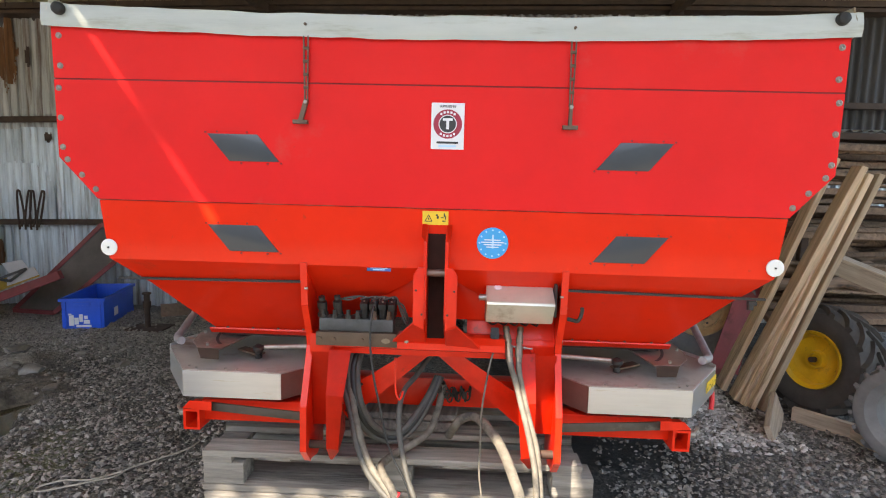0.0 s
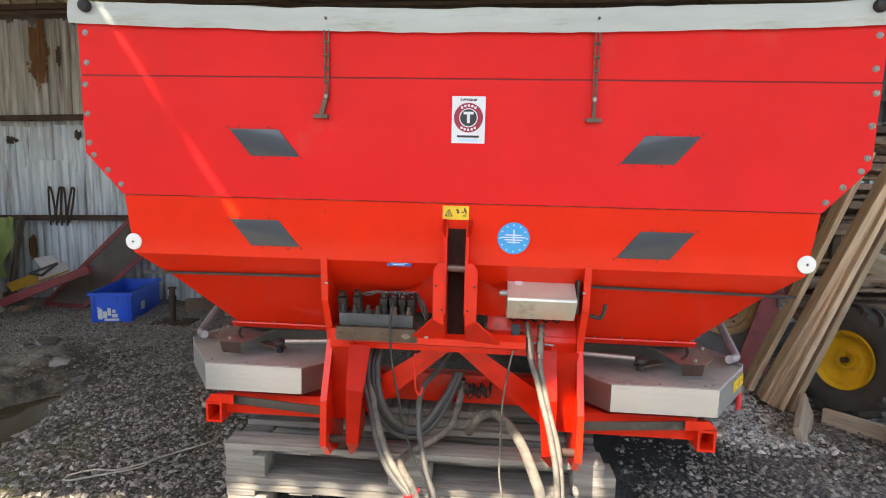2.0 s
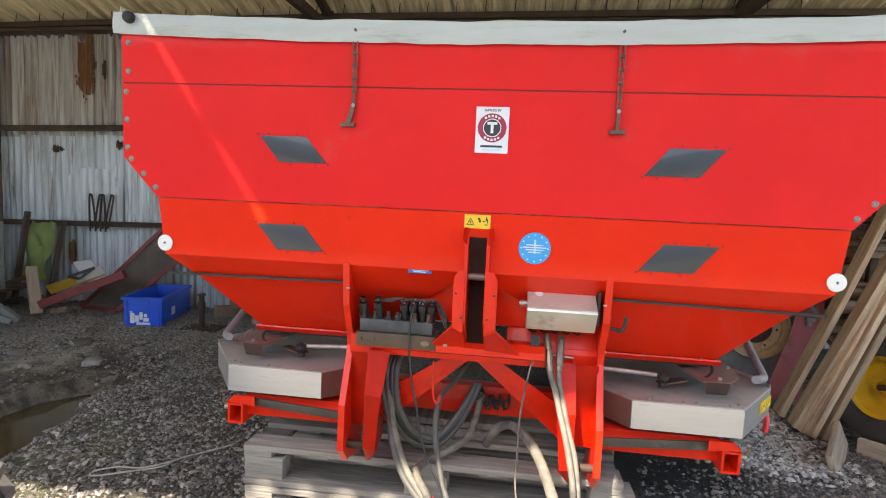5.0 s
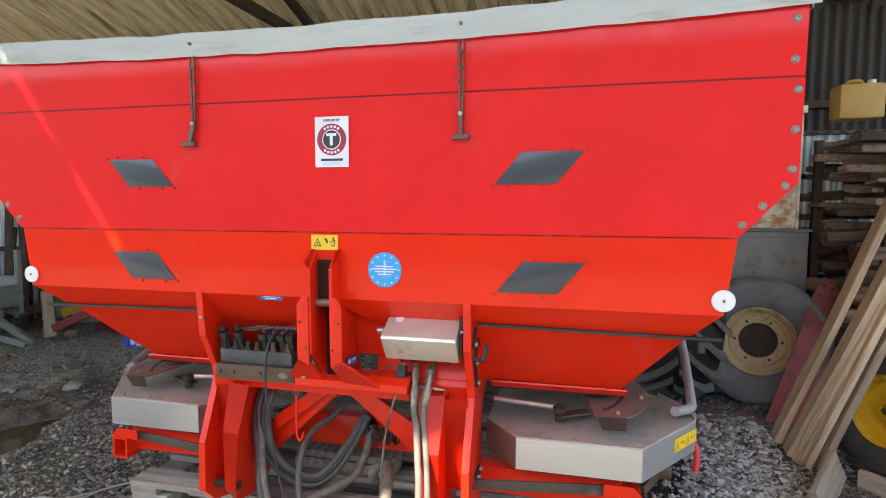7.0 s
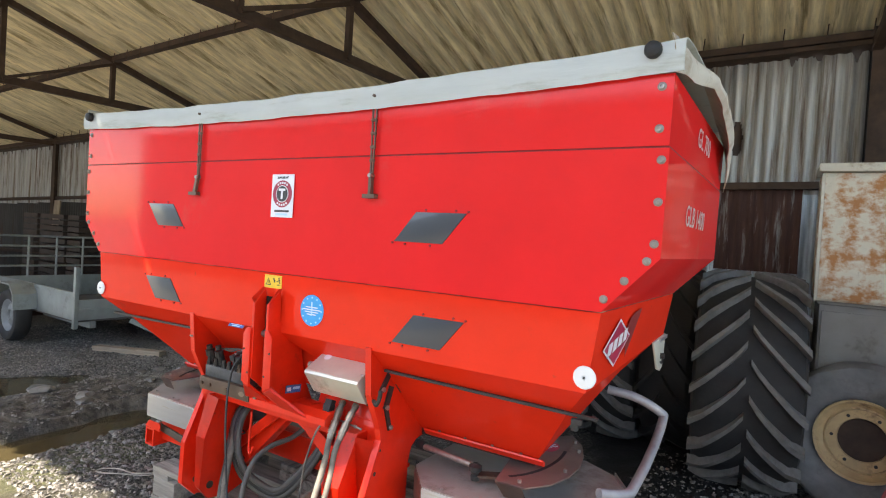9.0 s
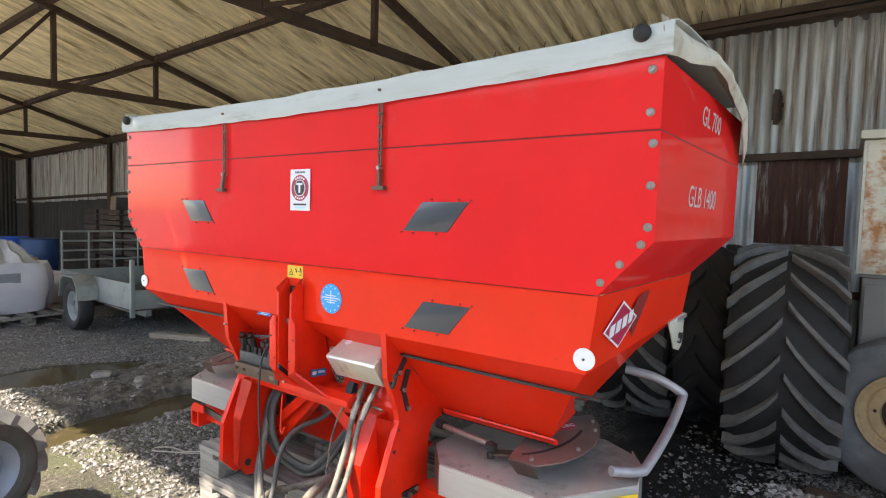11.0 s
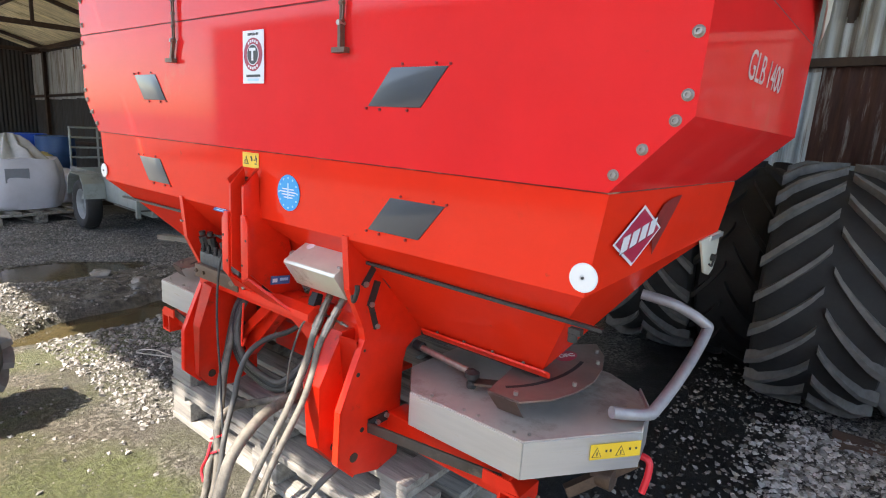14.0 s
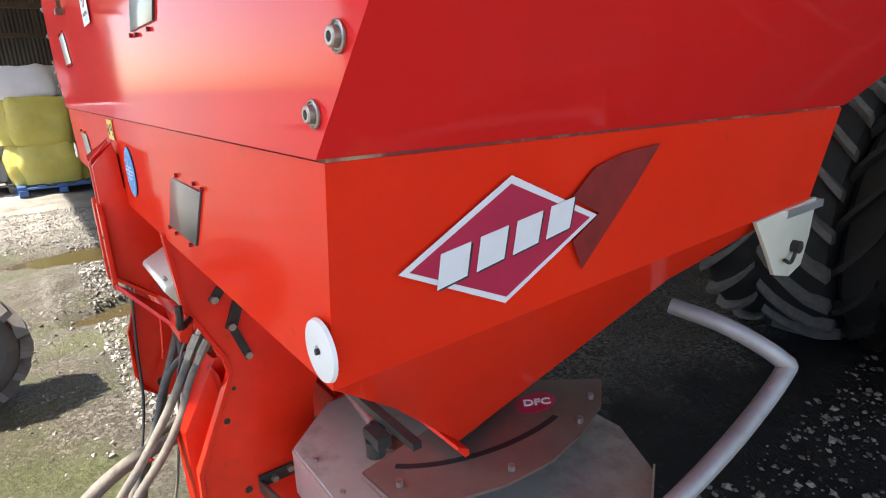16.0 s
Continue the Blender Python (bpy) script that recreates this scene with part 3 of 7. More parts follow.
def wave_patch(name, cx, cz, rx, rz, material, label, tier, power=2.0, rag=0.35, flat_below=False):
    """Ragged patch that follows the corrugations of the wall sheet behind it."""
    bm = bmesh.new()
    nx, nz = max(6, int(2 * rx * 1.4 / 0.008)), max(8, int(2 * rz * 1.4 / 0.016))
    grid = {}

    def vert(i, j):
        if (i, j) not in grid:
            x, z = cx + rx * 1.4 * (2 * i / nx - 1), cz + rz * 1.4 * (2 * j / nz - 1)
            grid[i, j] = bm.verts.new((x, WALL_Y + 0.021 - 0.014 * tier - (0.009 if flat_below else 0.007) + 0.0125 * math.sin(2 * math.pi * x / 0.0762), z))
        return grid[i, j]
    for i in range(nx):
        for j in range(nz):
            u, v = 1.4 * (2 * (i + 0.5) / nx - 1), 1.4 * (2 * (j + 0.5) / nz - 1)
            e = abs(u) ** power + (0.0 if flat_below and v < 0 and v > -1 else abs(v) ** power)
            edge = noise.noise((cx + u * rx * 22, cz + v * rz * 9, 3.1)) + 0.5 * noise.noise((cx + u * rx * 60, cz + v * rz * 30, 7.7))
            if e + rag * edge < 1.0:
                bm.faces.new((vert(i, j), vert(i + 1, j), vert(i + 1, j + 1), vert(i, j + 1)))
    for f in bm.faces:
        f.smooth = True
    part(name, bm, material, wall, label)


wave_patch("rust_stain", 1.000, 2.135, 0.034, 0.125, RUSTY, "dark rust-brown patch on the sheet", 1, 2.5, 0.25)
wave_patch("rust_stain", -4.145, 2.28, 0.105, 0.29, RUST_RUN, "brown rust run down the sheet", 1, 2.0, 0.9)
# stands for a ragged hole in the sheet, drawn as a dark patch
wave_patch("rust_stain", -3.945, 2.25, 0.022, 0.10, RUSTY, "dark rust-brown patch on the sheet", 1, 2.0, 0.5)
wave_patch("rust_stain", -4.50, 1.475, 0.075, 0.035, RUSTY, "dark rusted nick in the sheet", 0, 2.0, 0.8)
wave_patch("rust_stain", -3.80, 1.53, 0.035, 0.045, RUSTY, "dark rusted nick in the sheet", 0, 2.0, 0.8)
wave_patch("rust_stain", -4.33, 0.45, 0.045, 0.12, RUST_RUN, "brown rust run down the sheet", 0, 2.0, 0.7)
wave_patch("rust_stain", 0.70, 1.33, 0.06, 0.11, RUSTY, "dark rusted nick in the sheet", 0, 4.0, 0.3)
wave_patch("rust_stain", 1.62, 1.42, 0.05, 0.20, RUST_RUN, "brown rust run down the sheet", 0, 2.0, 0.7)
wave_patch("patch_sheet", -4.10, 1.00, 0.31, 0.30, PALE_ZINC, "pale patch sheet with a rounded top", 0, 2.6, 0.08, True)

steelframe = thing("steel_frame", "rust-brown angle-iron posts, rails and roof trusses of the shed", "steelwork", kind="structure")
POSTS = (1.81, -1.67, -5.1, -9.2, -13.1)
for x in POSTS:
    bm = bmesh.new()
    add_box(bm, x - 0.055, x + 0.055, WALL_Y - 0.085, WALL_Y - 0.075, zg(x, 3) - 0.1, eave(x))
    add_box(bm, x - 0.006, x + 0.006, WALL_Y - 0.075, WALL_Y - 0.012, zg(x, 3) - 0.1, eave(x))
    part("post", bm, STEELWORK, steelframe)
for za in (1.79, 0.85):
    for xa, xb in zip((3.9,) + POSTS, POSTS + (-14.3,)):
        bm = bmesh.new()
        dz = 0.16 if xa > 2 or xb > 0 else 0.0
        bar(bm, (xa - 0.056, WALL_Y - 0.035, za + 0.026 * min(xa, 0) + dz), (xb + 0.056, WALL_Y - 0.035, za + 0.026 * min(xb, 0) + dz), 0.055, 0.05)
        part("rail", bm, STEELWORK, steelframe)
SLOPE = 0.29
RIDGE_Y = 0.55
# front eave is out of view, set to where its shadow should fall
EAVE_Y = -1.80
SUN_NOTCH_X, SUN_NOTCH_Y = (-0.52, -0.36), -1.645   # unseen notch in the front edge, added to let sun onto the right bracket


def roof_z(x, y):
    return eave(x) + 0.03 + SLOPE * (WALL_Y - max(y, 2 * RIDGE_Y - y))


for xa, xb in zip((3.9,) + POSTS, POSTS + (-14.3,)):
    bm = bmesh.new()
    bar(bm, (xa, WALL_Y - 0.04, eave(xa) - 0.05), (xb, WALL_Y - 0.04, eave(xb) - 0.05), 0.12, 0.05)
    part("eave_beam", bm, STEELWORK, steelframe)
    bm = bmesh.new()
    bar(bm, (xa, WALL_Y + 0.085, eave(xa) - 0.11), (xb, WALL_Y + 0.085, eave(xb) - 0.11), 0.42, 0.03)
    part("eave_board", bm, STEELWORK, steelframe)
for x in POSTS:
    bm = bmesh.new()
    ze = eave(x) - 0.03
    bar(bm, (x, WALL_Y - 0.06, ze), (x, RIDGE_Y, roof_z(x, RIDGE_Y) - 0.12), 0.06, 0.06)
    part("rafter", bm, STEELWORK, steelframe)
    bm = bmesh.new()
    bar(bm, (x, RIDGE_Y, roof_z(x, RIDGE_Y) - 0.12), (x, SUN_NOTCH_Y + 0.12, roof_z(x, SUN_NOTCH_Y + 0.12) - 0.12), 0.06, 0.06)
    part("rafter", bm, STEELWORK, steelframe)
    bm = bmesh.new()
    bar(bm, (x - 0.03, WALL_Y - 0.06, ze - 0.09), (x - 0.03, SUN_NOTCH_Y + 0.14, ze - 0.16), 0.06, 0.075)
    part("tie_beam", bm, STEELWORK, steelframe)
    for y in (2.12, 1.1, RIDGE_Y, -0.9):
        bm = bmesh.new()
        add_box(bm, x - 0.022, x + 0.022, y - 0.022, y + 0.022, ze - 0.11 - 0.07 * (WALL_Y - y) / 5, roof_z(x, y) - 0.12)
        part("strut", bm, STEELWORK, steelframe)
    for ya, yb in ((2.12, 1.1), (1.1, RIDGE_Y)):
        bm = bmesh.new()
        bar(bm, (x + 0.02, ya, roof_z(x, ya) - 0.13), (x + 0.02, yb, ze - 0.12), 0.03, 0.03)
        part("brace", bm, STEELWORK, steelframe)
for y in (2.12, 1.05, RIDGE_Y + 0.1, -0.9, SUN_NOTCH_Y + 0.20):
    for xa, xb in zip((3.9,) + POSTS, POSTS + (-14.3,)):
        bm = bmesh.new()
        bar(bm, (xa, y, roof_z(xa, y) - 0.075), (xb, y, roof_z(xb, y) - 0.075), 0.07, 0.055)
        part("purlin", bm, STEELWORK, steelframe)
# hooked roofing bolts along the purlin and the eave
for y, dz in ((2.12, 0.02), (3.32, 0.02)):
    for i in range(46):
        x = -9.0 + i * 0.25
        bm = bmesh.new()
        z = roof_z(x, y) - 0.10
        add_tube(bm, [(x, y - 0.05, z - 0.035), (x, y - 0.05, z + 0.01), (x + 0.004, y - 0.045, z + 0.07)], 0.004, 5)
        part("hook_bolt", bm, CHAINM if y < 3 else RUSTY, steelframe)


SUN_SLIT_Y = (-0.90, -1.55)


def make_roof():
    """Corrugated fibre-cement sheets on both slopes, one mesh with thickness."""
    verts, faces = [], []
    pitch, seg = 0.146, 8
    x0, x1 = -14.4, 3.9
    n = int((x1 - x0) / pitch * seg)
    ys = [WALL_Y + 0.18, 2.6, 1.9, 1.86, 1.1, 0.9, 0.7, RIDGE_Y, -0.6, *SUN_SLIT_Y, EAVE_Y]
    SUN_SLIT_I = [int((x - x0) / (x1 - x0) * n) for x in (-1.78, -1.02)]
    for k in range(2):
        for j, y in enumerate(ys):
            for i in range(n + 1):
                x = x0 + (x1 - x0) * i / n
                wave = 0.031 * math.sin(2 * math.pi * x / pitch)
                yy = max(y, SUN_NOTCH_Y) if SUN_NOTCH_X[0] < x < SUN_NOTCH_X[1] else y
                verts.append((x, yy, roof_z(x, yy) + wave + 0.012 * k + (0.012 if j == 2 else 0.0)))
    w = n + 1
    s = len(ys) * w
    for j in range(len(ys) - 1):
        for i in range(n):
            if ys[j] == SUN_SLIT_Y[0] and SUN_SLIT_I[0] <= i < SUN_SLIT_I[1]:
                continue
            a = j * w + i
            faces.append((a, a + 1, a + w + 1, a + w))
            faces.append((s + a, s + a + w, s + a + w + 1, s + a + 1))
    # unseen slit added for a sun streak: two halves, gap widening to a hole
    def skin(x, y, k):
        return (x, y, roof_z(x, y) + 0.031 * math.sin(2 * math.pi * x / pitch) + 0.003 * k)

    # traced from the streak on the hopper back along the sun
    def crack_point(u):
        x, z = -1.066 + 0.416 * u, 1.700 - 0.630 * u
        y = -1.2
        for _ in range(30):
            y += 0.5 * (SUN_DIR.y / SUN_DIR.z * (skin(x + y * SUN_DIR.x / SUN_DIR.y, y, 0.5)[2] - z) - y)
        return x + y * SUN_DIR.x / SUN_DIR.y, y
    rows = [(crack_point(0)[0], SUN_SLIT_Y[0], 0.0)]
    for r in range(61):
        u = r / 60
        x, y = crack_point(u)
        gap = 0.0 if r in (0, 60) else 0.0032 + 0.0008 * noise.noise((u * 9, 0, 4)) + 0.008 * math.exp(-((u - 0.955) / 0.035) ** 2)
        rows.append((x, y, gap))
    rows.append((rows[-1][0], SUN_SLIT_Y[1], 0.0))
    xl, xr = (x0 + (x1 - x0) * i / n for i in SUN_SLIT_I)
    for k in range(2):
        for side in (0, 1):
            base = len(verts)
            m = 26
            for xc, y, gap in rows:
                a, b = (xl, xc - gap) if side == 0 else (xc + gap, xr)
                for i in range(m + 1):
                    verts.append(skin(a + (b - a) * i / m, y, k))
            for j in range(len(rows) - 1):
                for i in range(m):
                    a = base + j * (m + 1) + i
                    faces.append((a, a + 1, a + m + 2, a + m + 1))
    me = bpy.data.meshes.new("ceiling")
    me.from_pydata(verts, [], faces)
    for p in me.polygons:
        p.use_smooth = True
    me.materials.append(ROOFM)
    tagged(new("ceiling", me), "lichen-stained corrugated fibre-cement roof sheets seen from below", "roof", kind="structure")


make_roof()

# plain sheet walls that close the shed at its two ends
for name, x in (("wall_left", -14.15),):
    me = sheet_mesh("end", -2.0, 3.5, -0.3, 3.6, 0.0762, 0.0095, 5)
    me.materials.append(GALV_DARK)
    tagged(part(name, me, None, None, m=pose(x, 0, 0, 0, 0, 90)), "dark corrugated sheet end wall", "wall", kind="structure")

# ---------- the fertiliser spreader ----------
SP = thing("fertiliser_spreader", "red mounted twin-disc fertiliser spreader standing on two wooden pallets", "spreader")
DEPTH = 0.83
TOPD = 0.86


def shell(bm, rings, close_top=False):
    """Skin between horizontal outlines given as lists of points."""
    vs = [[bm.verts.new(p) for p in r] for r in rings]
    for a, b in zip(vs, vs[1:]):
        for i in range(len(a)):
            j = (i + 1) % len(a)
            bm.faces.new((a[i], a[j], b[j], b[i]))
    bmesh.ops.recalc_face_normals(bm, faces=bm.faces)
    return vs


def ring(xh, y0, y1, z, zb=None):
    zb = z if zb is None else zb
    return [(-xh, y0, z), (xh, y0, z), (xh + 0.018, y1, zb), (-xh - 0.018, y1, zb)]


def thick(bm, t):
    bmesh.ops.solidify(bm, geom=bm.faces[:], thickness=t)
    return bm


def hopper_panel(rings, inset=0.004):
    bm = bmesh.new()
    shell(bm, rings)
    thick(bm, 0.003)
    bmesh.ops.recalc_face_normals(bm, faces=bm.faces)
    return bm


part("extension_rim", hopper_panel([ring(1.122, 0, TOPD, 1.484), ring(1.124, 0, TOPD + 0.02, 1.628)]), RED_UP, SP, "upper add-on hopper ring in faded red")
part("hopper_extension", hopper_panel([ring(1.007, 0.0, DEPTH, 1.1345), ring(1.120, 0.0, DEPTH + 0.03, 1.256), ring(1.123, 0.0, TOPD, 1.4795)]), RED_UP, SP,
     "wide bolted hopper extension in faded red")
part("hopper_body", hopper_panel([ring(0.985, 0.007, DEPTH - 0.012, 0.955, 0.992), ring(1.007, 0.006, DEPTH - 0.01, 1.1315)]), RED, SP, "orange-red lower hopper")
# folded dark seams between the rings
for z, xh, y1 in ((1.4818, 1.1215, TOPD - 0.003), (1.133, 1.0055, DEPTH - 0.012)):
    part("seam", hopper_panel([ring(xh, 0.0035 if z > 1.4 else 0.0075, y1, z - 0.004), ring(xh, 0.0035 if z > 1.4 else 0.0075, y1, z + 0.004)]), DARK_RED if z > 1.4 else SEAM_WORN, SP)


def funnel(side):
    bm = bmesh.new()
    s = side
    top = [(0.0 * s, 0.0075, 0.955), (0.983 * s, 0.0075, 0.955), (1.001 * s, DEPTH - 0.018, 0.990), (0.0 * s, DEPTH - 0.018, 0.975)]
    mid = [(0.13 * s, 0.10, 0.868), (0.915 * s, 0.10, 0.868), (0.93 * s, 0.56, 0.90), (0.13 * s, 0.56, 0.90)]
    bot = [(0.40 * s, 0.285, 0.672), (0.785 * s, 0.285, 0.672), (0.695 * s, 0.50, 0.672), (0.40 * s, 0.50, 0.672)]
    shell(bm, [bot, mid, top])
    thick(bm, 0.003)
    return bm


for s in (-1, 1):
    part("funnel", funnel(s), RED, SP, "sloping hopper outlet funnel")
    # outlet flange, an angle with bolts
    bm = bmesh.new()
    add_prism(bm, [(0.288, 0.668), (0.268, 0.680), (0.266, 0.675), (0.280, 0.658), (0.288, 0.658)], "x", 0.415 * s, 0.805 * s)
    fl = part("outlet_flange", bm, RED_FR, SP)
    for i in range(4):
        bm = bmesh.new()
        add_cyl(bm, 0.0045, 0.005, pose((0.47 + 0.09 * i) * s, 0.270, 0.681, -38), 8)
        part("bolt", bm, CHAINM, fl)
    bm = prism([(0.39 * s, 0.292), (0.775 * s, 0.292), (0.69 * s, 0.51), (0.39 * s, 0.51)], "z", 0.648, 0.671, 0.002)
    part("outlet_plate", bm, DARKMETAL, SP)
    # rubber-edged rail along the slope of the hopper, with its clamp at the outer end
    bm = bmesh.new()
    a, b = Vector((0.405 * s, 0.062, 0.893)), Vector((1.0 * s, 0.072, 0.884))
    bar(bm, a, b, 0.009, 0.007)
    rail = part("agitator_rod", bm, DARKMETAL, SP, "thin dark steel rod across the hopper slope")
    if s > 0:
        bm = bmesh.new()
        add_box(bm, -0.012, 0.012, -0.008, 0.006, -0.008, 0.004)
        add_cyl(bm, 0.009, 0.016, pose(-0.004, -0.002, -0.014), 12)
        part("clamp", bm, DARKMETAL, rail, "small steel clamp", m=pose(0.955 * s, 0.06, 0.876))


for s in (-1, 1):
    for zt, zb, w0, w1 in ((1.334, 1.256, 0.522, 0.670), (1.068, 0.990, 0.528, 0.677)):
        pts = [(w0 * s, zt), (w1 * s, zt), ((w1 - 0.065) * s, zb), ((w0 - 0.065) * s, zb)]
        yo = 0.0 if zt > 1.2 else 0.0065
        w = part("sight_window", prism(pts, "y", yo - 0.003, yo + 0.002, 0.001), WINDOW, SP, "dark grey see-through level window")
        for px, pz in ((w0 + 0.03, zt + 0.006), (w1 - 0.03, zt + 0.006), (w0 - 0.03, zb - 0.006), (w1 - 0.10, zb - 0.006), (w0 - 0.07, zb - 0.004), (w1 + 0.005, zt + 0.004)):
            bm = bmesh.new()
            add_cyl(bm, 0.0028, 0.005, pose(px * s, yo - 0.0015, pz, 90), 8)
            part("rivet", bm, DARK_RED, w)


def washer_bolt():
    bm = bmesh.new()
    add_lathe(bm, [(0, 0.0), (0.0090, 0.0), (0.0090, 0.0015), (0.0078, 0.0022), (0.0070, 0.0012), (0.0060, 0.0012), (0.0058, 0.0052), (0.0048, 0.0060), (0.0030, 0.0060), (0.0028, 0.002), (0, 0.002)],
              pose(0, 0, 0, 90), 18)
    return mesh_of("bolt", bm, BOLT)


BOLT_ME = washer_bolt()
for s in (-1, 1):
    for x, z in ((1.107, 1.603), (1.107, 1.518), (1.115, 1.455), (1.114, 1.370), (1.112, 1.285), (1.100, 1.249), (1.058, 1.205), (1.018, 1.163)):
        part("bolt", BOLT_ME, None, SP, m=pose((x - 0.006) * s, -0.0005, z))
    # reflector discs
    bm = bmesh.new()
    add_lathe(bm, [(0, 0.002), (0.004, 0.002), (0.005, 0.004), (0.019, 0.0045), (0.0245, 0.003), (0.0255, 0.0), (0, 0.0)], pose(0, 0, 0, 90), 28)
    r = part("reflector", bm, WHITE, SP, "round white reflector disc", m=pose(0.982 * s, 0.003, 0.990))
    bm = bmesh.new()
    add_cyl(bm, 0.0025, 0.003, pose(0, -0.0045, 0, 90), 10)
    part("rivet", bm, DARKMETAL, r)


# ---- cover ----
def tarp():
    """Sagging front curtain of the cover, its crowned top and the tucked right-hand corner."""
    bm = bmesh.new()
    nx = 90
    rows = []
    prof = ((-0.012, 0.0), (-0.016, 0.25), (-0.014, 0.6), (-0.010, 0.93), (0.004, 1.0), (0.03, 1.10), (0.12, 1.25), (0.30, 1.45), (0.5, 1.45), (0.74, 1.1), (0.84, 1.0), (0.862, 0.75))
    for i in range(nx + 1):
        x = -1.142 + 2.284 * i / nx
        sag = -0.024 * math.sin(math.pi * i / nx) ** 0.8 + 0.003 * noise.noise((x * 5, 0, 0))
        row = []
        for k, (y, f) in enumerate(prof):
            z = 1.628 + sag + 0.068 * f
            wob = 0.0035 * noise.noise((x * 7, k * 0.6, 2)) + 0.002 * noise.noise((x * 21, k, 4))
            row.append(bm.verts.new((x, y + wob, z + (0.004 * noise.noise((x * 9, 1, k)) if 0 < k < 10 else 0.003 * noise.noise((x * 14, 3, 0))))))
        rows.append(row)
    for a, b in zip(rows, rows[1:]):
        for k in range(len(prof) - 1):
            bm.faces.new((a[k], b[k], b[k + 1], a[k + 1]))
    bmesh.ops.recalc_face_normals(bm, faces=bm.faces)
    thick(bm, 0.003)
    return bm


cover = part("cover", tarp(), TARP, SP, "weathered white tarpaulin cover, sagging between its straps")


def side_flap(s):
    """Cover hanging over the end of the hopper, bunched toward the back."""
    bm = bmesh.new()
    rows = []
    for i in range(22):
        t = i / 21
        y = -0.012 + 0.90 * t
        drop = 0.066 + 0.01 * t + 0.115 * max(0, (t - 0.72) / 0.28) ** 1.3 - 0.030 * math.exp(-((t - 0.36) / 0.16) ** 2)
        out = 0.012 + 0.050 * math.sin(math.pi * t) ** 0.8 + 0.030 * t + 0.014 * noise.noise((t * 9, 1, 0))
        zt = 1.694 - 0.02 * t + 0.012 * math.sin(t * 6)
        row = []
        for k in range(6):
            f = k / 5
            row.append(bm.verts.new(((1.118 + out * math.sin(f * 1.9 + 0.25) - 0.004) * s, y + 0.01 * noise.noise((t * 12, f * 3, 7)), zt + 0.012 * (1 - f) - drop * f)))
        rows.append(row)
    for a, b in zip(rows, rows[1:]):
        for k in range(5):
            bm.faces.new((a[k], b[k], b[k + 1], a[k + 1]))
    bmesh.ops.recalc_face_normals(bm, faces=bm.faces)
    thick(bm, 0.003)
    return bm


for s in (-1, 1):
    part("flap", side_flap(s), TARP_END, cover, "limp folded end of the cover")
    bm = bmesh.new()
    add_lathe(bm, [(0, 0.022), (0.008, 0.021), (0.0155, 0.016), (0.018, 0.007), (0.017, 0.0), (0, 0)], pose(0, 0, 0, 90), 20)
    part("knob", bm, BLACK, cover, "black rubber knob", m=pose(1.083 * s, -0.015, 1.672))
    # toggle straps: two strands of links, a pin and a hooked foot
    x = 0.375 * s
    bm = bmesh.new()
    for i in range(5):
        z0, z1, w = 1.612 - 0.036 * i, 1.576 - 0.036 * i, 0.0065 - 0.0006 * i
        for sx in (-1, 1):
            bar(bm, (x + sx * w, -0.010, z0), (x + sx * (w - 0.0006), -0.010, z1), 0.0042, 0.004)
        add_cyl(bm, 0.0046, 2 * w + 0.004, pose(x, -0.0105, z1, 0, 90), 8)
    strap = part("strap_chain", bm, CHAINM, cover, "tarnished chain strap")
    bm = bmesh.new()
    lean = -0.016 if s < 0 else 0.0
    bar(bm, (x, -0.011, 1.430), (x + lean, -0.010, 1.376), 0.009, 0.013)
    add_box(bm, x + lean - 0.021, x + lean + 0.021, -0.020, -0.004, 1.366, 1.377)
    part("toggle", bm, CHAINM, strap, "T-shaped rubber toggle")
    bm = bmesh.new()
    add_cyl(bm, 0.0055, 0.018, pose(x, -0.012, 1.427, 90), 10)
    part("pin", bm, BOLT, strap)
    bm = bmesh.new()
    add_cyl(bm, 0.004, 0.006, pose(x, -0.018, 1.640, 90), 10)
    part("eyelet", bm, CHAINM, cover)


# ---- decals on the front ----
def flat(name, pts, material, parent, y, label="", t=0.0006):
    return part(name, prism(pts, "y", y, y - t), material, parent, label)


def disc_pts(cx, cz, r, n=36, sx=1.0):
    return [(cx + sx * r * math.cos(2 * math.pi * i / n), cz + r * math.sin(2 * math.pi * i / n)) for i in range(n)]


def rect(x0, x1, z0, z1):
    return [(x0, z0), (x1, z0), (x1, z1), (x0, z1)]


st = flat("dealer_sticker", rect(-0.016, 0.078, 1.304, 1.434), PAPER, SP, -0.0035, "white rectangular sticker with a round maroon emblem")
flat("emblem", disc_pts(0.031, 1.375, 0.041), MAROON, st, -0.0043)
flat("emblem_ring", disc_pts(0.031, 1.375, 0.026), PAPER, st, -0.0050)
flat("emblem_core", disc_pts(0.031, 1.375, 0.0235), PRINT, st, -0.0057)
flat("bar", rect(0.017, 0.045, 1.384, 1.391), PAPER, st, -0.0064)
flat("bar", rect(0.027, 0.035, 1.360, 1.384), PAPER, st, -0.0064)
for x0, x1, z in ((0.0, 0.062, 1.320), (0.006, 0.056, 1.310)):
    flat("print_bar", rect(x0, x1, z, z + 0.006), PRINT if z > 1.315 else PALE_BLUE, st, -0.0043)
lettering("print", "SUPPLIED BY", 0.0085, PRINT, st, Matrix.Translation((0.031, -0.0048, 1.424)) @ FRONT, 0.0002)
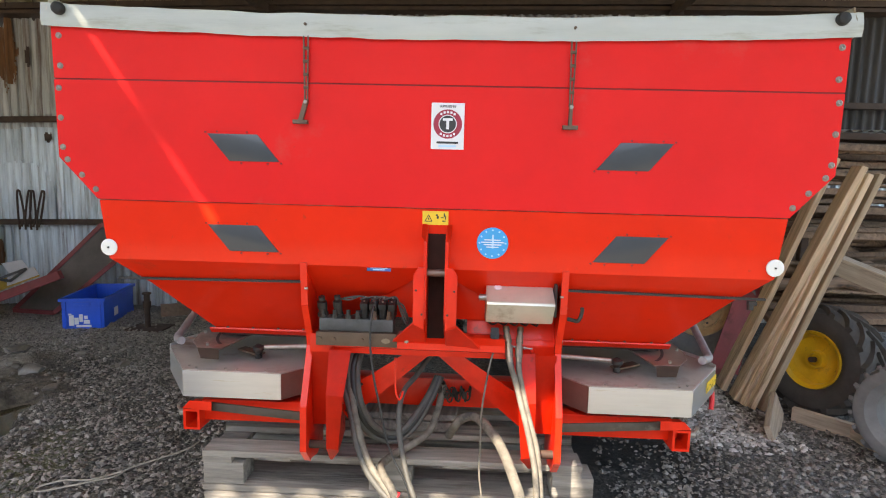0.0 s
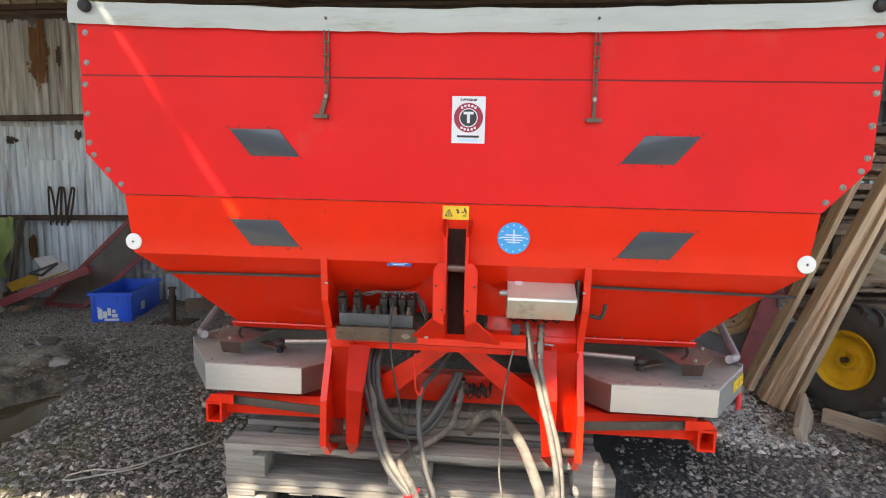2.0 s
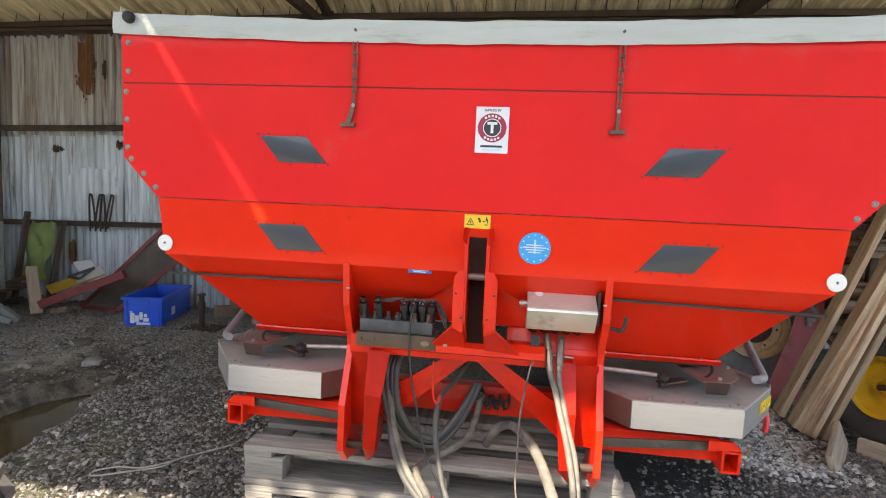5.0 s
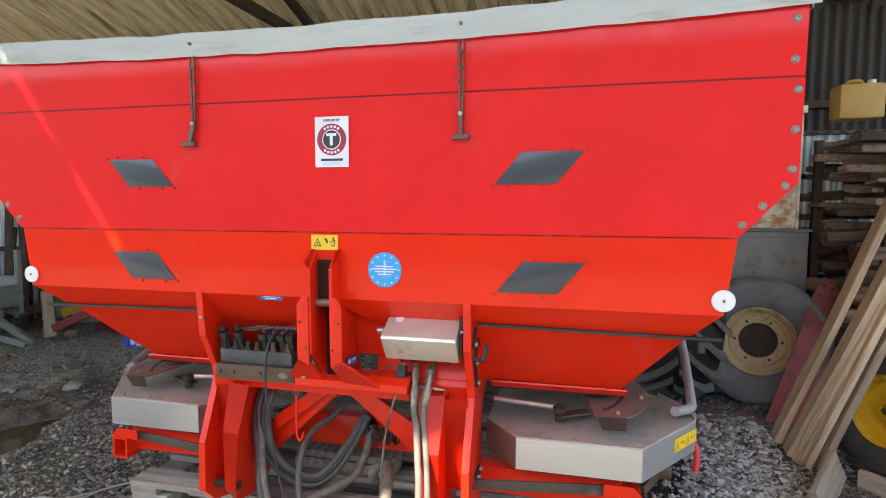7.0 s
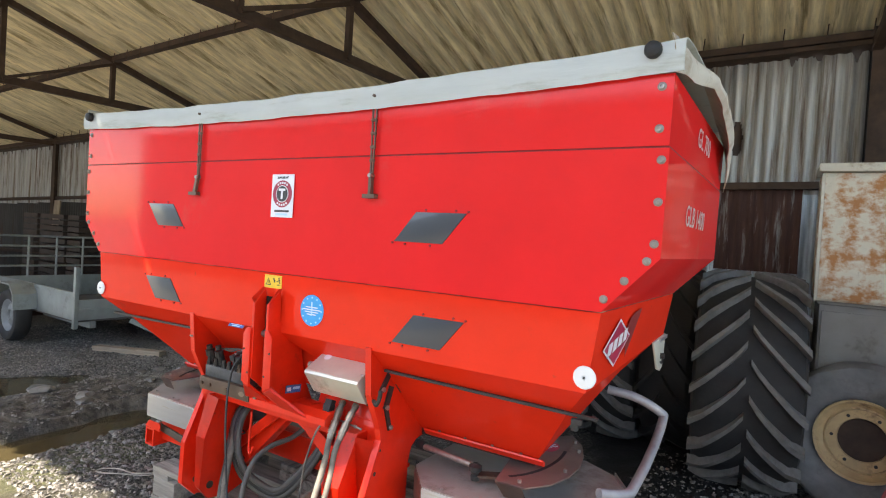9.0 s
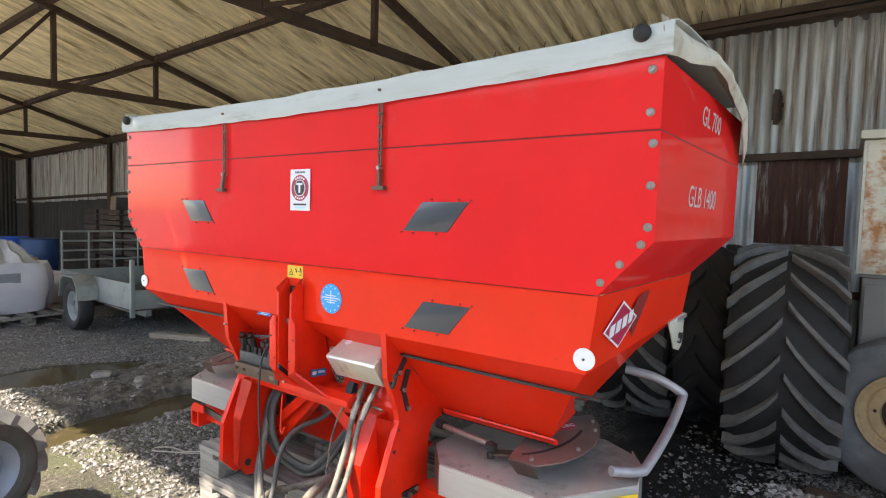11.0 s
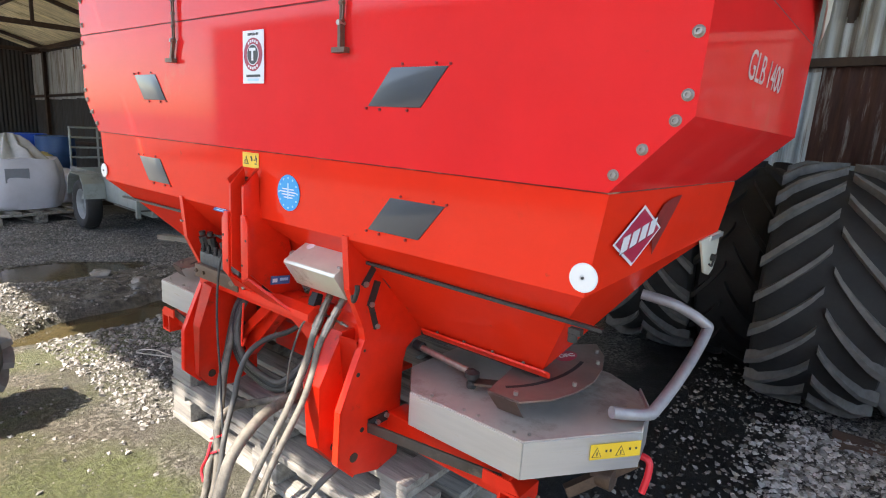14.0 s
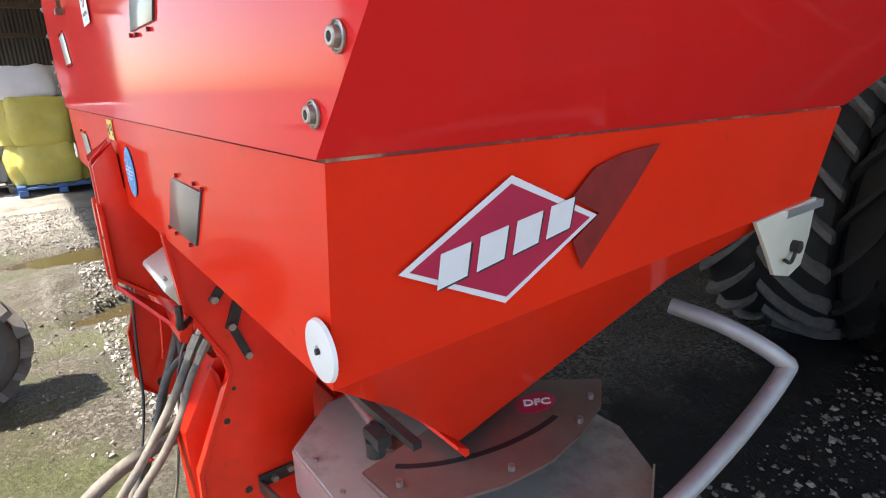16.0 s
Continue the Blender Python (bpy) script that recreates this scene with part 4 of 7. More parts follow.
for k in range(2):
    for i in range(5):
        a = radians((90 if k else 270) + (i - 2) * 17)
        flat("print_bar", [(0.031 + 0.0335 * math.cos(a) + dx, 1.375 + 0.0335 * math.sin(a) + dz) for dx, dz in ((-0.003, -0.003), (0.003, -0.003), (0.003, 0.003), (-0.003, 0.003))],
             PAPER, st, -0.0050)
yd = flat("warning_decal", rect(-0.036, 0.040, 1.086, 1.126), YELLOW, SP, 0.0045, "yellow warning decal with black pictograms")
flat("triangle", [(-0.030, 1.095), (-0.006, 1.095), (-0.018, 1.117)], PRINT, yd, 0.0037)
flat("triangle_inner", [(-0.026, 1.0975), (-0.010, 1.0975), (-0.018, 1.1125)], YELLOW, yd, 0.0030)
flat("bolt_mark", [(-0.019, 1.100), (-0.016, 1.100), (-0.0165, 1.108), (-0.0195, 1.106)], PRINT, yd, 0.0023)
for x, z, w, h in ((0.003, 1.112, 0.006, 0.005), (0.006, 1.104, 0.006, 0.008), (0.018, 1.106, 0.008, 0.003), (0.026, 1.110, 0.004, 0.010), (0.022, 1.096, 0.010, 0.003), (0.030, 1.102, 0.003, 0.012)):
    flat("mark", rect(x, x + w, z, z + h), PRINT, yd, 0.0037)
bd = flat("setting_chart", disc_pts(0.171, 1.037, 0.046), BLUE, SP, 0.0045, "round bright blue setting chart decal")
flat("chart_ring", disc_pts(0.171, 1.037, 0.0445), BLUE, bd, 0.0039)
for i in range(12):
    a = math.pi * 2 * i / 12
    flat("dot", disc_pts(0.171 + 0.038 * math.cos(a), 1.037 + 0.038 * math.sin(a), 0.0028, 8), PALE_BLUE, bd, 0.0032)
for w, z in ((0.024, 1.045), (0.034, 1.038), (0.026, 1.031), (0.018, 1.024)):
    flat("print_bar", rect(0.171 - w, 0.171 + w, z, z + 0.0028), PAPER, bd, 0.0032)
flat("print_bar", rect(0.169, 0.174, 1.022, 1.062), PALE_BLUE, bd, 0.0025)
bm = box(-0.036, 0.036, -0.001, 0, -0.008, 0.008)
lb = part("blue_label", bm, DKBLUE, SP, "small blue label on the hopper slope", m=pose(-0.163, 0.010, 0.949, -40))
part("print_bar", box(-0.026, 0.026, -0.0017, -0.001, 0.001, 0.004), PALE_BLUE, lb)
part("print_bar", box(-0.018, 0.018, -0.0017, -0.001, -0.005, -0.002), PALE_BLUE, lb)

# ---- end of the hopper ----
END = Matrix(((0, 0, 1, 0), (1, 0, 0, 0), (0, 1, 0, 0), (0, 0, 0, 1)))   # flat xy art onto a wall that faces +x
for s in (1,):
    mlow = Matrix.Translation((1.0000, 0.164, 1.038)) @ Matrix.Rotation(-0.0217, 4, "Z") @ Matrix.Rotation(0.115, 4, "Y") @ END

    def emblem(name, pts, material, parent, h, label=""):
        return part(name, prism(pts, "z", h, h + 0.0005), material, parent, label, m=None if parent is not SP else mlow)
    em = emblem("emblem", [(-0.104, 0.004), (0.004, 0.069), (0.122, 0.016), (0.010, -0.050)], PAPER, SP, 0.004, "raspberry diamond emblem with a white edge")
    emblem("emblem_field", [(-0.094, 0.004), (0.004, 0.062), (0.111, 0.0155), (0.010, -0.0435)], LOGO_RED, em, 0.0046)
    for i in range(4):
        x = -0.066 + 0.040 * i
        z = -0.004 + 0.007 * i
        emblem("bar", [(x, z - 0.015), (x + 0.030, z - 0.009), (x + 0.033, z + 0.021), (x + 0.003, z + 0.016)], PRINT, em, 0.0052)
        emblem("bar", [(x - 0.002, z - 0.013), (x + 0.028, z - 0.007), (x + 0.030, z + 0.023), (x, z + 0.018)], PAPER, em, 0.0058)
    sw = [(0.082, 0.038), (0.110, 0.064), (0.150, 0.074), (0.208, 0.079), (0.176, 0.036), (0.112, -0.040), (0.092, -0.006), (0.126, 0.017)]
    emblem("swoosh", sw, DARK_RED, SP, 0.0035, "dark red curved stripe")
    mup = Matrix.Translation((1.1265, 0.37, 1.358)) @ Matrix.Rotation(-0.0217, 4, "Z") @ END
    lettering("model_mark", "GLB 1400", 0.074, MARKM, SP, mup @ pose(0.02, 0, 0.004), 0.0, 0.25, "white slanted model mark")
    lettering("model_mark", "GL 700", 0.072, MARKM, SP, mup @ pose(0.07, 0.205, 0.006), 0.0, 0.25, "white slanted model mark")
    bm = prism([(0.64, 0.985), (0.84, 0.993), (0.835, 0.93), (0.82, 0.885), (0.78, 0.874), (0.725, 0.888), (0.69, 0.93)], "x", 1.000, 1.006, 0.001)
    hb = part("tail_bracket", bm, CREAM, SP, "cream steel bracket with a latch")
    bm = bmesh.new()
    add_cyl(bm, 0.010, 0.02, pose(1.008, 0.775, 0.925, 0, 90), 12)
    add_tube(bm, spline([(1.013, 0.775, 0.925), (1.015, 0.755, 0.905), (1.013, 0.735, 0.912)], 5), 0.003, 6)
    part("latch", bm, DARKMETAL, hb)
    bm = bmesh.new()
    add_box(bm, 0.99, 1.010, 0.73, 0.86, 0.976, 0.988)
    part("lip", bm, STEEL, hb)

# ---- frame ----
def plate(name, pts, x0, x1, parent, material=None, bevel=0.0015, label=""):
    return part(name, prism(pts, "x", x0, x1, bevel), material or RED_FR, parent, label)


OUT = [(0.004, 0.962), (0.016, 0.83), (0.066, 0.724), (0.072, 0.690), (-0.004, 0.515), (-0.008, 0.375), (0.045, 0.320), (0.14, 0.293), (0.215, 0.31), (0.222, 0.585),
       (0.235, 0.625), (0.262, 0.643), (0.40, 0.655), (0.42, 0.70), (0.18, 0.80), (0.05, 0.92)]
INN = [(0.030, 0.690), (0.125, 0.690), (0.22, 0.66), (0.22, 0.34), (0.12, 0.31), (0.045, 0.325), (-0.004, 0.385), (-0.006, 0.557)]
for s in (-1, 1):
    side = plate("side_plate", OUT, 0.384 * s, 0.394 * s, SP, label="tall red side plate of the headstock")
    ytop = 0.030 if s < 0 else 0.066   # the bracket on the coupling side leans back
    plate("lower_link_plate", [(ytop, 0.690)] + INN[1:], 0.308 * s, 0.318 * s, SP)
    # welded front flanges of the lower link bracket
    for a, b, w in (((0.300, ytop, 0.690), (0.300, -0.006, 0.557), 0.07), ((0.300, -0.006, 0.557), (0.300, -0.004, 0.385), 0.07)):
        bm = bmesh.new()
        v = [bm.verts.new(p) for p in ((0.318 * s, a[1], a[2]), ((0.318 - w * (1.0 if a[2] > 0.6 else 0.78)) * s, a[1] - 0.008, a[2]), ((0.318 - w * (0.78 if a[2] > 0.6 else 0.55)) * s, b[1] - 0.008, b[2]), (0.318 * s, b[1], b[2]))]
        bm.faces.new(v)
        thick(bm, 0.008)
        bmesh.ops.recalc_face_normals(bm, faces=bm.faces)
        part("flange", bm, RED_FR, SP)
    bm = bmesh.new()
    v = [bm.verts.new(p) for p in ((0.318 * s, -0.004, 0.385), (0.275 * s, -0.012, 0.385), (0.312 * s, 0.040, 0.325), (0.318 * s, 0.045, 0.325))]
    bm.faces.new(v)
    thick(bm, 0.008)
    part("flange", bm, RED_FR, SP)
    # inclined web between the two plates
    bm = bmesh.new()
    v = [bm.verts.new(p) for p in ((0.384 * s, 0.055, 0.69), (0.318 * s, 0.055, 0.685), (0.318 * s, 0.09, 0.42), (0.384 * s, 0.09, 0.42))]
    bm.faces.new(v)
    thick(bm, 0.006)
    part("web", bm, RED_FR, SP)
    # folded edge along the front of the side plate
    bm = bmesh.new()
    for p, q in (((0.004, 0.962), (0.016, 0.83)), ((0.016, 0.83), (0.066, 0.724)), ((0.066, 0.724), (0.072, 0.69)), ((0.072, 0.69), (-0.004, 0.515)), ((-0.004, 0.515), (-0.008, 0.375)), ((-0.008, 0.375), (0.045, 0.32))):
        bar(bm, (0.389 * s, p[0] + 0.001, p[1]), (0.389 * s, q[0] + 0.001, q[1]), 0.020, 0.007)
    part("edge_strip", bm, RED_FR, side)
    bm = bmesh.new()
    add_cyl(bm, 0.013, 0.092, pose(0.351 * s, 0.048, 0.372, 0, 90), 16)
    part("link_pin", bm, RUSTY, SP)
    for y, z in ((0.063, 0.838), (0.085, 0.782), (0.107, 0.720), (0.124, 0.447), (0.156, 0.455)):
        bm = bmesh.new()
        add_cyl(bm, 0.0070, 0.012, pose(0.402 * s, y, z, 0, 90), 6)
        part("bolt", bm, BOLT, side)
    bm = bmesh.new()
    bar(bm, (0.398 * s, 0.060, 0.832), (0.398 * s, 0.100, 0.884), 0.006, 0.016)
    bar(bm, (0.3985 * s, 0.096, 0.884), (0.3985 * s, 0.160, 0.816), 0.006, 0.016)
    part("brace_strip", bm, DARKMETAL, side)
    bm = bmesh.new()
    bar(bm, (0.398 * s, 0.108, 0.838), (0.398 * s, 0.084, 0.776), 0.006, 0.019)
    bar(bm, (0.3985 * s, 0.083, 0.790), (0.3985 * s, 0.109, 0.713), 0.006, 0.014)
    part("brace_strip", bm, DARKMETAL, side)
    for y, z, r in ((0.261, 0.731, 0.010), (0.055, 0.60, 0.006), (0.075, 0.44, 0.007), (0.075, 0.66, 0.004), (0.05, 0.63, 0.004)):
        bm = bmesh.new()
        add_cyl(bm, r, 0.0015, pose(0.3945 * s, y, z, 0, 90), 12)
        part("hole", bm, DARKMETAL, side)
    # red lug strip and triangular upper guide
    bm = bmesh.new()
    add_cyl(bm, 0.0035, 0.010, pose(0.379 * s, -0.002, 0.885, 0, 90), 10)
    part("pin", bm, BOLT, SP)

# cross beam, its set-back end with the hose panel, and the diagonal stays
part("cross_beam", box(-0.386, 0.222, 0.055, 0.125, 0.672, 0.732, 0.004), RED_FR, SP, "square red cross beam")
part("beam_shelf", prism([(0.055, 0.735), (0.03, 0.72), (0.03, 0.70), (0.055, 0.69)], "x", -0.30, 0.222), RED_FR, SP)
part("cross_beam", box(0.2225, 0.386, 0.116, 0.170, 0.660, 0.722, 0.004), RED_FR, SP)
part("hose_panel", prism([(0.152, 0.800), (0.157, 0.800), (0.115, 0.702), (0.115, 0.655), (0.110, 0.655), (0.110, 0.703)], "x", 0.105, 0.3835, 0.001), RED_FR, SP, "sloping red panel behind the hose couplings")
bm = bmesh.new()
rod(bm, (0.198, 0.090, 0.708), (0.312, 0.090, 0.698), 0.0032, 8)
for x in (0.222, 0.246, 0.262, 0.288):
    add_cyl(bm, 0.0055, 0.004, pose(x, 0.090, 0.708 - 0.088 * (x - 0.198), 0, 90), 8)
part("hanger_rod", bm, BOLT, SP, "thin bright rod the couplings hang from")
for s in (-1, 1):
    bm = bmesh.new()
    bar(bm, (0.02 * s, 0.14, 0.680), (0.30 * s, 0.19, 0.425), 0.035, 0.05)
    part("stay", bm, RED_FR, SP)
    bm = bmesh.new()
    bar(bm, (0.02 * s, 0.10, 0.690), (0.31 * s, 0.16, 0.480), 0.008, 0.035)
    part("stay_flange", bm, RED_FR, SP)
part("gearbox_cross_plate", box(-0.31, 0.31, 0.30, 0.312, 0.410, 0.512, 0.003), RED_FR, SP)
part("gearbox_cross_flange", box(-0.31, 0.31, 0.3125, 0.36, 0.500, 0.512, 0.002), RED_FR, SP)
bm = bmesh.new()
add_lathe(bm, [(0, -0.03), (0.024, -0.03), (0.026, -0.018), (0.022, 0.0), (0.016, 0.010), (0.012, 0.026), (0, 0.026)], pose(0.012, 0.278, 0.488, 90), 18)
part("gearbox", bm, DARKMETAL, SP, "greasy black hose inlet of the drive gearbox")
bm = bmesh.new()
rnd = random.Random(2)
for i in range(13):
    cx, cz, a = 0.030 + 0.0078 * i, 0.470 + 0.012 * math.sin(i * 1.7), rnd.uniform(0, 3)
    loop = [(cx + 0.010 * math.cos(t) * math.cos(a), 0.272 + 0.010 * math.cos(t) * math.sin(a) - 0.012 * (i % 2), cz + 0.017 * math.sin(t)) for t in np.linspace(0, 5.5, 8)]
    add_tube(bm, loop, 0.0034, 5, closed=True)
part("chain", bm, DARKMETAL, SP, "greasy coiled safety chain")
# pulled red handle
bm = bmesh.new()
add_tube(bm, spline([(-0.115, 0.05, 0.665), (-0.114, 0.045, 0.60), (-0.110, 0.04, 0.555), (-0.100, 0.035, 0.537), (-0.092, 0.035, 0.545), (-0.088, 0.038, 0.562)], 5), 0.0034, 8)
part("pull_hook", bm, RED_FR, SP)

# top link mast
MAST = [(-0.004, 1.086), (-0.044, 1.040), (-0.044, 0.815), (-0.020, 0.795), (0.150, 0.640), (0.165, 0.70), (0.12, 0.79), (0.09, 0.93), (0.004, 0.99), (0.002, 1.06)]
for s in (-1, 1):
    mx = 0.009 + 0.031 * s
    mp = plate("mast_plate", MAST, mx - 0.005, mx + 0.005, SP, label="upright top-link mast plate")
    # outward front flange with cut corners
    x0, x1 = mx, mx + 0.032 * s
    bm = prism([(x0, 0.966), (mx + 0.018 * s, 0.966), (x1, 0.945), (x1, 0.800), (x0, 0.785)], "y", -0.051, -0.043, 0.001)
    part("flange", bm, RED_FR, mp)
    bm = bmesh.new()
    v = [bm.verts.new(p) for p in ((x0, -0.046, 0.787), (x1, -0.046, 0.800), (0.009 + 0.140 * s, 0.036, 0.712), (0.009 + 0.105 * s, 0.048, 0.704), (x0, 0.045, 0.712))]
    bm.faces.new(v)
    bmesh.ops.triangulate(bm, faces=bm.faces[:])
    thick(bm, 0.007)
    part("gusset", bm, RED_FR, mp)
    bm = bmesh.new()
    v = [bm.verts.new(p) for p in ((mx, -0.044, 1.042), (mx, -0.004, 1.088), (mx + 0.012 * s, 0.0, 1.088), (mx + 0.012 * s, -0.044, 1.055))]
    bm.faces.new(v)
    thick(bm, 0.004)
    part("ear", bm, RED_FR, mp)
    for dx, z in ((0.024, 0.90), (0.006, 0.83)):
        bm = bmesh.new()
        add_cyl(bm, 0.0035, 0.003, pose(mx + dx * s, -0.051, z, 90), 8)
        part("hole", bm, DARKMETAL, mp)
bm = bmesh.new()
add_cyl(bm, 0.011, 0.060, pose(0.009, -0.005, 0.945, 0, 90), 14)
part("top_link_pin", bm, DUSTY, SP)
# dark boxes paint the shade in the slot between the mast plates
part("mast_back", box(-0.021, 0.039, 0.050, 0.056, 0.72, 0.95), MAST_SHADE, SP)
part("mast_back", box(-0.021, 0.039, -0.001, 0.003, 0.955, 1.06), MAST_SHADE, SP)
part("centre_panel", prism([(0.100, 0.955), (0.104, 0.955), (0.135, 0.775), (0.131, 0.775)], "x", -0.17, 0.17), RED, SP)
bm = box(-0.0006, 0.0006, -0.032, 0.032, -0.012, 0.012)
ml = part("blue_label", bm, DKBLUE, SP, "small blue and white label", m=pose(0.0508, 0.065, 0.772, -6))
part("print_bar", box(0.0006, 0.0012, -0.002, 0.026, -0.002, 0.006), PALE_BLUE, ml)
part("print_bar", box(0.0006, 0.0012, -0.026, -0.010, -0.006, 0.005), PAPER, ml)

# lower beams with black strips and boxed ends
for s in (-1, 1):
    part("lower_beam", box(0.394 * s, 0.79 * s, 0.168, 0.24, 0.382, 0.456, 0.003), RED_FR, SP, "red lower support beam")
    strip = part("strip", prism([(0.394 * s, 0.094), (0.775 * s, 0.150), (0.775 * s, 0.157), (0.394 * s, 0.101)], "z", 0.424, 0.452, 0.001),
                 mat("dark_flat_bar", (0.085, 0.07, 0.058), 0.5, 0.4, vary=0.35, scale=8, stain=(0.25, 0.21, 0.16), stain_scale=3, stain_amount=0.35) if s < 0 else bpy.data.materials["dark_flat_bar"], SP, "worn dark flat bar")
    bm = bmesh.new()
    add_box(bm, 0.3945 * s, 0.400 * s, 0.095, 0.165, 0.436, 0.462)
    part("angle_lug", bm, DARKMETAL, strip)
    # open square end socket
    bm = bmesh.new()
    for z0, z1, y0, y1 in ((0.362, 0.370, 0.13, 0.22), (0.425, 0.433, 0.13, 0.22), (0.37, 0.425, 0.21, 0.22)):
        add_box(bm, 0.782 * s, 0.838 * s, y0, y1, z0, z1)
    for x0, x1 in ((0.782, 0.790), (0.830, 0.838)):
        add_box(bm, x0 * s, x1 * s, 0.13, 0.21, 0.37, 0.425)
    part("socket", bm, RED_FR, SP)
    part("socket_gusset", prism([(0.74 * s, 0.463), (0.815 * s, 0.463), (0.838 * s, 0.438), (0.74 * s, 0.43)], "y", 0.128, 0.132), RED_FR, SP)
    bm = bmesh.new()
    add_cyl(bm, 0.012, 0.03, pose(0.852 * s, 0.17, 0.405, 0, 90), 10)
    add_tube(bm, spline([(0.862 * s, 0.17, 0.405), (0.872 * s, 0.165, 0.425), (0.868 * s, 0.16, 0.438)], 4), 0.005, 6)
    part("wing_bolt", bm, BOLT, SP)

# ---- disc guards ----
GUARD = [(0.408, 0.245), (0.505, 0.133), (0.834, 0.133), (1.008, 0.372), (0.99, 0.47), (0.93, 0.571), (0.826, 0.628), (0.50, 0.628), (0.408, 0.55)]
for s in (-1, 1):
    g = part("disc_guard", prism([(x * s, y) for x, y in GUARD], "z", 0.562, 0.570, 0.0015), GUARDM, SP, "dusty steel spreading-disc guard with bright skirts")
    for i, (p, q) in enumerate(zip(GUARD, GUARD[1:])):
        if i in (5, 6, 7):
            continue
        a, b = Vector((p[0] * s, p[1], 0)), Vector((q[0] * s, q[1], 0))
        bm = bmesh.new()
        zt, zb = 0.566, 0.478 if i in (1, 2, 0) else 0.50
        if i in (3, 4):
            zt, zb = 0.58, 0.49
        nrm = Vector((b.y - a.y, a.x - b.x, 0)).normalized() * 0.003 * s
        add_prism(bm, [(a.x, a.y), (b.x, b.y), (b.x + nrm.x, b.y + nrm.y), (a.x + nrm.x, a.y + nrm.y)], "z", zb, zt)
        part("skirt", bm, STEEL if i != 0 else DUSTY, g, "bright stainless skirt panel" if i in (1, 2) else "")
    for x, y in ((0.56, 0.150), (0.66, 0.150), (0.70, 0.152), (0.80, 0.150), (0.83, 0.165)):
        bm = bmesh.new()
        add_cyl(bm, 0.0045, 0.005, pose(x * s, y, 0.572), 8)
        part("rivet", bm, BOLT, g)
    # setting sector: folded plate with a curved slot and a scale
    pts = [(0.720, 0.150), (0.795, 0.155)] + [(0.66 + 0.245 * math.cos(radians(a)), 0.41 + 0.26 * math.sin(radians(a))) for a in range(-42, 62, 8)] + [(0.75, 0.62), (0.68, 0.53), (0.66, 0.36)]
    pts = [(0.716, 0.158), (0.800, 0.164), (0.846, 0.228), (0.868, 0.305), (0.873, 0.390), (0.857, 0.480), (0.825, 0.568), (0.770, 0.640), (0.70, 0.55), (0.68, 0.36)]
    sec = part("setting_sector", prism([(x * s, y) for x, y in pts], "z", 0.634, 0.639, 0.001), DUSTY, SP, "brown steel setting sector with a curved slot")
    bm = bmesh.new()
    v = [bm.verts.new(c) for c in ((0.720 * s, 0.150, 0.639), (0.795 * s, 0.153, 0.639), (0.800 * s, 0.185, 0.592), (0.735 * s, 0.180, 0.592))]
    bm.faces.new(v)
    thick(bm, 0.003)
    part("lip", bm, DUSTY, sec)
    arc = [((0.66 + 0.145 * math.cos(radians(a))) * s, 0.41 + 0.245 * math.sin(radians(a)), 0.6392) for a in range(-58, 26, 5)]
    bm = bmesh.new()
    rows = []
    for p, q in zip(arc, arc[1:]):
        d = (Vector(q) - Vector(p)).normalized()
        o = Vector((-d.y, d.x, 0)) * 0.005
        rows.append([bm.verts.new(Vector(p) + k * o + Vector((0, 0, h))) for k, h in ((-1, 0.0), (-1, 0.0008), (1, 0.0008), (1, 0.0))])
    for a, b in zip(rows, rows[1:]):
        for k in range(4):
            bm.faces.new((a[k], a[(k + 1) % 4], b[(k + 1) % 4], b[k]))
    bm.faces.new(rows[0])
    bm.faces.new(rows[-1][::-1])
    bmesh.ops.recalc_face_normals(bm, faces=bm.faces)
    part("slot", bm, BLACK, sec)
    for x, y in ((0.775, 0.185), (0.85, 0.33), (0.835, 0.50), (0.80, 0.57)):
        bm = bmesh.new()
        add_cyl(bm, 0.0055, 0.01, pose(x * s, y, 0.643), 6)
        part("bolt", bm, BOLT, sec)
    bm = prism([((0.750 + 0.026 * math.cos(2 * math.pi * i / 24)) * s, 0.485 + 0.042 * math.sin(2 * math.pi * i / 24)) for i in range(24)], "z", 0.6395, 0.6402)
    part("badge", bm, LOGO_RED, sec, "oval red badge")
    if s > 0:
        lettering("print", "DFC", 0.026, PAPER, sec, pose(0.750, 0.485, 0.6408, 0, 0, 62), 0.0008, 0.2)
    # rod actuator
    bm = bmesh.new()
    rod(bm, (0.40 * s, 0.268, 0.625), (0.60 * s, 0.243, 0.622), 0.009)
    act = part("actuator_rod", bm, BOLT, SP, "grey linkage rod with a ball joint")
    bm = bmesh.new()
    rod(bm, (0.397 * s, 0.270, 0.626), (0.425 * s, 0.266, 0.6255), 0.014)
    part("boot", bm, BLACK, act)
    bm = bmesh.new()
    add_lathe(bm, [(0, -0.035), (0.012, -0.035), (0.013, -0.022), (0.009, -0.018), (0.012, -0.012), (0.019, -0.006), (0.019, 0.006), (0.012, 0.010), (0.007, 0.014), (0, 0.014)], pose(0.618 * s, 0.235, 0.620), 16)
    part("ball_joint", bm, DARKMETAL, act)
    bm = bmesh.new()
    bar(bm, (0.61 * s, 0.24, 0.597), (0.70 * s, 0.29, 0.600), 0.035, 0.006)
    part("lever", bm, CHAINM, act)
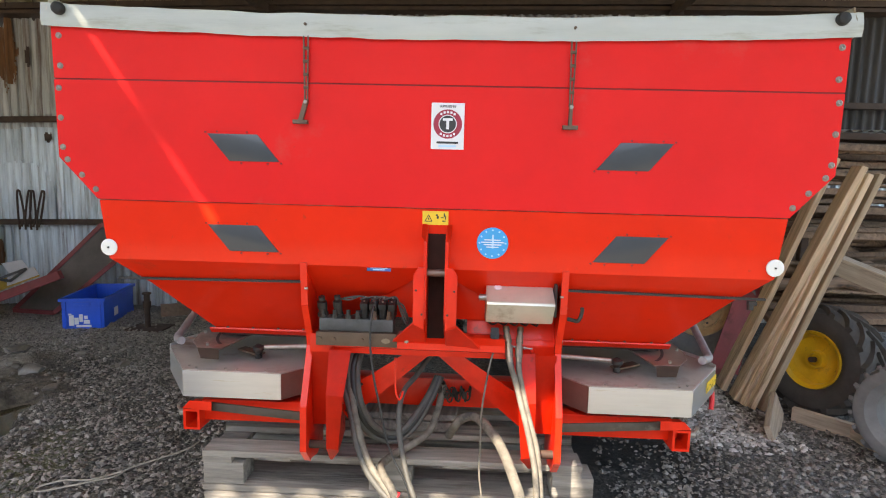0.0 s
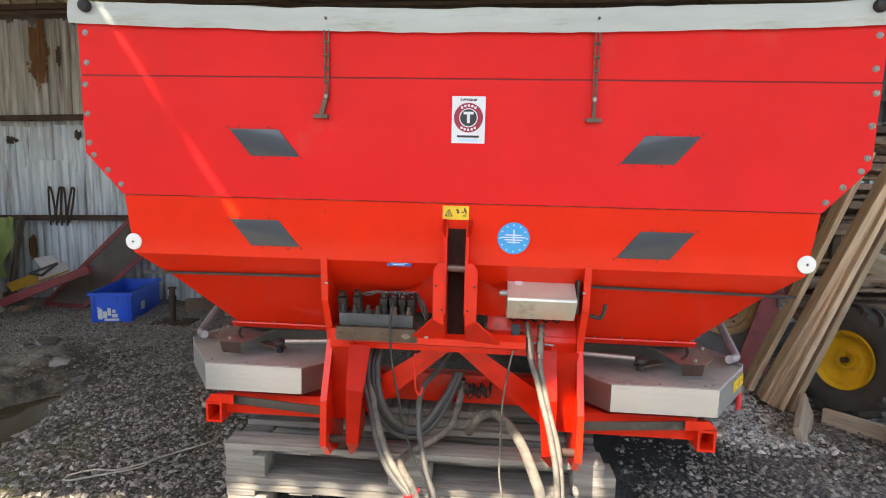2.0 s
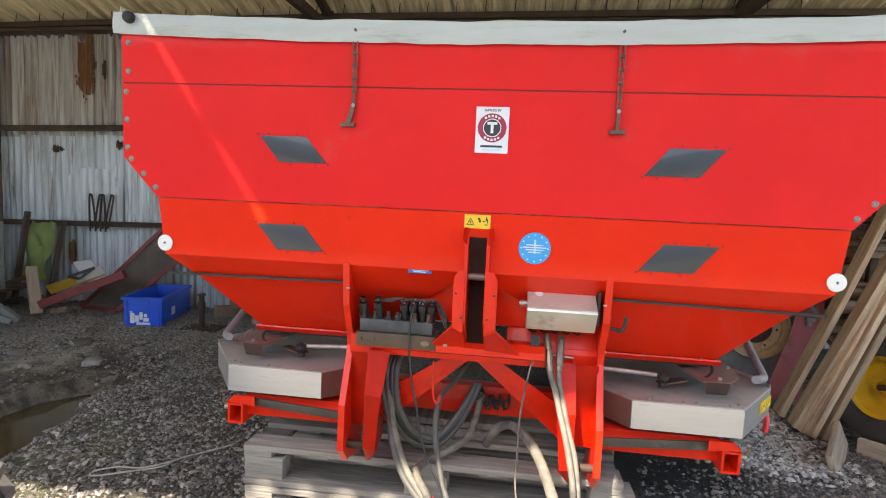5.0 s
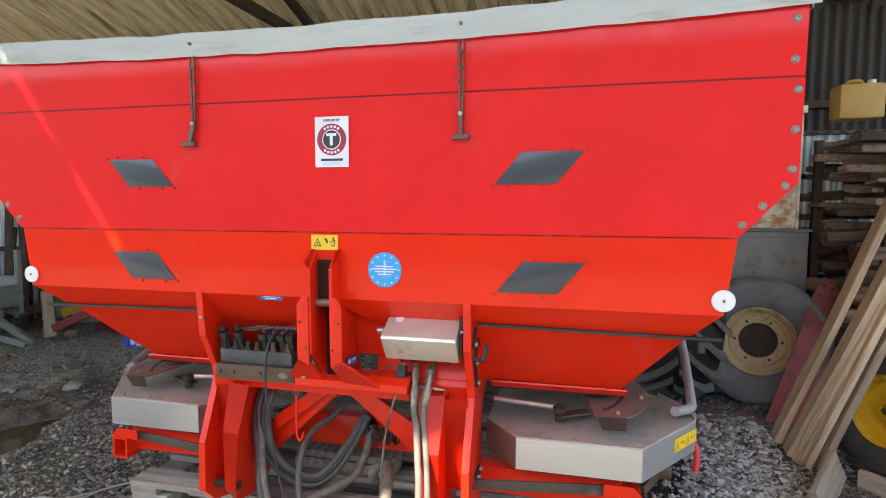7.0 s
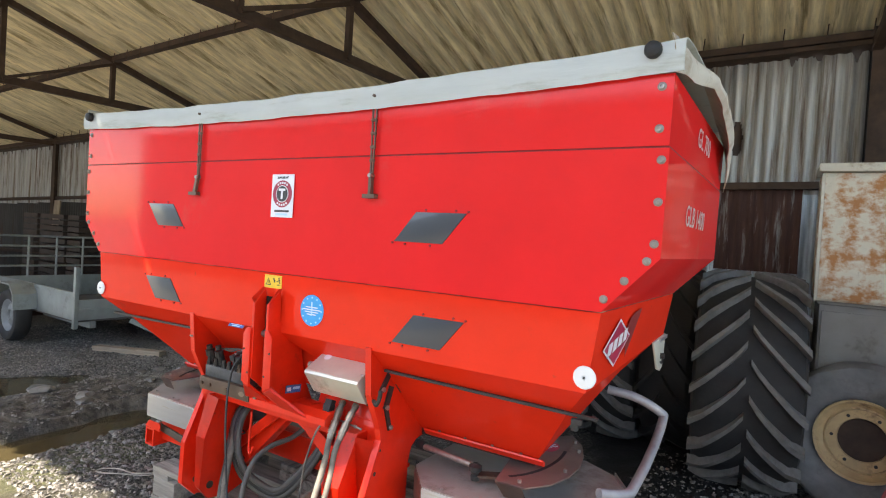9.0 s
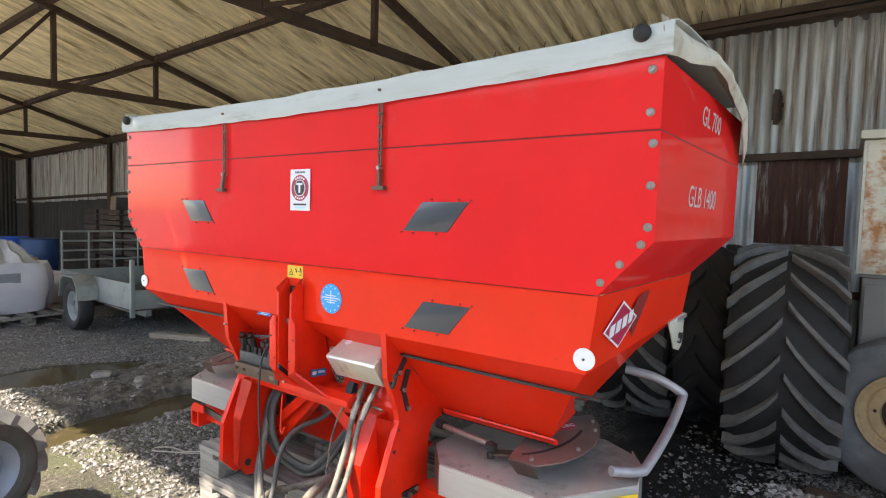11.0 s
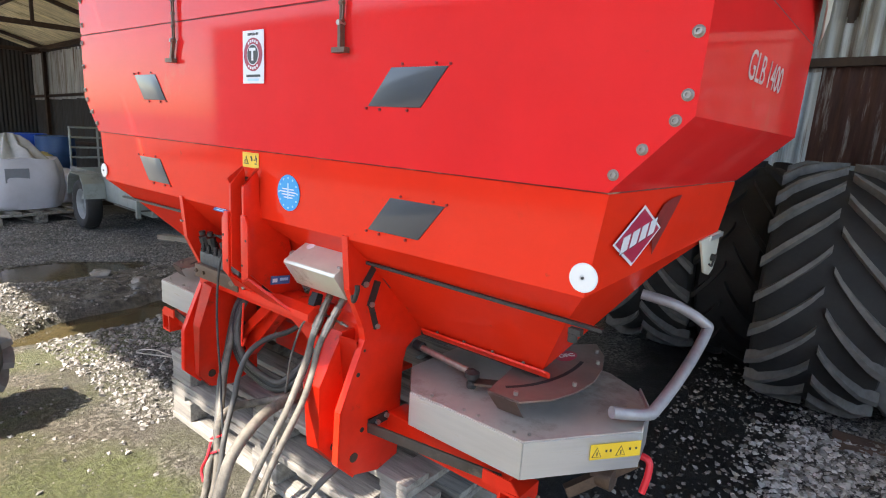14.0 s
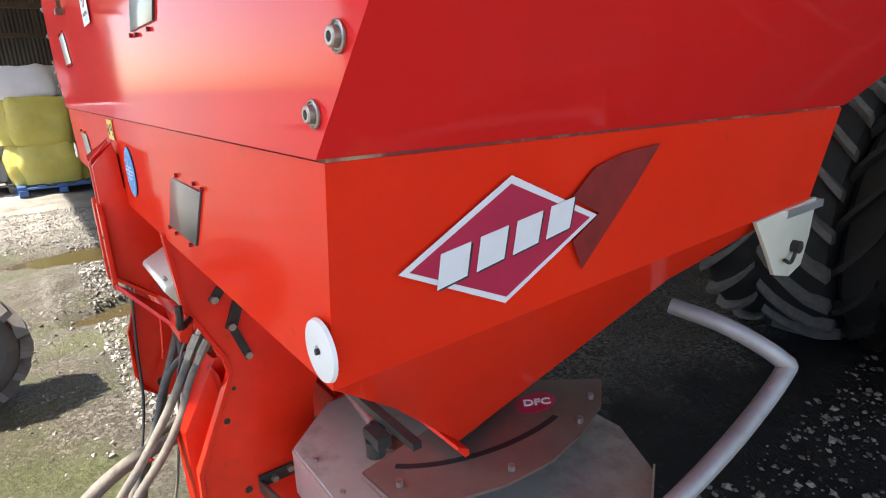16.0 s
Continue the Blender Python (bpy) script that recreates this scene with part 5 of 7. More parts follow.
    # tube handle at the outer end
    hp = [(0.86 * s, 0.70, 0.80), (0.95 * s, 0.72, 0.785), (1.020 * s, 0.760, 0.742), (1.030 * s, 0.755, 0.72), (1.025 * s, 0.62, 0.655), (1.012 * s, 0.46, 0.60), (1.000 * s, 0.41, 0.592), (0.945 * s, 0.335, 0.605)]
    part("tube_handle", tube(hp, 0.0145, 12, 7), mat("scuffed_grey_tube", (0.33, 0.31, 0.31), 0.45, 0.3, vary=0.2, scale=18) if s < 0 else bpy.data.materials["scuffed_grey_tube"], SP,
         "bent grey tube guard handle")
    # discharge disc and shaft seen below
    bm = bmesh.new()
    add_lathe(bm, [(0, 0.0), (0.20, 0.015), (0.20, 0.02), (0.03, 0.03), (0.03, 0.09), (0, 0.09)], pose(0.66 * s, 0.39, 0.46), 32)
    part("spreading_disc", bm, DUSTY, SP)
yl = part("warning_decal", prism([(0.115, -0.02), (0.245, -0.02), (0.245, 0.018), (0.115, 0.018)], "z", 0, 0.0006), YELLOW, SP, "yellow warning strip on the guard skirt",
          m=Matrix.Translation((0.8405, 0.1385, 0.531)) @ Matrix.Rotation(math.atan2(0.239, 0.174), 4, "Z") @ Matrix(((1, 0, 0, 0), (0, 0, -1, 0), (0, 1, 0, 0), (0, 0, 0, 1))) @ Matrix.Translation((0.04, 0, 0.004)))
for pts in ([(0.119, -0.014), (0.144, -0.014), (0.1315, 0.011)], [(0.180, -0.014), (0.205, -0.014), (0.1925, 0.011)]):
    part("triangle", prism(pts, "z", 0.0008, 0.0012), PRINT, yl)
    cx = sum(p[0] for p in pts) / 3
    part("triangle_inner", prism([(cx + 0.80 * (x - cx), -0.006 + 0.80 * (y + 0.006)) for x, y in pts], "z", 0.0014, 0.0018), YELLOW, yl)
    part("mark", prism(rect(cx - 0.0015, cx + 0.0015, -0.010, 0.0), "z", 0.0020, 0.0024), PRINT, yl)
for x in (0.153, 0.164, 0.214, 0.230):
    part("print_bar", prism(rect(x, x + 0.005, -0.003, 0.003), "z", 0.0008, 0.0012), PRINT, yl)
# red latch levers below the right guard
bm = bmesh.new()
add_tube(bm, spline([(0.985, 0.42, 0.48), (1.02, 0.42, 0.475), (1.025, 0.41, 0.44), (1.02, 0.40, 0.40)], 5), 0.009, 8)
part("latch_lever", bm, mat("bright_red_plastic", (0.62, 0.02, 0.03), 0.4), SP)
bm = bmesh.new()
bar(bm, (0.86, 0.33, 0.36), (0.98, 0.46, 0.44), 0.02, 0.03)
rod(bm, (0.90, 0.40, 0.40), (0.95, 0.40, 0.40), 0.03)
part("latch_arm", bm, CHAINM, SP)

# ---- valve block ----
GRIME = mat("grimy_cast_metal", (0.075, 0.078, 0.08), 0.5, 0.35, vary=0.35, scale=20, bump=0.2, bump_scale=60)
vb = part("valve_block", box(-0.352, -0.122, 0.040, 0.098, 0.7465, 0.786, 0.004), GRIME, SP, "grimy hydraulic valve block with solenoids")
bm = prism([(0.026, 0.704), (0.031, 0.704), (0.031, 0.741), (0.120, 0.741), (0.120, 0.746), (0.026, 0.746)], "x", -0.358, -0.108, 0.0008)
shelf = part("mounting_angle", bm, mat("greasy_brown_plate", (0.10, 0.066, 0.045), 0.45, 0.35, vary=0.35, scale=12), vb, "greasy brown mounting angle")
for x in (-0.345, -0.302, -0.215):
    bm = bmesh.new()
    add_cyl(bm, 0.006, 0.006, pose(x, 0.023, 0.725, 90), 10)
    part("plug", bm, CHAINM, shelf)
part("rating_plate", prism(disc_pts(-0.142, 0.724, 0.008, 20, 1.7), "y", 0.0255, 0.0248), COUPLING, shelf, "small oval metal rating plate")
for i in range(4):
    x = -0.214 + 0.0285 * i
    for k in range(2):
        y, z = 0.058 + 0.026 * k, 0.786 + 0.006 * k
        bm = bmesh.new()
        add_cyl(bm, 0.0115, 0.034, pose(x, y, z + 0.017, 10), 14)
        add_cyl(bm, 0.0125, 0.005, pose(x, y, z + 0.012, 10), 14)
        coil = part("solenoid", bm, BLACK, vb, "black solenoid coil")
        bm = box(-0.0115, 0.0115, -0.014, 0.012, 0.0, 0.020, 0.003, pose(x, y - 0.004, z + 0.033, 14))
        part("connector", bm, BLACK, coil, "blue-black square connector")
        bm = bmesh.new()
        add_cyl(bm, 0.003, 0.004, pose(x, y - 0.006, z + 0.055, 14), 8)
        part("screw", bm, BOLT, coil)
for x, r, h in ((-0.345, 0.0135, 0.058), (-0.297, 0.0125, 0.062)):
    bm = bmesh.new()
    add_cyl(bm, r, h * 0.55, pose(x, 0.062, 0.786 + h * 0.27, 14), 14)
    add_cyl(bm, r * 1.25, 0.012, pose(x, 0.064, 0.793, 14), 6)
    add_cyl(bm, r * 1.15, 0.020, pose(x, 0.052, 0.784 + h * 0.72, 14), 8)
    add_cyl(bm, r * 0.75, 0.012, pose(x, 0.047, 0.788 + h, 14), 12)
    part("cartridge", bm, DARKMETAL, vb, "hexagonal relief valve cartridge")
for x, y in ((-0.341, 0.047), (-0.304, 0.046), (-0.262, 0.046), (-0.232, 0.044), (-0.180, 0.044), (-0.136, 0.046)):
    bm = bmesh.new()
    add_cyl(bm, 0.0095, 0.010, pose(x, y, 0.791), 6)
    add_cyl(bm, 0.0065, 0.020, pose(x, y, 0.802), 10)
    part("fitting", bm, DARKMETAL if x < -0.2 else CHAINM, vb)
for k in range(3):
    bm = bmesh.new()
    add_tube(bm, spline([(-0.23 + 0.035 * k, 0.07, 0.842), (-0.18 + 0.03 * k, 0.085, 0.848), (-0.105, 0.075, 0.832 - 0.01 * k), (-0.085, 0.06, 0.805 - 0.016 * k), (-0.078, 0.075, 0.775)], 6), 0.0034, 6)
    part("cable", bm, HOSE_DARK, vb)
for k in range(2):
    bm = bmesh.new()
    add_tube(bm, spline([(-0.30 + 0.02 * k, 0.06, 0.846), (-0.265, 0.075, 0.838 + 0.008 * k), (-0.235, 0.085, 0.848), (-0.20, 0.09, 0.842)], 6), 0.003, 6)
    part("cable", bm, HOSE_DARK, vb)
bm = bmesh.new()
add_cyl(bm, 0.007, 0.006, pose(-0.079, 0.0275, 0.726, 90), 6)
part("bolt", bm, BOLT, SP)

# ---- control box ----
cb = part("control_box", prism([(0.100, 0.918), (0.000, 0.864), (-0.004, 0.856), (0.040, 0.792), (0.125, 0.782), (0.140, 0.905)], "x", 0.160, 0.362, 0.003), BOXM, SP, "dented pale control box with a stained lid")
part("lid_disc", prism(disc_pts(0, 0, 0.012, 16), "z", 0, 0.001), PAPER, cb, m=Matrix.Translation((0.195, 0.058, 0.8965)) @ pose(0, 0, 0, 28))
part("seal", box(0.158, 0.366, 0.085, 0.13, 0.920, 0.925), BLACK, cb)
part("side_clip", box(0.364, 0.372, 0.03, 0.12, 0.815, 0.915, 0.002), DARKMETAL, cb)
bm = bmesh.new()
add_cyl(bm, 0.010, 0.02, pose(0.150, 0.04, 0.868, 0, 90), 10)
add_cyl(bm, 0.006, 0.022, pose(0.148, 0.04, 0.868, 0, 90), 8)
part("cable_gland", bm, BOLT, cb)
part("backplate", box(0.150, 0.368, 0.156, 0.162, 0.78, 0.93), RED_FR, cb)
for i in range(5):
    bm = bmesh.new()
    add_tube(bm, spline([(0.200 + 0.032 * i, 0.080, 0.792), (0.196 + 0.032 * i, 0.085, 0.779), (0.186 + 0.034 * i, 0.100, 0.770), (0.172 + 0.034 * i, 0.118, 0.772)], 5), 0.0032, 6)
    part("cable", bm, HOSE, cb)
bm = bmesh.new()
add_tube(bm, spline([(0.404, 0.02, 0.815), (0.43, 0.0, 0.815), (0.44, 0.0, 0.84), (0.44, 0.0, 0.855)], 5), 0.006, 8)
part("latch_hook", bm, DARKMETAL, SP)

# ---- hoses and cables ----
def hose(name, pts, r, material, label, fittings=()):
    h = part(name, tube(pts, r, 12, 10), material, SP, label)
    for p, q, rr in fittings:
        bm = bmesh.new()
        rod(bm, p, q, rr, 10)
        part("coupling", bm, COUPLING, h, "worn steel quick coupling")
    return h


# three hoses looping from the left bracket down and up to the gearbox
for k in range(3):
    o = 0.014 * k
    hose("hydraulic_hose", [(-0.250 + o, 0.20, 0.70), (-0.274 + o, 0.135, 0.62), (-0.272 + o, 0.108, 0.555), (-0.256 + o, 0.100, 0.485), (-0.228 + o, 0.112, 0.412 + 0.5 * o), (-0.184 + 0.7 * o, 0.150, 0.352 + 0.9 * o),
                            (-0.120 + 0.2 * o, 0.175, 0.335 + o), (-0.062 - 0.3 * o, 0.200, 0.375 + o), (-0.010 - 0.4 * o, 0.235, 0.460 + 0.5 * o), (0.022 - 0.5 * o, 0.262, 0.535)], 0.0108, (HOSE_DARK, HOSE, HOSE_DARK)[k],
         "black hydraulic hose looping up to the gearbox")
FEET = [(-0.085, -0.075, 0.20), (-0.068, -0.10, 0.12), (-0.05, -0.15, 0.045)]
def to_ground(dx, dy):
    """Lower run of a hose of the bundle, down to the gravel."""
    return [(x + dx, y + dy, z) for x, y, z in FEET] + [(0.0 + dx, -0.26 + 2 * dy, 0.018), (0.06 + 3 * dx, -0.40 + 3 * dy, 0.018)]


hose("hydraulic_hose", [(-0.275, 0.19, 0.68), (-0.290, 0.135, 0.60), (-0.283, 0.108, 0.532), (-0.258, 0.076, 0.461), (-0.228, 0.034, 0.378), (-0.191, 0.005, 0.311), (-0.147, -0.026, 0.272), (-0.113, -0.046, 0.248)] + to_ground(-0.012, 0.01), 0.0105, HOSE_DARK,
     "grey hydraulic hose trailing to the ground")
hose("hydraulic_hose", [(-0.258, 0.18, 0.66), (-0.268, 0.12, 0.57), (-0.252, 0.085, 0.49), (-0.222, 0.045, 0.405), (-0.182, 0.010, 0.330), (-0.135, -0.025, 0.285), (-0.105, -0.05, 0.258)] + to_ground(0.006, -0.016), 0.0105, HOSE_DIRTY,
     "dirty hydraulic hose trailing to the ground")
hose("hydraulic_hose", [(0.030, 0.275, 0.50), (0.012, 0.258, 0.41), (-0.012, 0.225, 0.352), (-0.060, 0.170, 0.330), (-0.115, 0.135, 0.312), (-0.147, 0.085, 0.306), (-0.153, 0.040, 0.311), (-0.137, -0.010, 0.306), (-0.105, -0.048, 0.282)] + to_ground(0.016, 0.004), 0.0125, HOSE_DIRTY,
     "grey slack hose bent over the pallet")
hose("hydraulic_hose", [(0.0, 0.24, 0.64), (-0.03, 0.225, 0.60), (-0.062, 0.185, 0.558), (-0.090, 0.115, 0.540), (-0.099, 0.058, 0.508), (-0.096, 0.020, 0.447), (-0.082, -0.005, 0.386), (-0.059, -0.043, 0.317), (-0.036, -0.070, 0.272), (-0.018, -0.095, 0.19), (-0.01, -0.13, 0.10), (-0.02, -0.20, 0.03), (-0.04, -0.34, 0.018)], 0.0088, HOSE_DARK,
     "grey hose bent down beside the bundle")
hose("suction_hose", [(0.055, 0.24, 0.330), (0.064, 0.19, 0.370), (0.078, 0.150, 0.408), (0.098, 0.150, 0.432), (0.136, 0.120, 0.455), (0.171, 0.020, 0.472), (0.201, -0.080, 0.473), (0.222, -0.146, 0.456), (0.242, -0.203, 0.423), (0.256, -0.232, 0.387), (0.264, -0.262, 0.31), (0.262, -0.295, 0.20), (0.25, -0.34, 0.09), (0.23, -0.42, 0.022), (0.19, -0.55, 0.020)], 0.0145, HOSE_DIRTY,
     "thick mud-caked grey hose")
COUPLED = "mud-caked hydraulic hose with a steel coupling"


def coupled_hose(pts):
    """A hose whose top hangs from a stepped steel quick coupling."""
    run = [Vector(p) for p in spline(pts[:4], 10)]
    dist, steps = 0.0, []
    for a, b in zip(run, run[1:]):
        steps.append((dist, a))
        dist += (b - a).length

    def at_length(d):
        return max((q for q in steps if q[0] <= d), key=lambda q: q[0])[1]
    marks = ((0.0, 0.016, 0.0105), (0.016, 0.030, 0.0080), (0.030, 0.052, 0.0115), (0.052, 0.064, 0.0092), (0.064, 0.098, 0.0122), (0.098, 0.116, 0.0100))
    return hose("hydraulic_hose", pts, 0.0086, HOSE_DIRTY, COUPLED, [(at_length(a), at_length(b), r) for a, b, r in marks if at_length(a) != at_length(b)])


coupled_hose([(0.227, 0.100, 0.762), (0.235, 0.062, 0.712), (0.240, 0.033, 0.664), (0.255, 0.005, 0.622), (0.270, -0.035, 0.567), (0.286, -0.081, 0.511), (0.296, -0.124, 0.465), (0.303, -0.162, 0.419), (0.304, -0.200, 0.358), (0.298, -0.25, 0.25), (0.282, -0.31, 0.13), (0.25, -0.40, 0.03), (0.18, -0.52, 0.018)])
coupled_hose([(0.274, 0.108, 0.760), (0.270, 0.080, 0.722), (0.267, 0.057, 0.684), (0.268, 0.029, 0.640), (0.281, 0.000, 0.580), (0.296, -0.043, 0.520), (0.311, -0.095, 0.468), (0.317, -0.138, 0.415), (0.319, -0.180, 0.345), (0.314, -0.235, 0.23), (0.30, -0.30, 0.11), (0.275, -0.40, 0.028), (0.22, -0.54, 0.018)])
hose("cable", [(0.193, 0.060, 0.705), (0.180, 0.038, 0.669), (0.165, 0.019, 0.586), (0.157, 0.014, 0.515), (0.156, 0.000, 0.432), (0.155, -0.019, 0.333), (0.164, -0.043, 0.271), (0.175, -0.075, 0.17), (0.17, -0.12, 0.06), (0.15, -0.2, 0.012)], 0.0030, HOSE_DIRTY, "thin hanging cable")
bm = bmesh.new()
add_box(bm, -0.012, 0.012, -0.010, 0.010, -0.026, 0.026)
add_box(bm, -0.0135, 0.0135, -0.0115, 0.0115, -0.004, 0.012)
add_cyl(bm, 0.0075, 0.028, pose(0, 0, -0.038), 8)
bm.transform(pose(0.192, 0.076, 0.738, -22))
part("plug", bm, BLACK, SP, "black electrical plug")
hose("cable", [(-0.178, 0.050, 0.842), (-0.186, 0.022, 0.80), (-0.187, 0.008, 0.72), (-0.172, -0.005, 0.616), (-0.152, -0.014, 0.532), (-0.133, -0.020, 0.445), (-0.107, -0.033, 0.381), (-0.070, -0.052, 0.322), (-0.050, -0.064, 0.268), (-0.035, -0.09, 0.16), (-0.03, -0.13, 0.05), (-0.05, -0.2, 0.012)], 0.0034, HOSE, "thin black cable")
hose("hydraulic_hose", [(0.345, 0.12, 0.345), (0.345, 0.05, 0.33), (0.335, -0.04, 0.285), (0.32, -0.12, 0.22), (0.295, -0.20, 0.14), (0.26, -0.28, 0.06), (0.2, -0.38, 0.02), (0.12, -0.5, 0.016)], 0.0088, HOSE_DARK, "dirty slack hose")
bm = bmesh.new()
for c in ((-0.106, -0.048, 0.262), (-0.092, -0.066, 0.225)):
    add_tube(bm, [(c[0] + 0.022 * math.cos(a), c[1] + 0.022 * math.sin(a) * 0.8, c[2] + 0.012 * math.cos(a)) for a in np.linspace(0, 6.0, 14)], 0.0035, 6)
add_tube(bm, spline([(-0.095, -0.075, 0.26), (-0.085, -0.095, 0.22), (-0.098, -0.105, 0.18), (-0.080, -0.11, 0.15)], 5), 0.004, 6)
part("tie", bm, bpy.data.materials["bright_red_plastic"], SP, "red plastic tie round the hoses")
for p in ((-0.262, 0.118, 0.548), (-0.252, 0.112, 0.462)):
    bm = bmesh.new()
    add_tube(bm, [(p[0] + 0.031 * math.cos(a), p[1] + 0.018 * math.sin(a), p[2]) for a in np.linspace(0, 6.28, 14)], 0.003, 5)
    part("tie", bm, BLACK, SP)


# ---------- pallets under it ----------
def pallet(name, label, m, w=1.28, d=0.86, h=0.142, boards=7, group="stacked pallets"):
    p = thing(name, label, "pallet", m, group)
    rnd = random.Random(name + str(m.translation.z))
    for i in range(boards):
        y = 0.05 + i * (d - 0.1) / (boards - 1)
        part("deck_board", box(0, w, y - 0.048, y + 0.045, h - 0.022, h - 0.001 * rnd.random(), 0.002), WOOD_PAL, p)
    for x in (0.05, w / 2, w - 0.05):
        part("stringer_board", box(x - 0.05, x + 0.05, 0.003, d - 0.003, h - 0.044, h - 0.0225, 0.002), WOOD_PAL, p)
        for y in (0.055, d / 2, d - 0.055):
            part("block", box(x - 0.072 if 0.1 < x < w - 0.1 else x - 0.048, x + 0.072 if 0.1 < x < w - 0.1 else x + 0.09, y - 0.05, y + 0.05, 0.022, h - 0.0445, 0.003), WOOD_PAL, p)
    for y in (0.05, d / 2, d - 0.05):
        part("bottom_board", box(0.0, w, y - 0.05, y + 0.05, 0, 0.0215, 0.002), WOOD_PAL, p)
    for k in range(5):
        part("under_batten", box(0.22 + 0.2 * k, 0.30 + 0.2 * k, 0.006, 0.05, h - 0.03, h - 0.0225), WOOD_PAL, p)
    return p


pallet("pallet", "weathered grey wooden pallet lying on the gravel", pose(-0.772, 0.125, 0.004, 0, 0, 0.0))
pallet("pallet", "weathered grey wooden pallet carrying the spreader", pose(-0.778, 0.130, 0.148, 0, 0, 0.4), boards=5)

# ---------- wheels and tyres ----------
def tyre_profile(R, w, rr):
    h = w / 2
    return [(rr, -h * 0.72), (rr + (R - rr) * 0.25, -h * 0.97), (rr + (R - rr) * 0.6, -h * 1.03), (R - 0.045 * R / 0.6, -h * 0.96), (R - 0.012, -h * 0.80), (R, -h * 0.4), (R, h * 0.4),
            (R - 0.012, h * 0.80), (R - 0.045 * R / 0.6, h * 0.96), (rr + (R - rr) * 0.6, h * 1.03), (rr + (R - rr) * 0.25, h * 0.97), (rr, h * 0.72), (rr - 0.012, h * 0.55), (rr - 0.012, -h * 0.55)]


def lug_mesh(name, R, w, height, width, sweep, side, material):
    """One tread bar, curved from the middle of the tread to the shoulder."""
    bm = bmesh.new()
    n = 7
    rows = []
    for i in range(n + 1):
        t = i / n
        u = side * (0.02 + 0.50 * t) * w
        phi = -sweep * t ** 0.85
        drop = max(0.0, t - 0.7) * 0.16 * R
        ww = width * (0.85 + 0.35 * t) / R
        r0, r1 = R - drop - 0.03 * R, R + height - drop * 1.1
        row = []
        for ph, r in ((phi - ww * 0.62, r0), (phi - ww * 0.42, r1), (phi + ww * 0.42, r1), (phi + ww * 0.62, r0)):
            row.append(bm.verts.new((r * math.cos(ph), r * math.sin(ph), u)))
        rows.append(row)
    for a, b in zip(rows, rows[1:]):
        for k in range(3):
            bm.faces.new((a[k], a[k + 1], b[k + 1], b[k]))
    bm.faces.new(rows[0])
    bm.faces.new(rows[-1][::-1])
    bmesh.ops.recalc_face_normals(bm, faces=bm.faces)
    return mesh_of(name, bm, material)


def lugged_tyre(parent, R, w, rr, lugs, height, width, sweep, material, lug_material=None, label=""):
    Rb = R - height
    bm = bmesh.new()
    add_lathe(bm, tyre_profile(Rb, w, rr), Matrix(), 56, closed=True)
    t = part("tyre", bm, material, parent, label)
    mats = lug_material or material
    for side in (-1, 1):
        me = lug_mesh("lug", Rb, w, height, width, sweep, side, mats)
        for i in range(lugs):
            part("lug", me, None, t, m=pose(0, 0, 0, 0, 0, 360 / lugs * (i + (0.5 if side > 0 else 0))))
    return t


def rim(parent, prof, material, label, holes=0, hr=0.0, hz=0.0, hole_r=0.008, seg=40):
    bm = bmesh.new()
    add_lathe(bm, prof, Matrix(), seg)
    r = part("rim", bm, material, parent, label)
    for i in range(holes):
        bm = bmesh.new()
        a = 2 * math.pi * i / holes
        add_cyl(bm, hole_r, 0.006, pose(hr * math.cos(a), hr * math.sin(a), hz), 10)
        part("bolt_hole", bm, DARKMETAL, r)
    return r


LUGM = mat("worn_grey_lug_rubber", (0.150, 0.140, 0.128), 0.8, vary=0.25, scale=20, bump=0.1, bump_scale=60)
# wide tractor tyres stored upright behind the spreader
T1 = thing("stored_tyre", "wide black tractor tyre with worn lugs standing upright", "tyre", pose(1.200, 2.42, 0.592, 0, 90, 3) @ pose(0, 0, 0, 0, 0, 4), "stored tractor tyres")
lugged_tyre(T1, 0.600, 0.49, 0.30, 21, 0.034, 0.034, -0.46, TYRE, LUGM)
T2 = thing("stored_tyre", "narrow black tractor tyre standing in the shade against the wall", "tyre", pose(0.795, 2.80, 0.585, 0, 90, -2) @ pose(0, 0, 0, 0, 0, 10), "stored tractor tyres")
# lugs left dark instead of worn grey: the shade is put into their colour
lugged_tyre(T2, 0.585, 0.32, 0.30, 17, 0.034, 0.036, -0.40, TYRE)
T3 = copy_thing(T1, pose(0.345, 2.76, 0.588, 0, 90, 2) @ pose(0, 0, 0, 0, 0, 13))
T3["label"] = "wide black tractor tyre standing in the dark behind the spreader"

# perished wheel with a tan rim
W = thing("wheel", "grey perished tyre on a tan steel rim, leaning on a cabinet", "wheel", pose(1.735, 2.300, 0.392, 84, 0, -12))
bm = bmesh.new()
add_lathe(bm, tyre_profile(0.380, 0.205, 0.197), Matrix(), 64, closed=True)
for v in bm.verts:
    d = Vector((v.co.x, v.co.y, 0))
    if d.length > 0.25:
        v.co += d.normalized() * 0.014 * noise.noise(v.co * 6) + Vector((0, 0, 0.012 * noise.noise(v.co * 5 + Vector((3, 0, 0)))))
part("tyre", bm, TYRE_GREY, W, "grey lumpy perished tyre")
rim(W, [(0.955 * a, b * 0.94) for a, b in ((0.108, 0.04), (0.112, 0.052), (0.155, 0.056), (0.160, 0.070), (0.168, 0.066), (0.182, 0.075), (0.196, 0.105), (0.207, 0.108), (0.210, 0.098), (0.196, 0.085), (0.18, 0.04), (0.108, 0.03))], TAN, "tan painted rim with rust", 6, 0.125, 0.053, 0.008)
bm = bmesh.new()
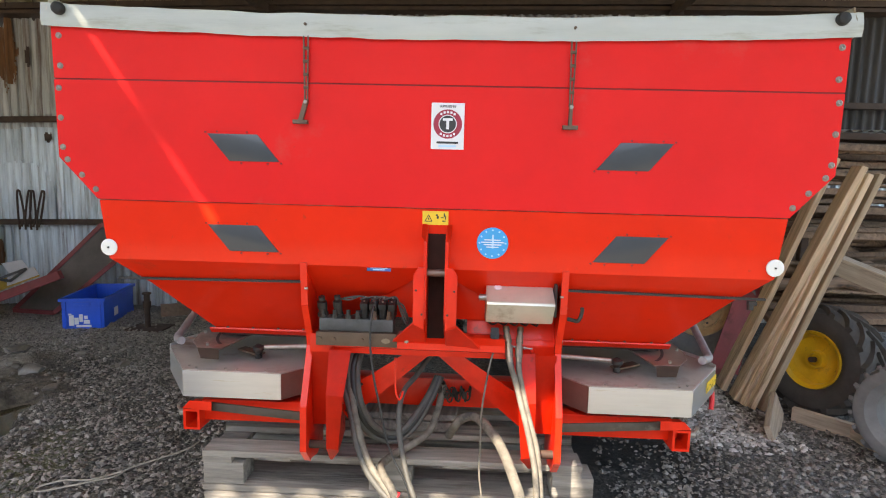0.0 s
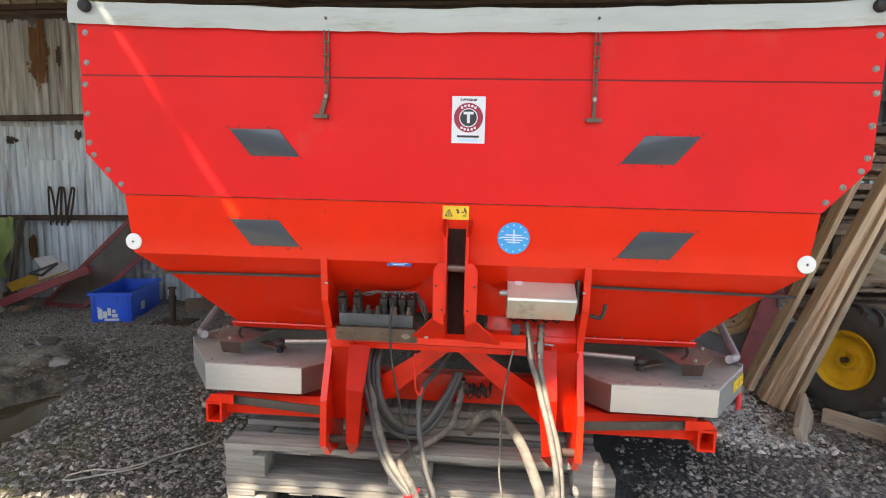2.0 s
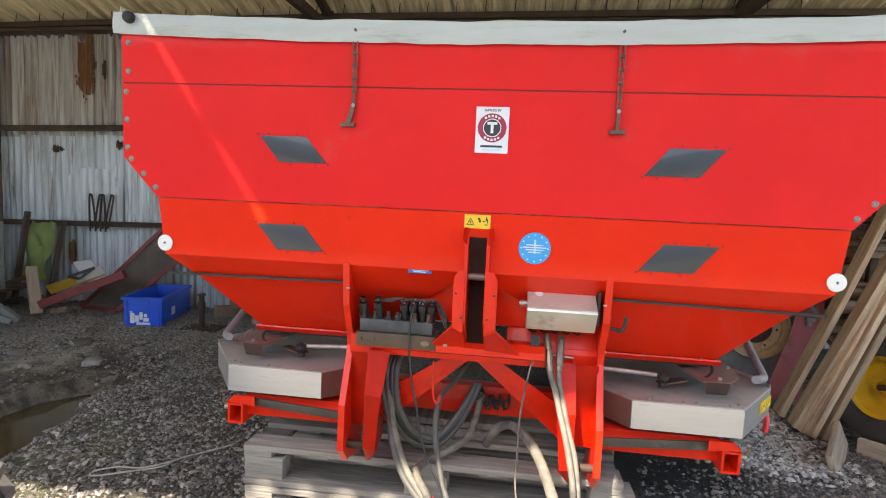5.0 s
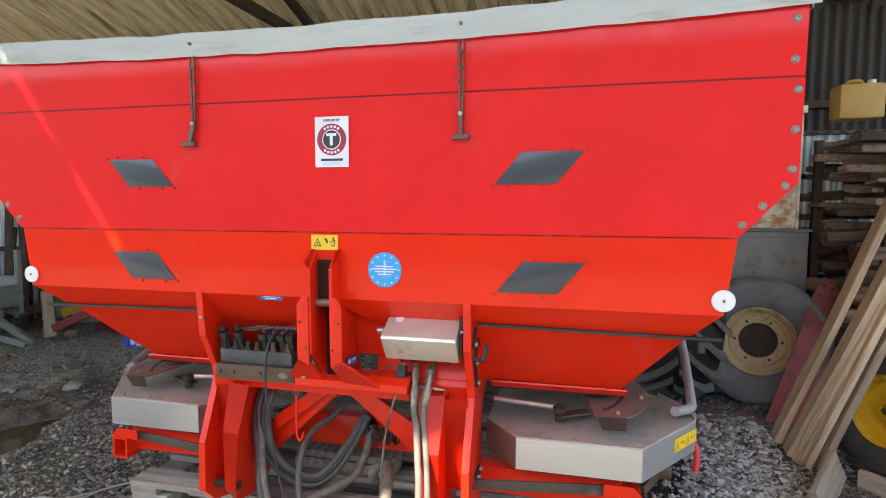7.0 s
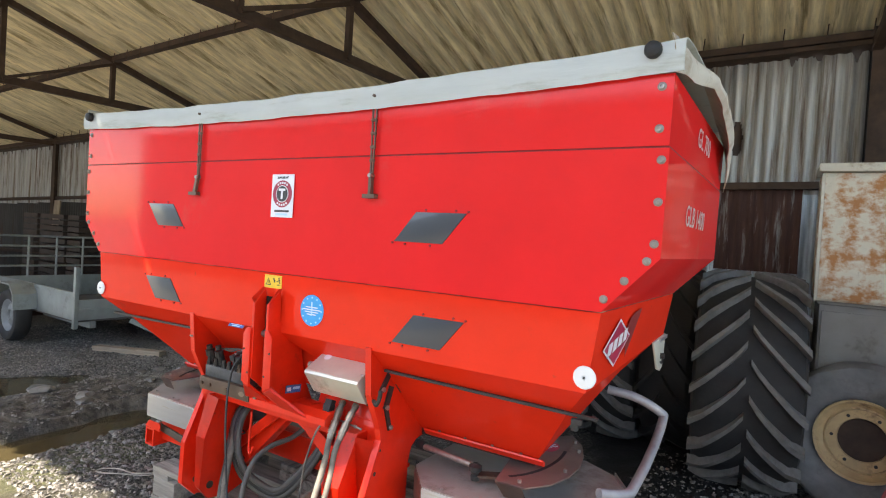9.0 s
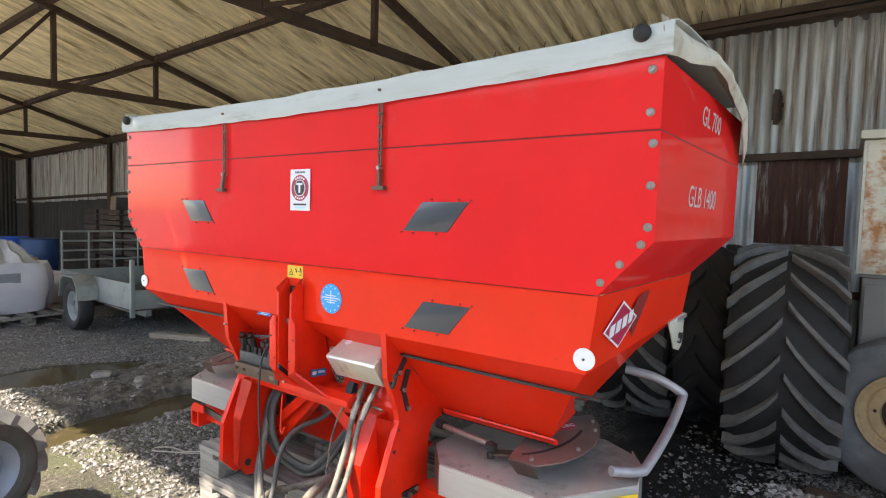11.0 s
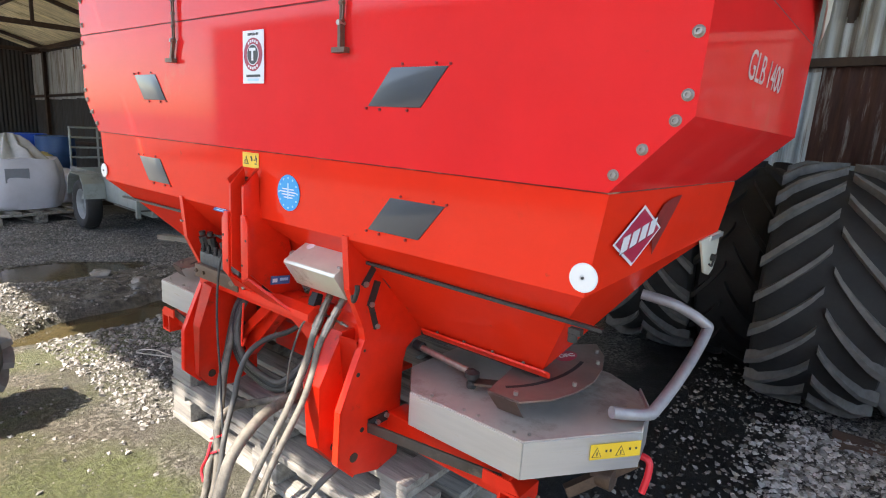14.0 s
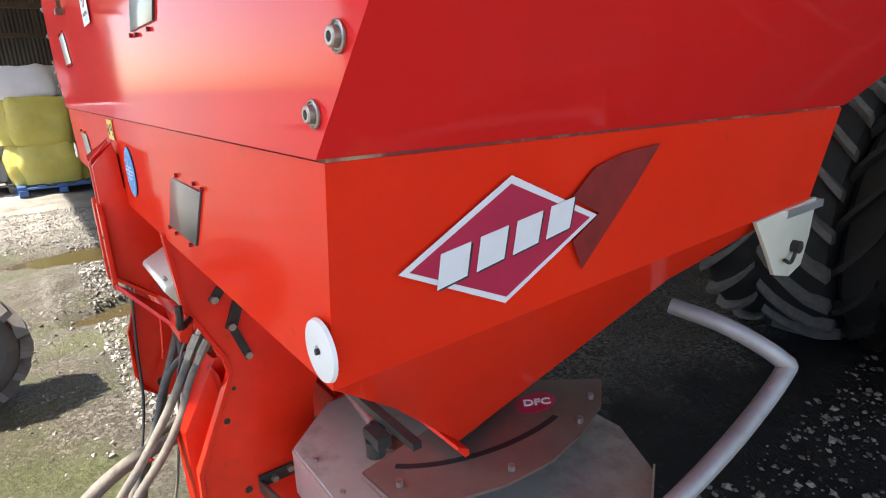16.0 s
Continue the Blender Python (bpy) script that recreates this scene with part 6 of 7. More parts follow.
add_cyl(bm, 0.110, 0.01, pose(0, 0, 0.01), 32)
part("hub_shadow_plate", bm, RUSTY, W)

# cabinets behind the wheel
gc = thing("cabinet", "grey-brown enamelled steel cabinet standing on the ground", "cabinet", pose(1.52, 2.46, 0.0))
part("body", box(0.0, 0.52, 0.0, 0.42, 0.0, 1.04, 0.006), GREY_CAB, gc)
part("door", box(0.012, 0.508, -0.016, -0.002, 0.05, 1.005, 0.004), GREY_CAB, gc)
part("top_lip", box(-0.012, 0.532, -0.022, 0.43, 1.042, 1.058, 0.004), GREY_CAB, gc)
part("handle", box(0.44, 0.455, -0.035, -0.017, 0.55, 0.68, 0.004), DARKMETAL, gc)
rc = thing("metal_box", "flaking cream-painted steel box, badly rusted, on top of the cabinet", "metal box", pose(1.493, 2.40, 1.060))
part("body", box(0.0, 0.46, 0.012, 0.36, 0.0, 0.685, 0.004), RUST_CAB, rc)
part("front_panel", box(0.012, 0.448, -0.006, 0.010, 0.012, 0.668, 0.003), RUST_CAB, rc)
part("lid", box(-0.02, 0.475, -0.03, 0.37, 0.688, 0.732, 0.006), CREAM, rc, "pale dented lid")
for x in (0.004, 0.456):
    part("corner_strip", box(x - 0.007, x + 0.007, -0.008, 0.014, 0.0, 0.68, 0.001), CREAM, rc)

# red steel plate leaning behind the planks
PLATE_RED = mat("faded_dark_red_plate", (0.26, 0.035, 0.037), 0.55, vary=0.2, scale=8, stain=(0.13, 0.03, 0.025), stain_scale=6, stain_amount=0.35)
bm = bmesh.new()
v = [bm.verts.new(p) for p in ((1.700, 1.99, 0.0), (1.900, 1.98, 0.0), (2.060, 2.12, 0.44), (2.122, 2.22, 0.722), (2.051, 2.24, 0.797), (1.984, 2.20, 0.690), (1.879, 2.10, 0.444))]
bm.faces.new(v)
bmesh.ops.triangulate(bm, faces=bm.faces)
thick(bm, 0.006)
steel_plate = solo("steel_plate", bm, PLATE_RED, "faded dark red steel plate with bolt holes leaning beside the timber", "plate")
for x, y, z in ((2.045, 2.219, 0.745), (2.085, 2.215, 0.728), (2.010, 2.190, 0.690)):
    bm = bmesh.new()
    add_cyl(bm, 0.008, 0.006, pose(x, y - 0.004, z, 90), 10)
    part("bolt_hole", bm, DARKMETAL, steel_plate)

# ---------- timber ----------
def plank(name, p, q, w, t, label, material=None, twist=0, group=""):
    """A rough sawn board from p to q."""
    d = (Vector(q) - Vector(p)).length
    bm = box(-w / 2, w / 2, -t / 2, t / 2, -d / 2, d / 2)
    bmesh.ops.subdivide_edges(bm, edges=[e for e in bm.edges if abs((e.verts[0].co - e.verts[1].co).z) > 0.1], cuts=6)
    for vv in bm.verts:
        vv.co.x += 0.006 * noise.noise((vv.co.z * 2.5, p[0] * 9, vv.co.y * 4))
        vv.co.y += 0.008 * noise.noise((vv.co.z * 1.3, p[1] * 9, 1))
    bmesh.ops.bevel(bm, geom=[e for e in bm.edges if e.calc_face_angle(0) > 0.7], offset=0.003, segments=1, affect="EDGES")
    return solo(name, bm, material or WOOD_OLD, label, "plank", group, m=along(p, q) @ pose(0, 0, 0, 0, 0, twist))


LEAN = "planks leaning on the wood rack"
for p, q, w, t, tw, lb in (((1.668, 1.70, 0.02), (2.138, 1.63, 1.40), 0.125, 0.03, 0, "wide olive-brown plank leaning at the back of the others"),
                           ((1.668, 1.53, 0.02), (2.150, 1.42, 1.35), 0.100, 0.035, 6, "wide tan plank leaning against the wood rack"),
                           ((1.668, 1.43, 0.02), (2.165, 1.435, 1.29), 0.035, 0.03, 12, "narrow reddish-brown batten leaning between planks"),
                           ((1.690, 1.395, 0.02), (2.195, 1.42, 1.31), 0.055, 0.03, -4, "narrow grey plank with a split edge leaning on others"),
                           ((1.735, 1.380, 0.02), (2.250, 1.42, 1.31), 0.058, 0.03, -8, "pale narrow plank with a split edge leaning on others")):
    plank("plank", p, q, w, t, lb, WOOD_TAN, tw, LEAN)
plank("board", (-0.290, 0.395, 0.310), (0.075, 0.395, 0.310), 0.10, 0.036, "grey board lying on the pallet under the spreader", WOOD_PAL, 0)
plank("board", (-0.285, 0.395, 0.345), (0.080, 0.392, 0.348), 0.10, 0.024, "grey board lying on the pallet under the spreader", WOOD_PAL, 0)
solo("steel_sheet", box(1.42, 1.74, 1.82, 2.04, 0.006, 0.014, 0.001), mat("brown_rust_sheet", (0.16, 0.10, 0.075), 0.8, vary=0.3, scale=8), "rusty flat steel sheet lying on the gravel", "sheet", m=pose(0, 0, 0, 0, 0, 2))
GP = "boards on the ground"
for p, q, w in (((1.60, 1.02, 0.02), (1.78, 1.30, 0.09), 0.13), ((1.86, 1.30, 0.03), (2.12, 1.02, 0.03), 0.09), ((2.04, 1.10, 0.02), (2.08, 0.70, 0.02), 0.08)):
    plank("board", p, q, w, 0.03, "short grey offcut board lying on the gravel", None, 90 if w < 0.1 else 70, GP)
plank("timber_beam", (2.16, 1.72, 0.84), (2.62, 1.30, 0.62), 0.15, 0.10, "thick grey timber beam jutting from the wood stack")

rack = thing("wood_rack", "rusty steel stillage frame holding old timber", "rack")
for x, y in ((2.097, 2.536), (2.24, 2.0), (3.55, 2.536), (3.55, 2.0), (2.097, 3.1), (3.55, 3.1)):
    part("post", box(x - 0.022, x + 0.022, y - 0.022, y + 0.022, 0.0, 1.60, 0.002), RUSTY, rack)
for z in (0.35, 1.56):
    for y in (2.0, 2.536):
        part("rail", box(2.08, 3.55, y - 0.02, y + 0.02, z - 0.02, z + 0.02, 0.002), RUSTY, rack)
rnd = random.Random(11)
for i in range(86):
    z = 0.36 + 1.24 * (i / 86) + rnd.uniform(-0.01, 0.01)
    y = rnd.uniform(1.98, 2.85)
    L = rnd.uniform(0.8, 1.5)
    x = rnd.uniform(2.06, 2.3)
    w, t = rnd.uniform(0.07, 0.17), rnd.uniform(0.018, 0.05)
    a = rnd.uniform(-0.13, 0.13)
    b = rnd.uniform(-0.10, 0.10)
    plank("board", (x, y, z), (x + L, y + a * L, z + b * L * 0.6), w, t, "old rough board stacked in the rack", WOOD_X, rnd.uniform(-8, 8), "boards in the rack")
for i in range(10):
    x, y = rnd.uniform(2.0, 2.2), 1.95 + 0.09 * i
    bm = bmesh.new()
    add_tube(bm, [(x + 0.15 * k, y + 0.01 * k * rnd.uniform(-1, 1), 0.62 + 0.1 * (i % 5) + 0.012 * k * rnd.uniform(-1, 1)) for k in range(8)], rnd.uniform(0.03, 0.05), 9)
    solo("log", bm, WOOD_X, "round barked pole stacked in the rack", "log", "poles in the rack")
me = sheet_mesh("loose_sheet", 2.05, 3.3, 0.0, 0.55, 0.0762, 0.0095, 77)
me.materials.append(GALV)
tagged(part("roof_sheet", me, None, None, "loose corrugated sheet lying on the stacked timber", m=pose(0, 2.65, 1.665, -84, 0, 0)), "", "sheet")

can = thing("jerrycan", "amber plastic jerrycan standing on the stacked timber", "jerrycan", pose(2.150, 2.42, 1.712))
part("body", box(0, 0.235, 0, 0.16, 0, 0.205, 0.018), CANM, can)
bm = bmesh.new()
add_tube(bm, spline([(0.05, 0.08, 0.198), (0.07, 0.08, 0.225), (0.13, 0.08, 0.228), (0.15, 0.08, 0.198)], 6), 0.011, 8)
part("handle", bm, CANM, can)
bm = bmesh.new()
add_cyl(bm, 0.022, 0.03, pose(0.19, 0.08, 0.218), 14)
part("cap", bm, WHITE, can, "white screw cap")

# yellow-rimmed wheel
yw = thing("wheel", "black lugged tyre on a yellow rim, lying against the timber", "wheel", pose(2.050, 1.415, 0.302, 84, 0, -65))
lugged_tyre(yw, 0.30, 0.20, 0.152, 16, 0.020, 0.024, 0.5, mat("dusty_grey_tyre", (0.060, 0.054, 0.047), 0.8, vary=0.35, scale=9, bump=0.15, bump_scale=50))
rim(yw, [(0.93 * a, b) for a, b in ((0, 0.03), (0.035, 0.03), (0.036, 0.055), (0.05, 0.058), (0.055, 0.02), (0.10, 0.015), (0.135, 0.03), (0.145, 0.075), (0.166, 0.09), (0.17, 0.078), (0.15, 0.06), (0.14, 0.0), (0, 0.0))], RIM_YEL, "yellow painted dished rim")
bm = bmesh.new()
add_cyl(bm, 0.016, 0.03, pose(0, 0, 0.065), 8)
part("hub_nut", bm, RUSTY, yw)
gt = thing("tyre", "grey ribbed tyre lying on its edge", "tyre", pose(2.10, 0.82, 0.235, 88, 0, -62))
lugged_tyre(gt, 0.24, 0.17, 0.14, 20, 0.012, 0.016, 0.25, TYRE_GREY)

# ---------- left of the spreader ----------
def crate(m):
    c = thing("crate", "blue plastic stacking crate with torn white labels on the gravel", "crate", m)
    w, d, h, t = 0.305, 0.64, 0.25, 0.006
    for x0, x1, y0, y1 in ((0, w, 0, t), (0, w, d - t, d), (0, t, t, d - t), (w - t, w, t, d - t)):
        part("side", box(x0, x1, y0, y1, 0.0, h, 0.002), CRATEB, c)
    part("bottom", box(t, w - t, t, d - t, 0, 0.01), CRATEB, c)
    bm = bmesh.new()
    for x0, x1, y0, y1 in ((-0.016, w + 0.016, -0.016, 0.0), (-0.016, w + 0.016, d, d + 0.016), (-0.016, 0, 0, d), (w, w + 0.016, 0, d)):
        add_box(bm, x0, x1, y0, y1, h - 0.022, h)
    part("lip", bm, CRATEB, c)
    for x in (0.02, 0.27):
        part("rib", box(x, x + 0.012, -0.008, 0.0, 0.0, h - 0.022), CRATEB, c)
    part("handle", box(0.09, 0.21, -0.012, -0.002, h - 0.055, h - 0.028, 0.003), CRATEB, c)
    for x0, x1, z0, z1 in ((0.05, 0.085, 0.03, 0.115), (0.088, 0.12, 0.04, 0.095), (0.124, 0.15, 0.06, 0.122), (0.10, 0.21, 0.018, 0.036), (0.155, 0.20, 0.045, 0.075), (0.16, 0.185, 0.082, 0.11), (0.045, 0.07, 0.12, 0.128)):
        part("label", box(x0, x1, -0.0015, -0.0005, z0, z1), PAPER, c, "torn white paper label")
    part("label", box(w + 0.0005, w + 0.0015, 0.20, 0.28, 0.06, 0.13), PAPER, c, "torn white paper label")
    return c


crate(pose(-3.08, 2.53, zg(-2.9, 2.5) + 0.012, 0, 0, 13))
pn = thing("framed_panel", "dark brown panel in a red steel frame leaning on scrap", "panel")
A, B, C, E2 = Vector((-3.92, 3.06, -0.02)), Vector((-3.52, 3.02, -0.02)), Vector((-2.72, 3.16, 0.70)), Vector((-3.17, 3.20, 0.76))
bm = bmesh.new()
bm.faces.new([bm.verts.new(p) for p in (A, B, C, E2)])
thick(bm, 0.012)
part("sheet", bm, mat("brown_board", (0.22, 0.185, 0.16), 0.7, vary=0.2, scale=6), pn)
for p, q in ((A, B), (B, C), (C, E2), (E2, A)):
    bm = bmesh.new()
    bar(bm, p, q, 0.035, 0.035)
    part("frame_bar", bm, mat("dull_red_frame", (0.20, 0.035, 0.035), 0.5, vary=0.2) if p is A and q is B else bpy.data.materials["dull_red_frame"], pn)
st2 = thing("jack_stand", "rusty pole stand on a flat foot plate", "stand", pose(-2.47, 2.67, -0.03))
part("foot_plate", box(-0.14, 0.16, -0.12, 0.12, 0, 0.012, 0.002), RUSTY, st2)
bm = bmesh.new()
add_cyl(bm, 0.022, 0.28, pose(0, 0, 0.15), 12)
add_cyl(bm, 0.03, 0.05, pose(0, 0, 0.20), 12)
add_cyl(bm, 0.034, 0.012, pose(0, 0, 0.29), 12)
part("pole", bm, RUSTY, st2)
rnd = random.Random(5)
for i in range(9):
    x, y = rnd.uniform(-2.3, -1.6), rnd.uniform(2.4, 3.1)
    plank("board", (x, y, 0.03 + 0.03 * i), (x + rnd.uniform(0.3, 0.7), y + rnd.uniform(-0.3, 0.3), 0.05 + 0.025 * i), 0.02, 0.1, "dark scrap board in the heap behind the hopper", WOOD_X, 0, "scrap boards")
# scrap heap in the corner: red beam, cracked sign, white sheet, props
plank("beam", (-4.07, 2.72, 0.04), (-3.26, 2.78, 0.37), 0.05, 0.07, "faded red painted beam lying slanted on scrap", bpy.data.materials["dull_red_frame"])
plank("board", (-4.18, 2.78, 0.38), (-4.04, 2.68, -0.02), 0.09, 0.03, "split brown board propped in the scrap heap", WOOD_OLD)
sg = thing("warning_sign", "dirty yellow and white warning sign lying on scrap", "sign")
bm = bmesh.new()
bm.faces.new([bm.verts.new(p) for p in ((-4.10, 2.84, 0.20), (-3.95, 2.74, 0.15), (-3.44, 2.78, 0.35), (-3.58, 2.90, 0.40))])
thick(bm, 0.006)
part("board", bm, mat("dirty_yellow_board", (0.50, 0.31, 0.04), 0.6, vary=0.25, scale=8), sg)
bm = bmesh.new()
bm.faces.new([bm.verts.new(p) for p in ((-3.80, 2.865, 0.312), (-3.72, 2.765, 0.258), (-3.45, 2.785, 0.360), (-3.585, 2.893, 0.410))])
thick(bm, 0.002)
part("white_field", bm, PAPER, sg)
bm = bmesh.new()
for p, q in (((-3.86, 2.84, 0.30), (-3.62, 2.86, 0.395)), ((-3.62, 2.86, 0.395), (-3.70, 2.78, 0.30)), ((-3.70, 2.78, 0.30), (-3.86, 2.84, 0.30))):
    bar(bm, p, q, 0.012, 0.02)
part("triangle", bm, PRINT, sg)
bm = bmesh.new()
bm.faces.new([bm.verts.new(p) for p in ((-3.90, 2.93, 0.42), (-3.73, 2.95, 0.455), (-3.62, 2.90, 0.375), (-3.79, 2.88, 0.345))])
thick(bm, 0.005)
solo("sheet_offcut", bm, PAPER, "bent white plastic sheet offcut on the scrap heap", "sheet")
rnd = random.Random(8)
for i in range(14):
    x, y = rnd.uniform(-4.9, -4.0), rnd.uniform(2.7, 3.15)
    z = zg(x, y) + 0.02 + 0.02 * i
    plank("board", (x, y, z), (x + rnd.uniform(-0.4, 0.5), y + rnd.uniform(-0.2, 0.15), z + rnd.uniform(-0.05, 0.14)), 0.05, 0.02, "dark broken board in the corner scrap heap", WOOD_X if i % 3 else RUSTY, rnd.uniform(0, 90), "scrap boards")


def sack(name, material, label, m, w, d, h, lump=0.03, seed=0, cat="bag"):
    bm = bmesh.new()
    bmesh.ops.create_cube(bm, size=1.0)
    bmesh.ops.subdivide_edges(bm, edges=bm.edges[:], cuts=9, use_grid_fill=True)
    for vv in bm.verts:
        p = vv.co.copy()
        k = (1 - 0.28 * (abs(p.x) * 2) ** 4 * (abs(p.y) * 2) ** 4)
        bulge = 1 + 0.12 * math.cos(p.z * math.pi)
        vv.co = Vector((p.x * w * k * bulge, p.y * d * k * bulge, (p.z + 0.5) * h))
        nn = noise.noise_vector(vv.co * 5 + Vector((seed, 0, 0)))
        vv.co += nn * lump * (0.3 if vv.co.z < 0.03 else 1)
        if vv.co.z < 0:
            vv.co.z = 0
    return solo(name, bm, material, label, cat, m=m, smooth=1.2)


def torn_sheet():
    """A crumpled sheet hung against the wall, with a folded lower edge."""
    bm = bmesh.new()
    rows = []
    for i in range(13):
        u = i / 12
        row = []
        for k in range(13):
            v = k / 12
            x = -4.66 + 0.30 * u - 0.10 * v * (1 - u)
            z = 0.74 - 0.56 * v + 0.05 * noise.noise((u * 4, 0, 3))
            y = 3.30 - 0.16 * v * u + 0.05 * noise.noise((u * 3.1, v * 3.3, 1)) - 0.05 * abs(math.sin(5 * (u - v)))
            row.append(bm.verts.new((x, y, z)))
        rows.append(row)
    for a, b in zip(rows, rows[1:]):
        for k in range(12):
            bm.faces.new((a[k], b[k], b[k + 1], a[k + 1]))
    thick(bm, 0.003)
    return bm


solo("torn_sheet", torn_sheet(), mat("pale_green_sheeting", (0.36, 0.46, 0.16), 0.6, vary=0.2, scale=5, stain=(0.58, 0.58, 0.5), stain_scale=4, stain_amount=0.3), "crumpled pale green sheeting hung against the wall", "sheeting", smooth=0.7)
DARK_POST = mat("dark_brown_post", (0.075, 0.052, 0.04), 0.85, vary=0.35, scale=9, bump=0.3, bump_scale=30, stretch=(4, 4, 0.4))
for p, q, w in (((-4.72, 3.12, -0.07), (-4.67, 3.27, 0.84), 0.05), ((-4.72, 3.0, -0.07), (-4.98, 3.26, 1.30), 0.055), ((-4.38, 3.15, -0.07), (-4.30, 3.3, 0.76), 0.045), ((-5.0, 3.05, -0.08), (-5.16, 3.28, 1.5), 0.07), ((-4.86, 2.9, -0.08), (-5.1, 3.25, 0.95), 0.05)):
    plank("post", p, q, w, 0.04, "dark weathered post leaning on the wall", DARK_POST, 0, "posts by the wall")
# iron hooks and chain hung on the wall rail
hk = thing("hung_hooks", "rusty iron hoops hooked over the wall rail", "hook", pose(-4.03, WALL_Y - 0.075, 0.735))
for i, lean in enumerate((-0.03, 0.02, -0.01, 0.035)):
    bm = bmesh.new()
    x = 0.055 * i
    add_tube(bm, spline([(x - 0.02, -0.012, -0.06), (x - 0.02 + lean * 0.3, -0.012, 0.08), (x + lean, -0.006, 0.28), (x + 0.012 + lean, 0.0, 0.30), (x + 0.025 + lean, -0.002, 0.27), (x + 0.03, -0.014, 0.07), (x + 0.005, -0.02, -0.03)], 6), 0.009, 7)
    part("hoop", bm, RUSTY, hk)


# trailer
tr = thing("box_trailer", "small galvanised box trailer with a railed front and dropped tailgate post", "trailer", pose(-4.47, 1.54, 0, 0, 0, -2) @ pose(0, 0, zg(-5.3, 1.4)))
for y0 in (0.0, 1.17):
    part("side_panel", box(-1.95, 0.0, y0, y0 + 0.025, 0.34, 0.60, 0.004), TRAILER, tr)
    part("side_rib", box(-1.95, 0.0, y0 - 0.008, y0 + 0.032, 0.585, 0.612, 0.004), TRAILER, tr)
part("front_panel", box(-1.975, -1.95, 0.0, 1.195, 0.34, 0.60, 0.004), TRAILER, tr)
part("tailgate", box(0.0, 0.025, 0.03, 1.165, 0.34, 0.54, 0.004), TRAILER, tr)
part("tailgate_rib", box(0.025, 0.04, 0.03, 1.165, 0.43, 0.455, 0.003), TRAILER, tr)
part("floor", box(-1.95, 0.0, 0.02, 1.175, 0.32, 0.34), mat("trailer_ply_floor", (0.10, 0.09, 0.08), 0.8, vary=0.25), tr)
part("chassis_beam", box(-1.95, 0.0, 0.15, 0.21, 0.25, 0.32, 0.004), TRAILER, tr)
part("chassis_beam", box(-1.95, 0.0, 0.98, 1.04, 0.25, 0.32, 0.004), TRAILER, tr)
for y in (0.0, 1.165):
    part("corner_post", box(-0.01, 0.035, y - 0.01, y + 0.03, 0.26, 0.86, 0.004), TRAILER, tr)
for y in (0.0, 0.3, 0.6, 0.9, 1.17):
    bm = bmesh.new()
    add_cyl(bm, 0.013, 0.5, pose(-1.96, y + 0.012, 0.84), 8)
    part("rail_post", bm, TRAILER, tr)
for z in (0.72, 0.84, 0.96, 1.08):
    bm = bmesh.new()
    rod(bm, (-1.96, 0.0, z), (-1.96, 1.19, z), 0.012, 8)
    part("rail", bm, TRAILER, tr)
fb = prism([(-1.36, 0.36), (-1.30, 0.56), (-1.22, 0.62), (-0.92, 0.62), (-0.82, 0.52), (-0.80, 0.36), (-0.815, 0.36), (-0.835, 0.51), (-0.925, 0.605), (-1.215, 0.605), (-1.285, 0.55), (-1.345, 0.36)], "y", -0.22, -0.005)
part("mudguard", fb, TRAILER, tr)
tw = part("axle", box(-1.10, -1.05, -0.05, 1.25, 0.25, 0.30), RUSTY, tr)
for y, f in ((-0.11, 1), (1.31, -1)):
    bm = bmesh.new()
    add_lathe(bm, tyre_profile(0.275, 0.15, 0.165), pose(-1.075, y, 0.275, 90 * f), 40, closed=True)
    w2 = part("wheel", bm, TYRE, tr)
    bm = bmesh.new()
    add_lathe(bm, [(0, 0.02), (0.05, 0.02), (0.06, 0.04), (0.12, 0.02), (0.15, 0.05), (0.168, 0.058), (0.168, 0.0), (0, 0)], pose(-1.075, y, 0.275, 90 * f), 32)
    part("rim", bm, mat("dusty_trailer_rim", (0.22, 0.23, 0.23), 0.6, 0.3, vary=0.2) if f > 0 else bpy.data.materials["dusty_trailer_rim"], w2)
bm = bmesh.new()
bar(bm, (0.0, 0.55, 0.30), (0.34, 0.95, 0.04), 0.05, 0.05)
part("prop_bar", bm, TRAILER, tr)
bm = bmesh.new()
bar(bm, (0.02, 0.9, 0.30), (0.36, 1.02, 0.03), 0.05, 0.05)
part("prop_bar", bm, TRAILER, tr)
plank("board", (-4.55, 1.80, zg(-4.5, 1.8) + 0.02), (-3.75, 2.02, zg(-3.7, 2) + 0.03), 0.09, 0.05, "pale grey board lying on the gravel by the trailer")


# bulk bags and sacks on pallets
def floor_at(x, y):
    return zg(x, y) + 0.004


pallet("pallet", "grey wooden pallet under a bulk bag", pose(-7.35, 0.55, floor_at(-7, 1), 0, 0, 8), 1.2, 1.0, 0.142, 5, "pallets in the yard")
bagm = sack("bulk_bag", BAG, "white woven bulk bag, part-full, with a clear liner gathered on top", pose(-6.82, 1.10, floor_at(-7, 1) + 0.145, 0, 0, 8), 0.86, 0.86, 0.58, 0.03, 1)
bm = bmesh.new()
bmesh.ops.create_cone(bm, cap_ends=False, segments=28, radius1=0.42, radius2=0.06, depth=0.30)
bmesh.ops.subdivide_edges(bm, edges=bm.edges[:], cuts=3, use_grid_fill=True)
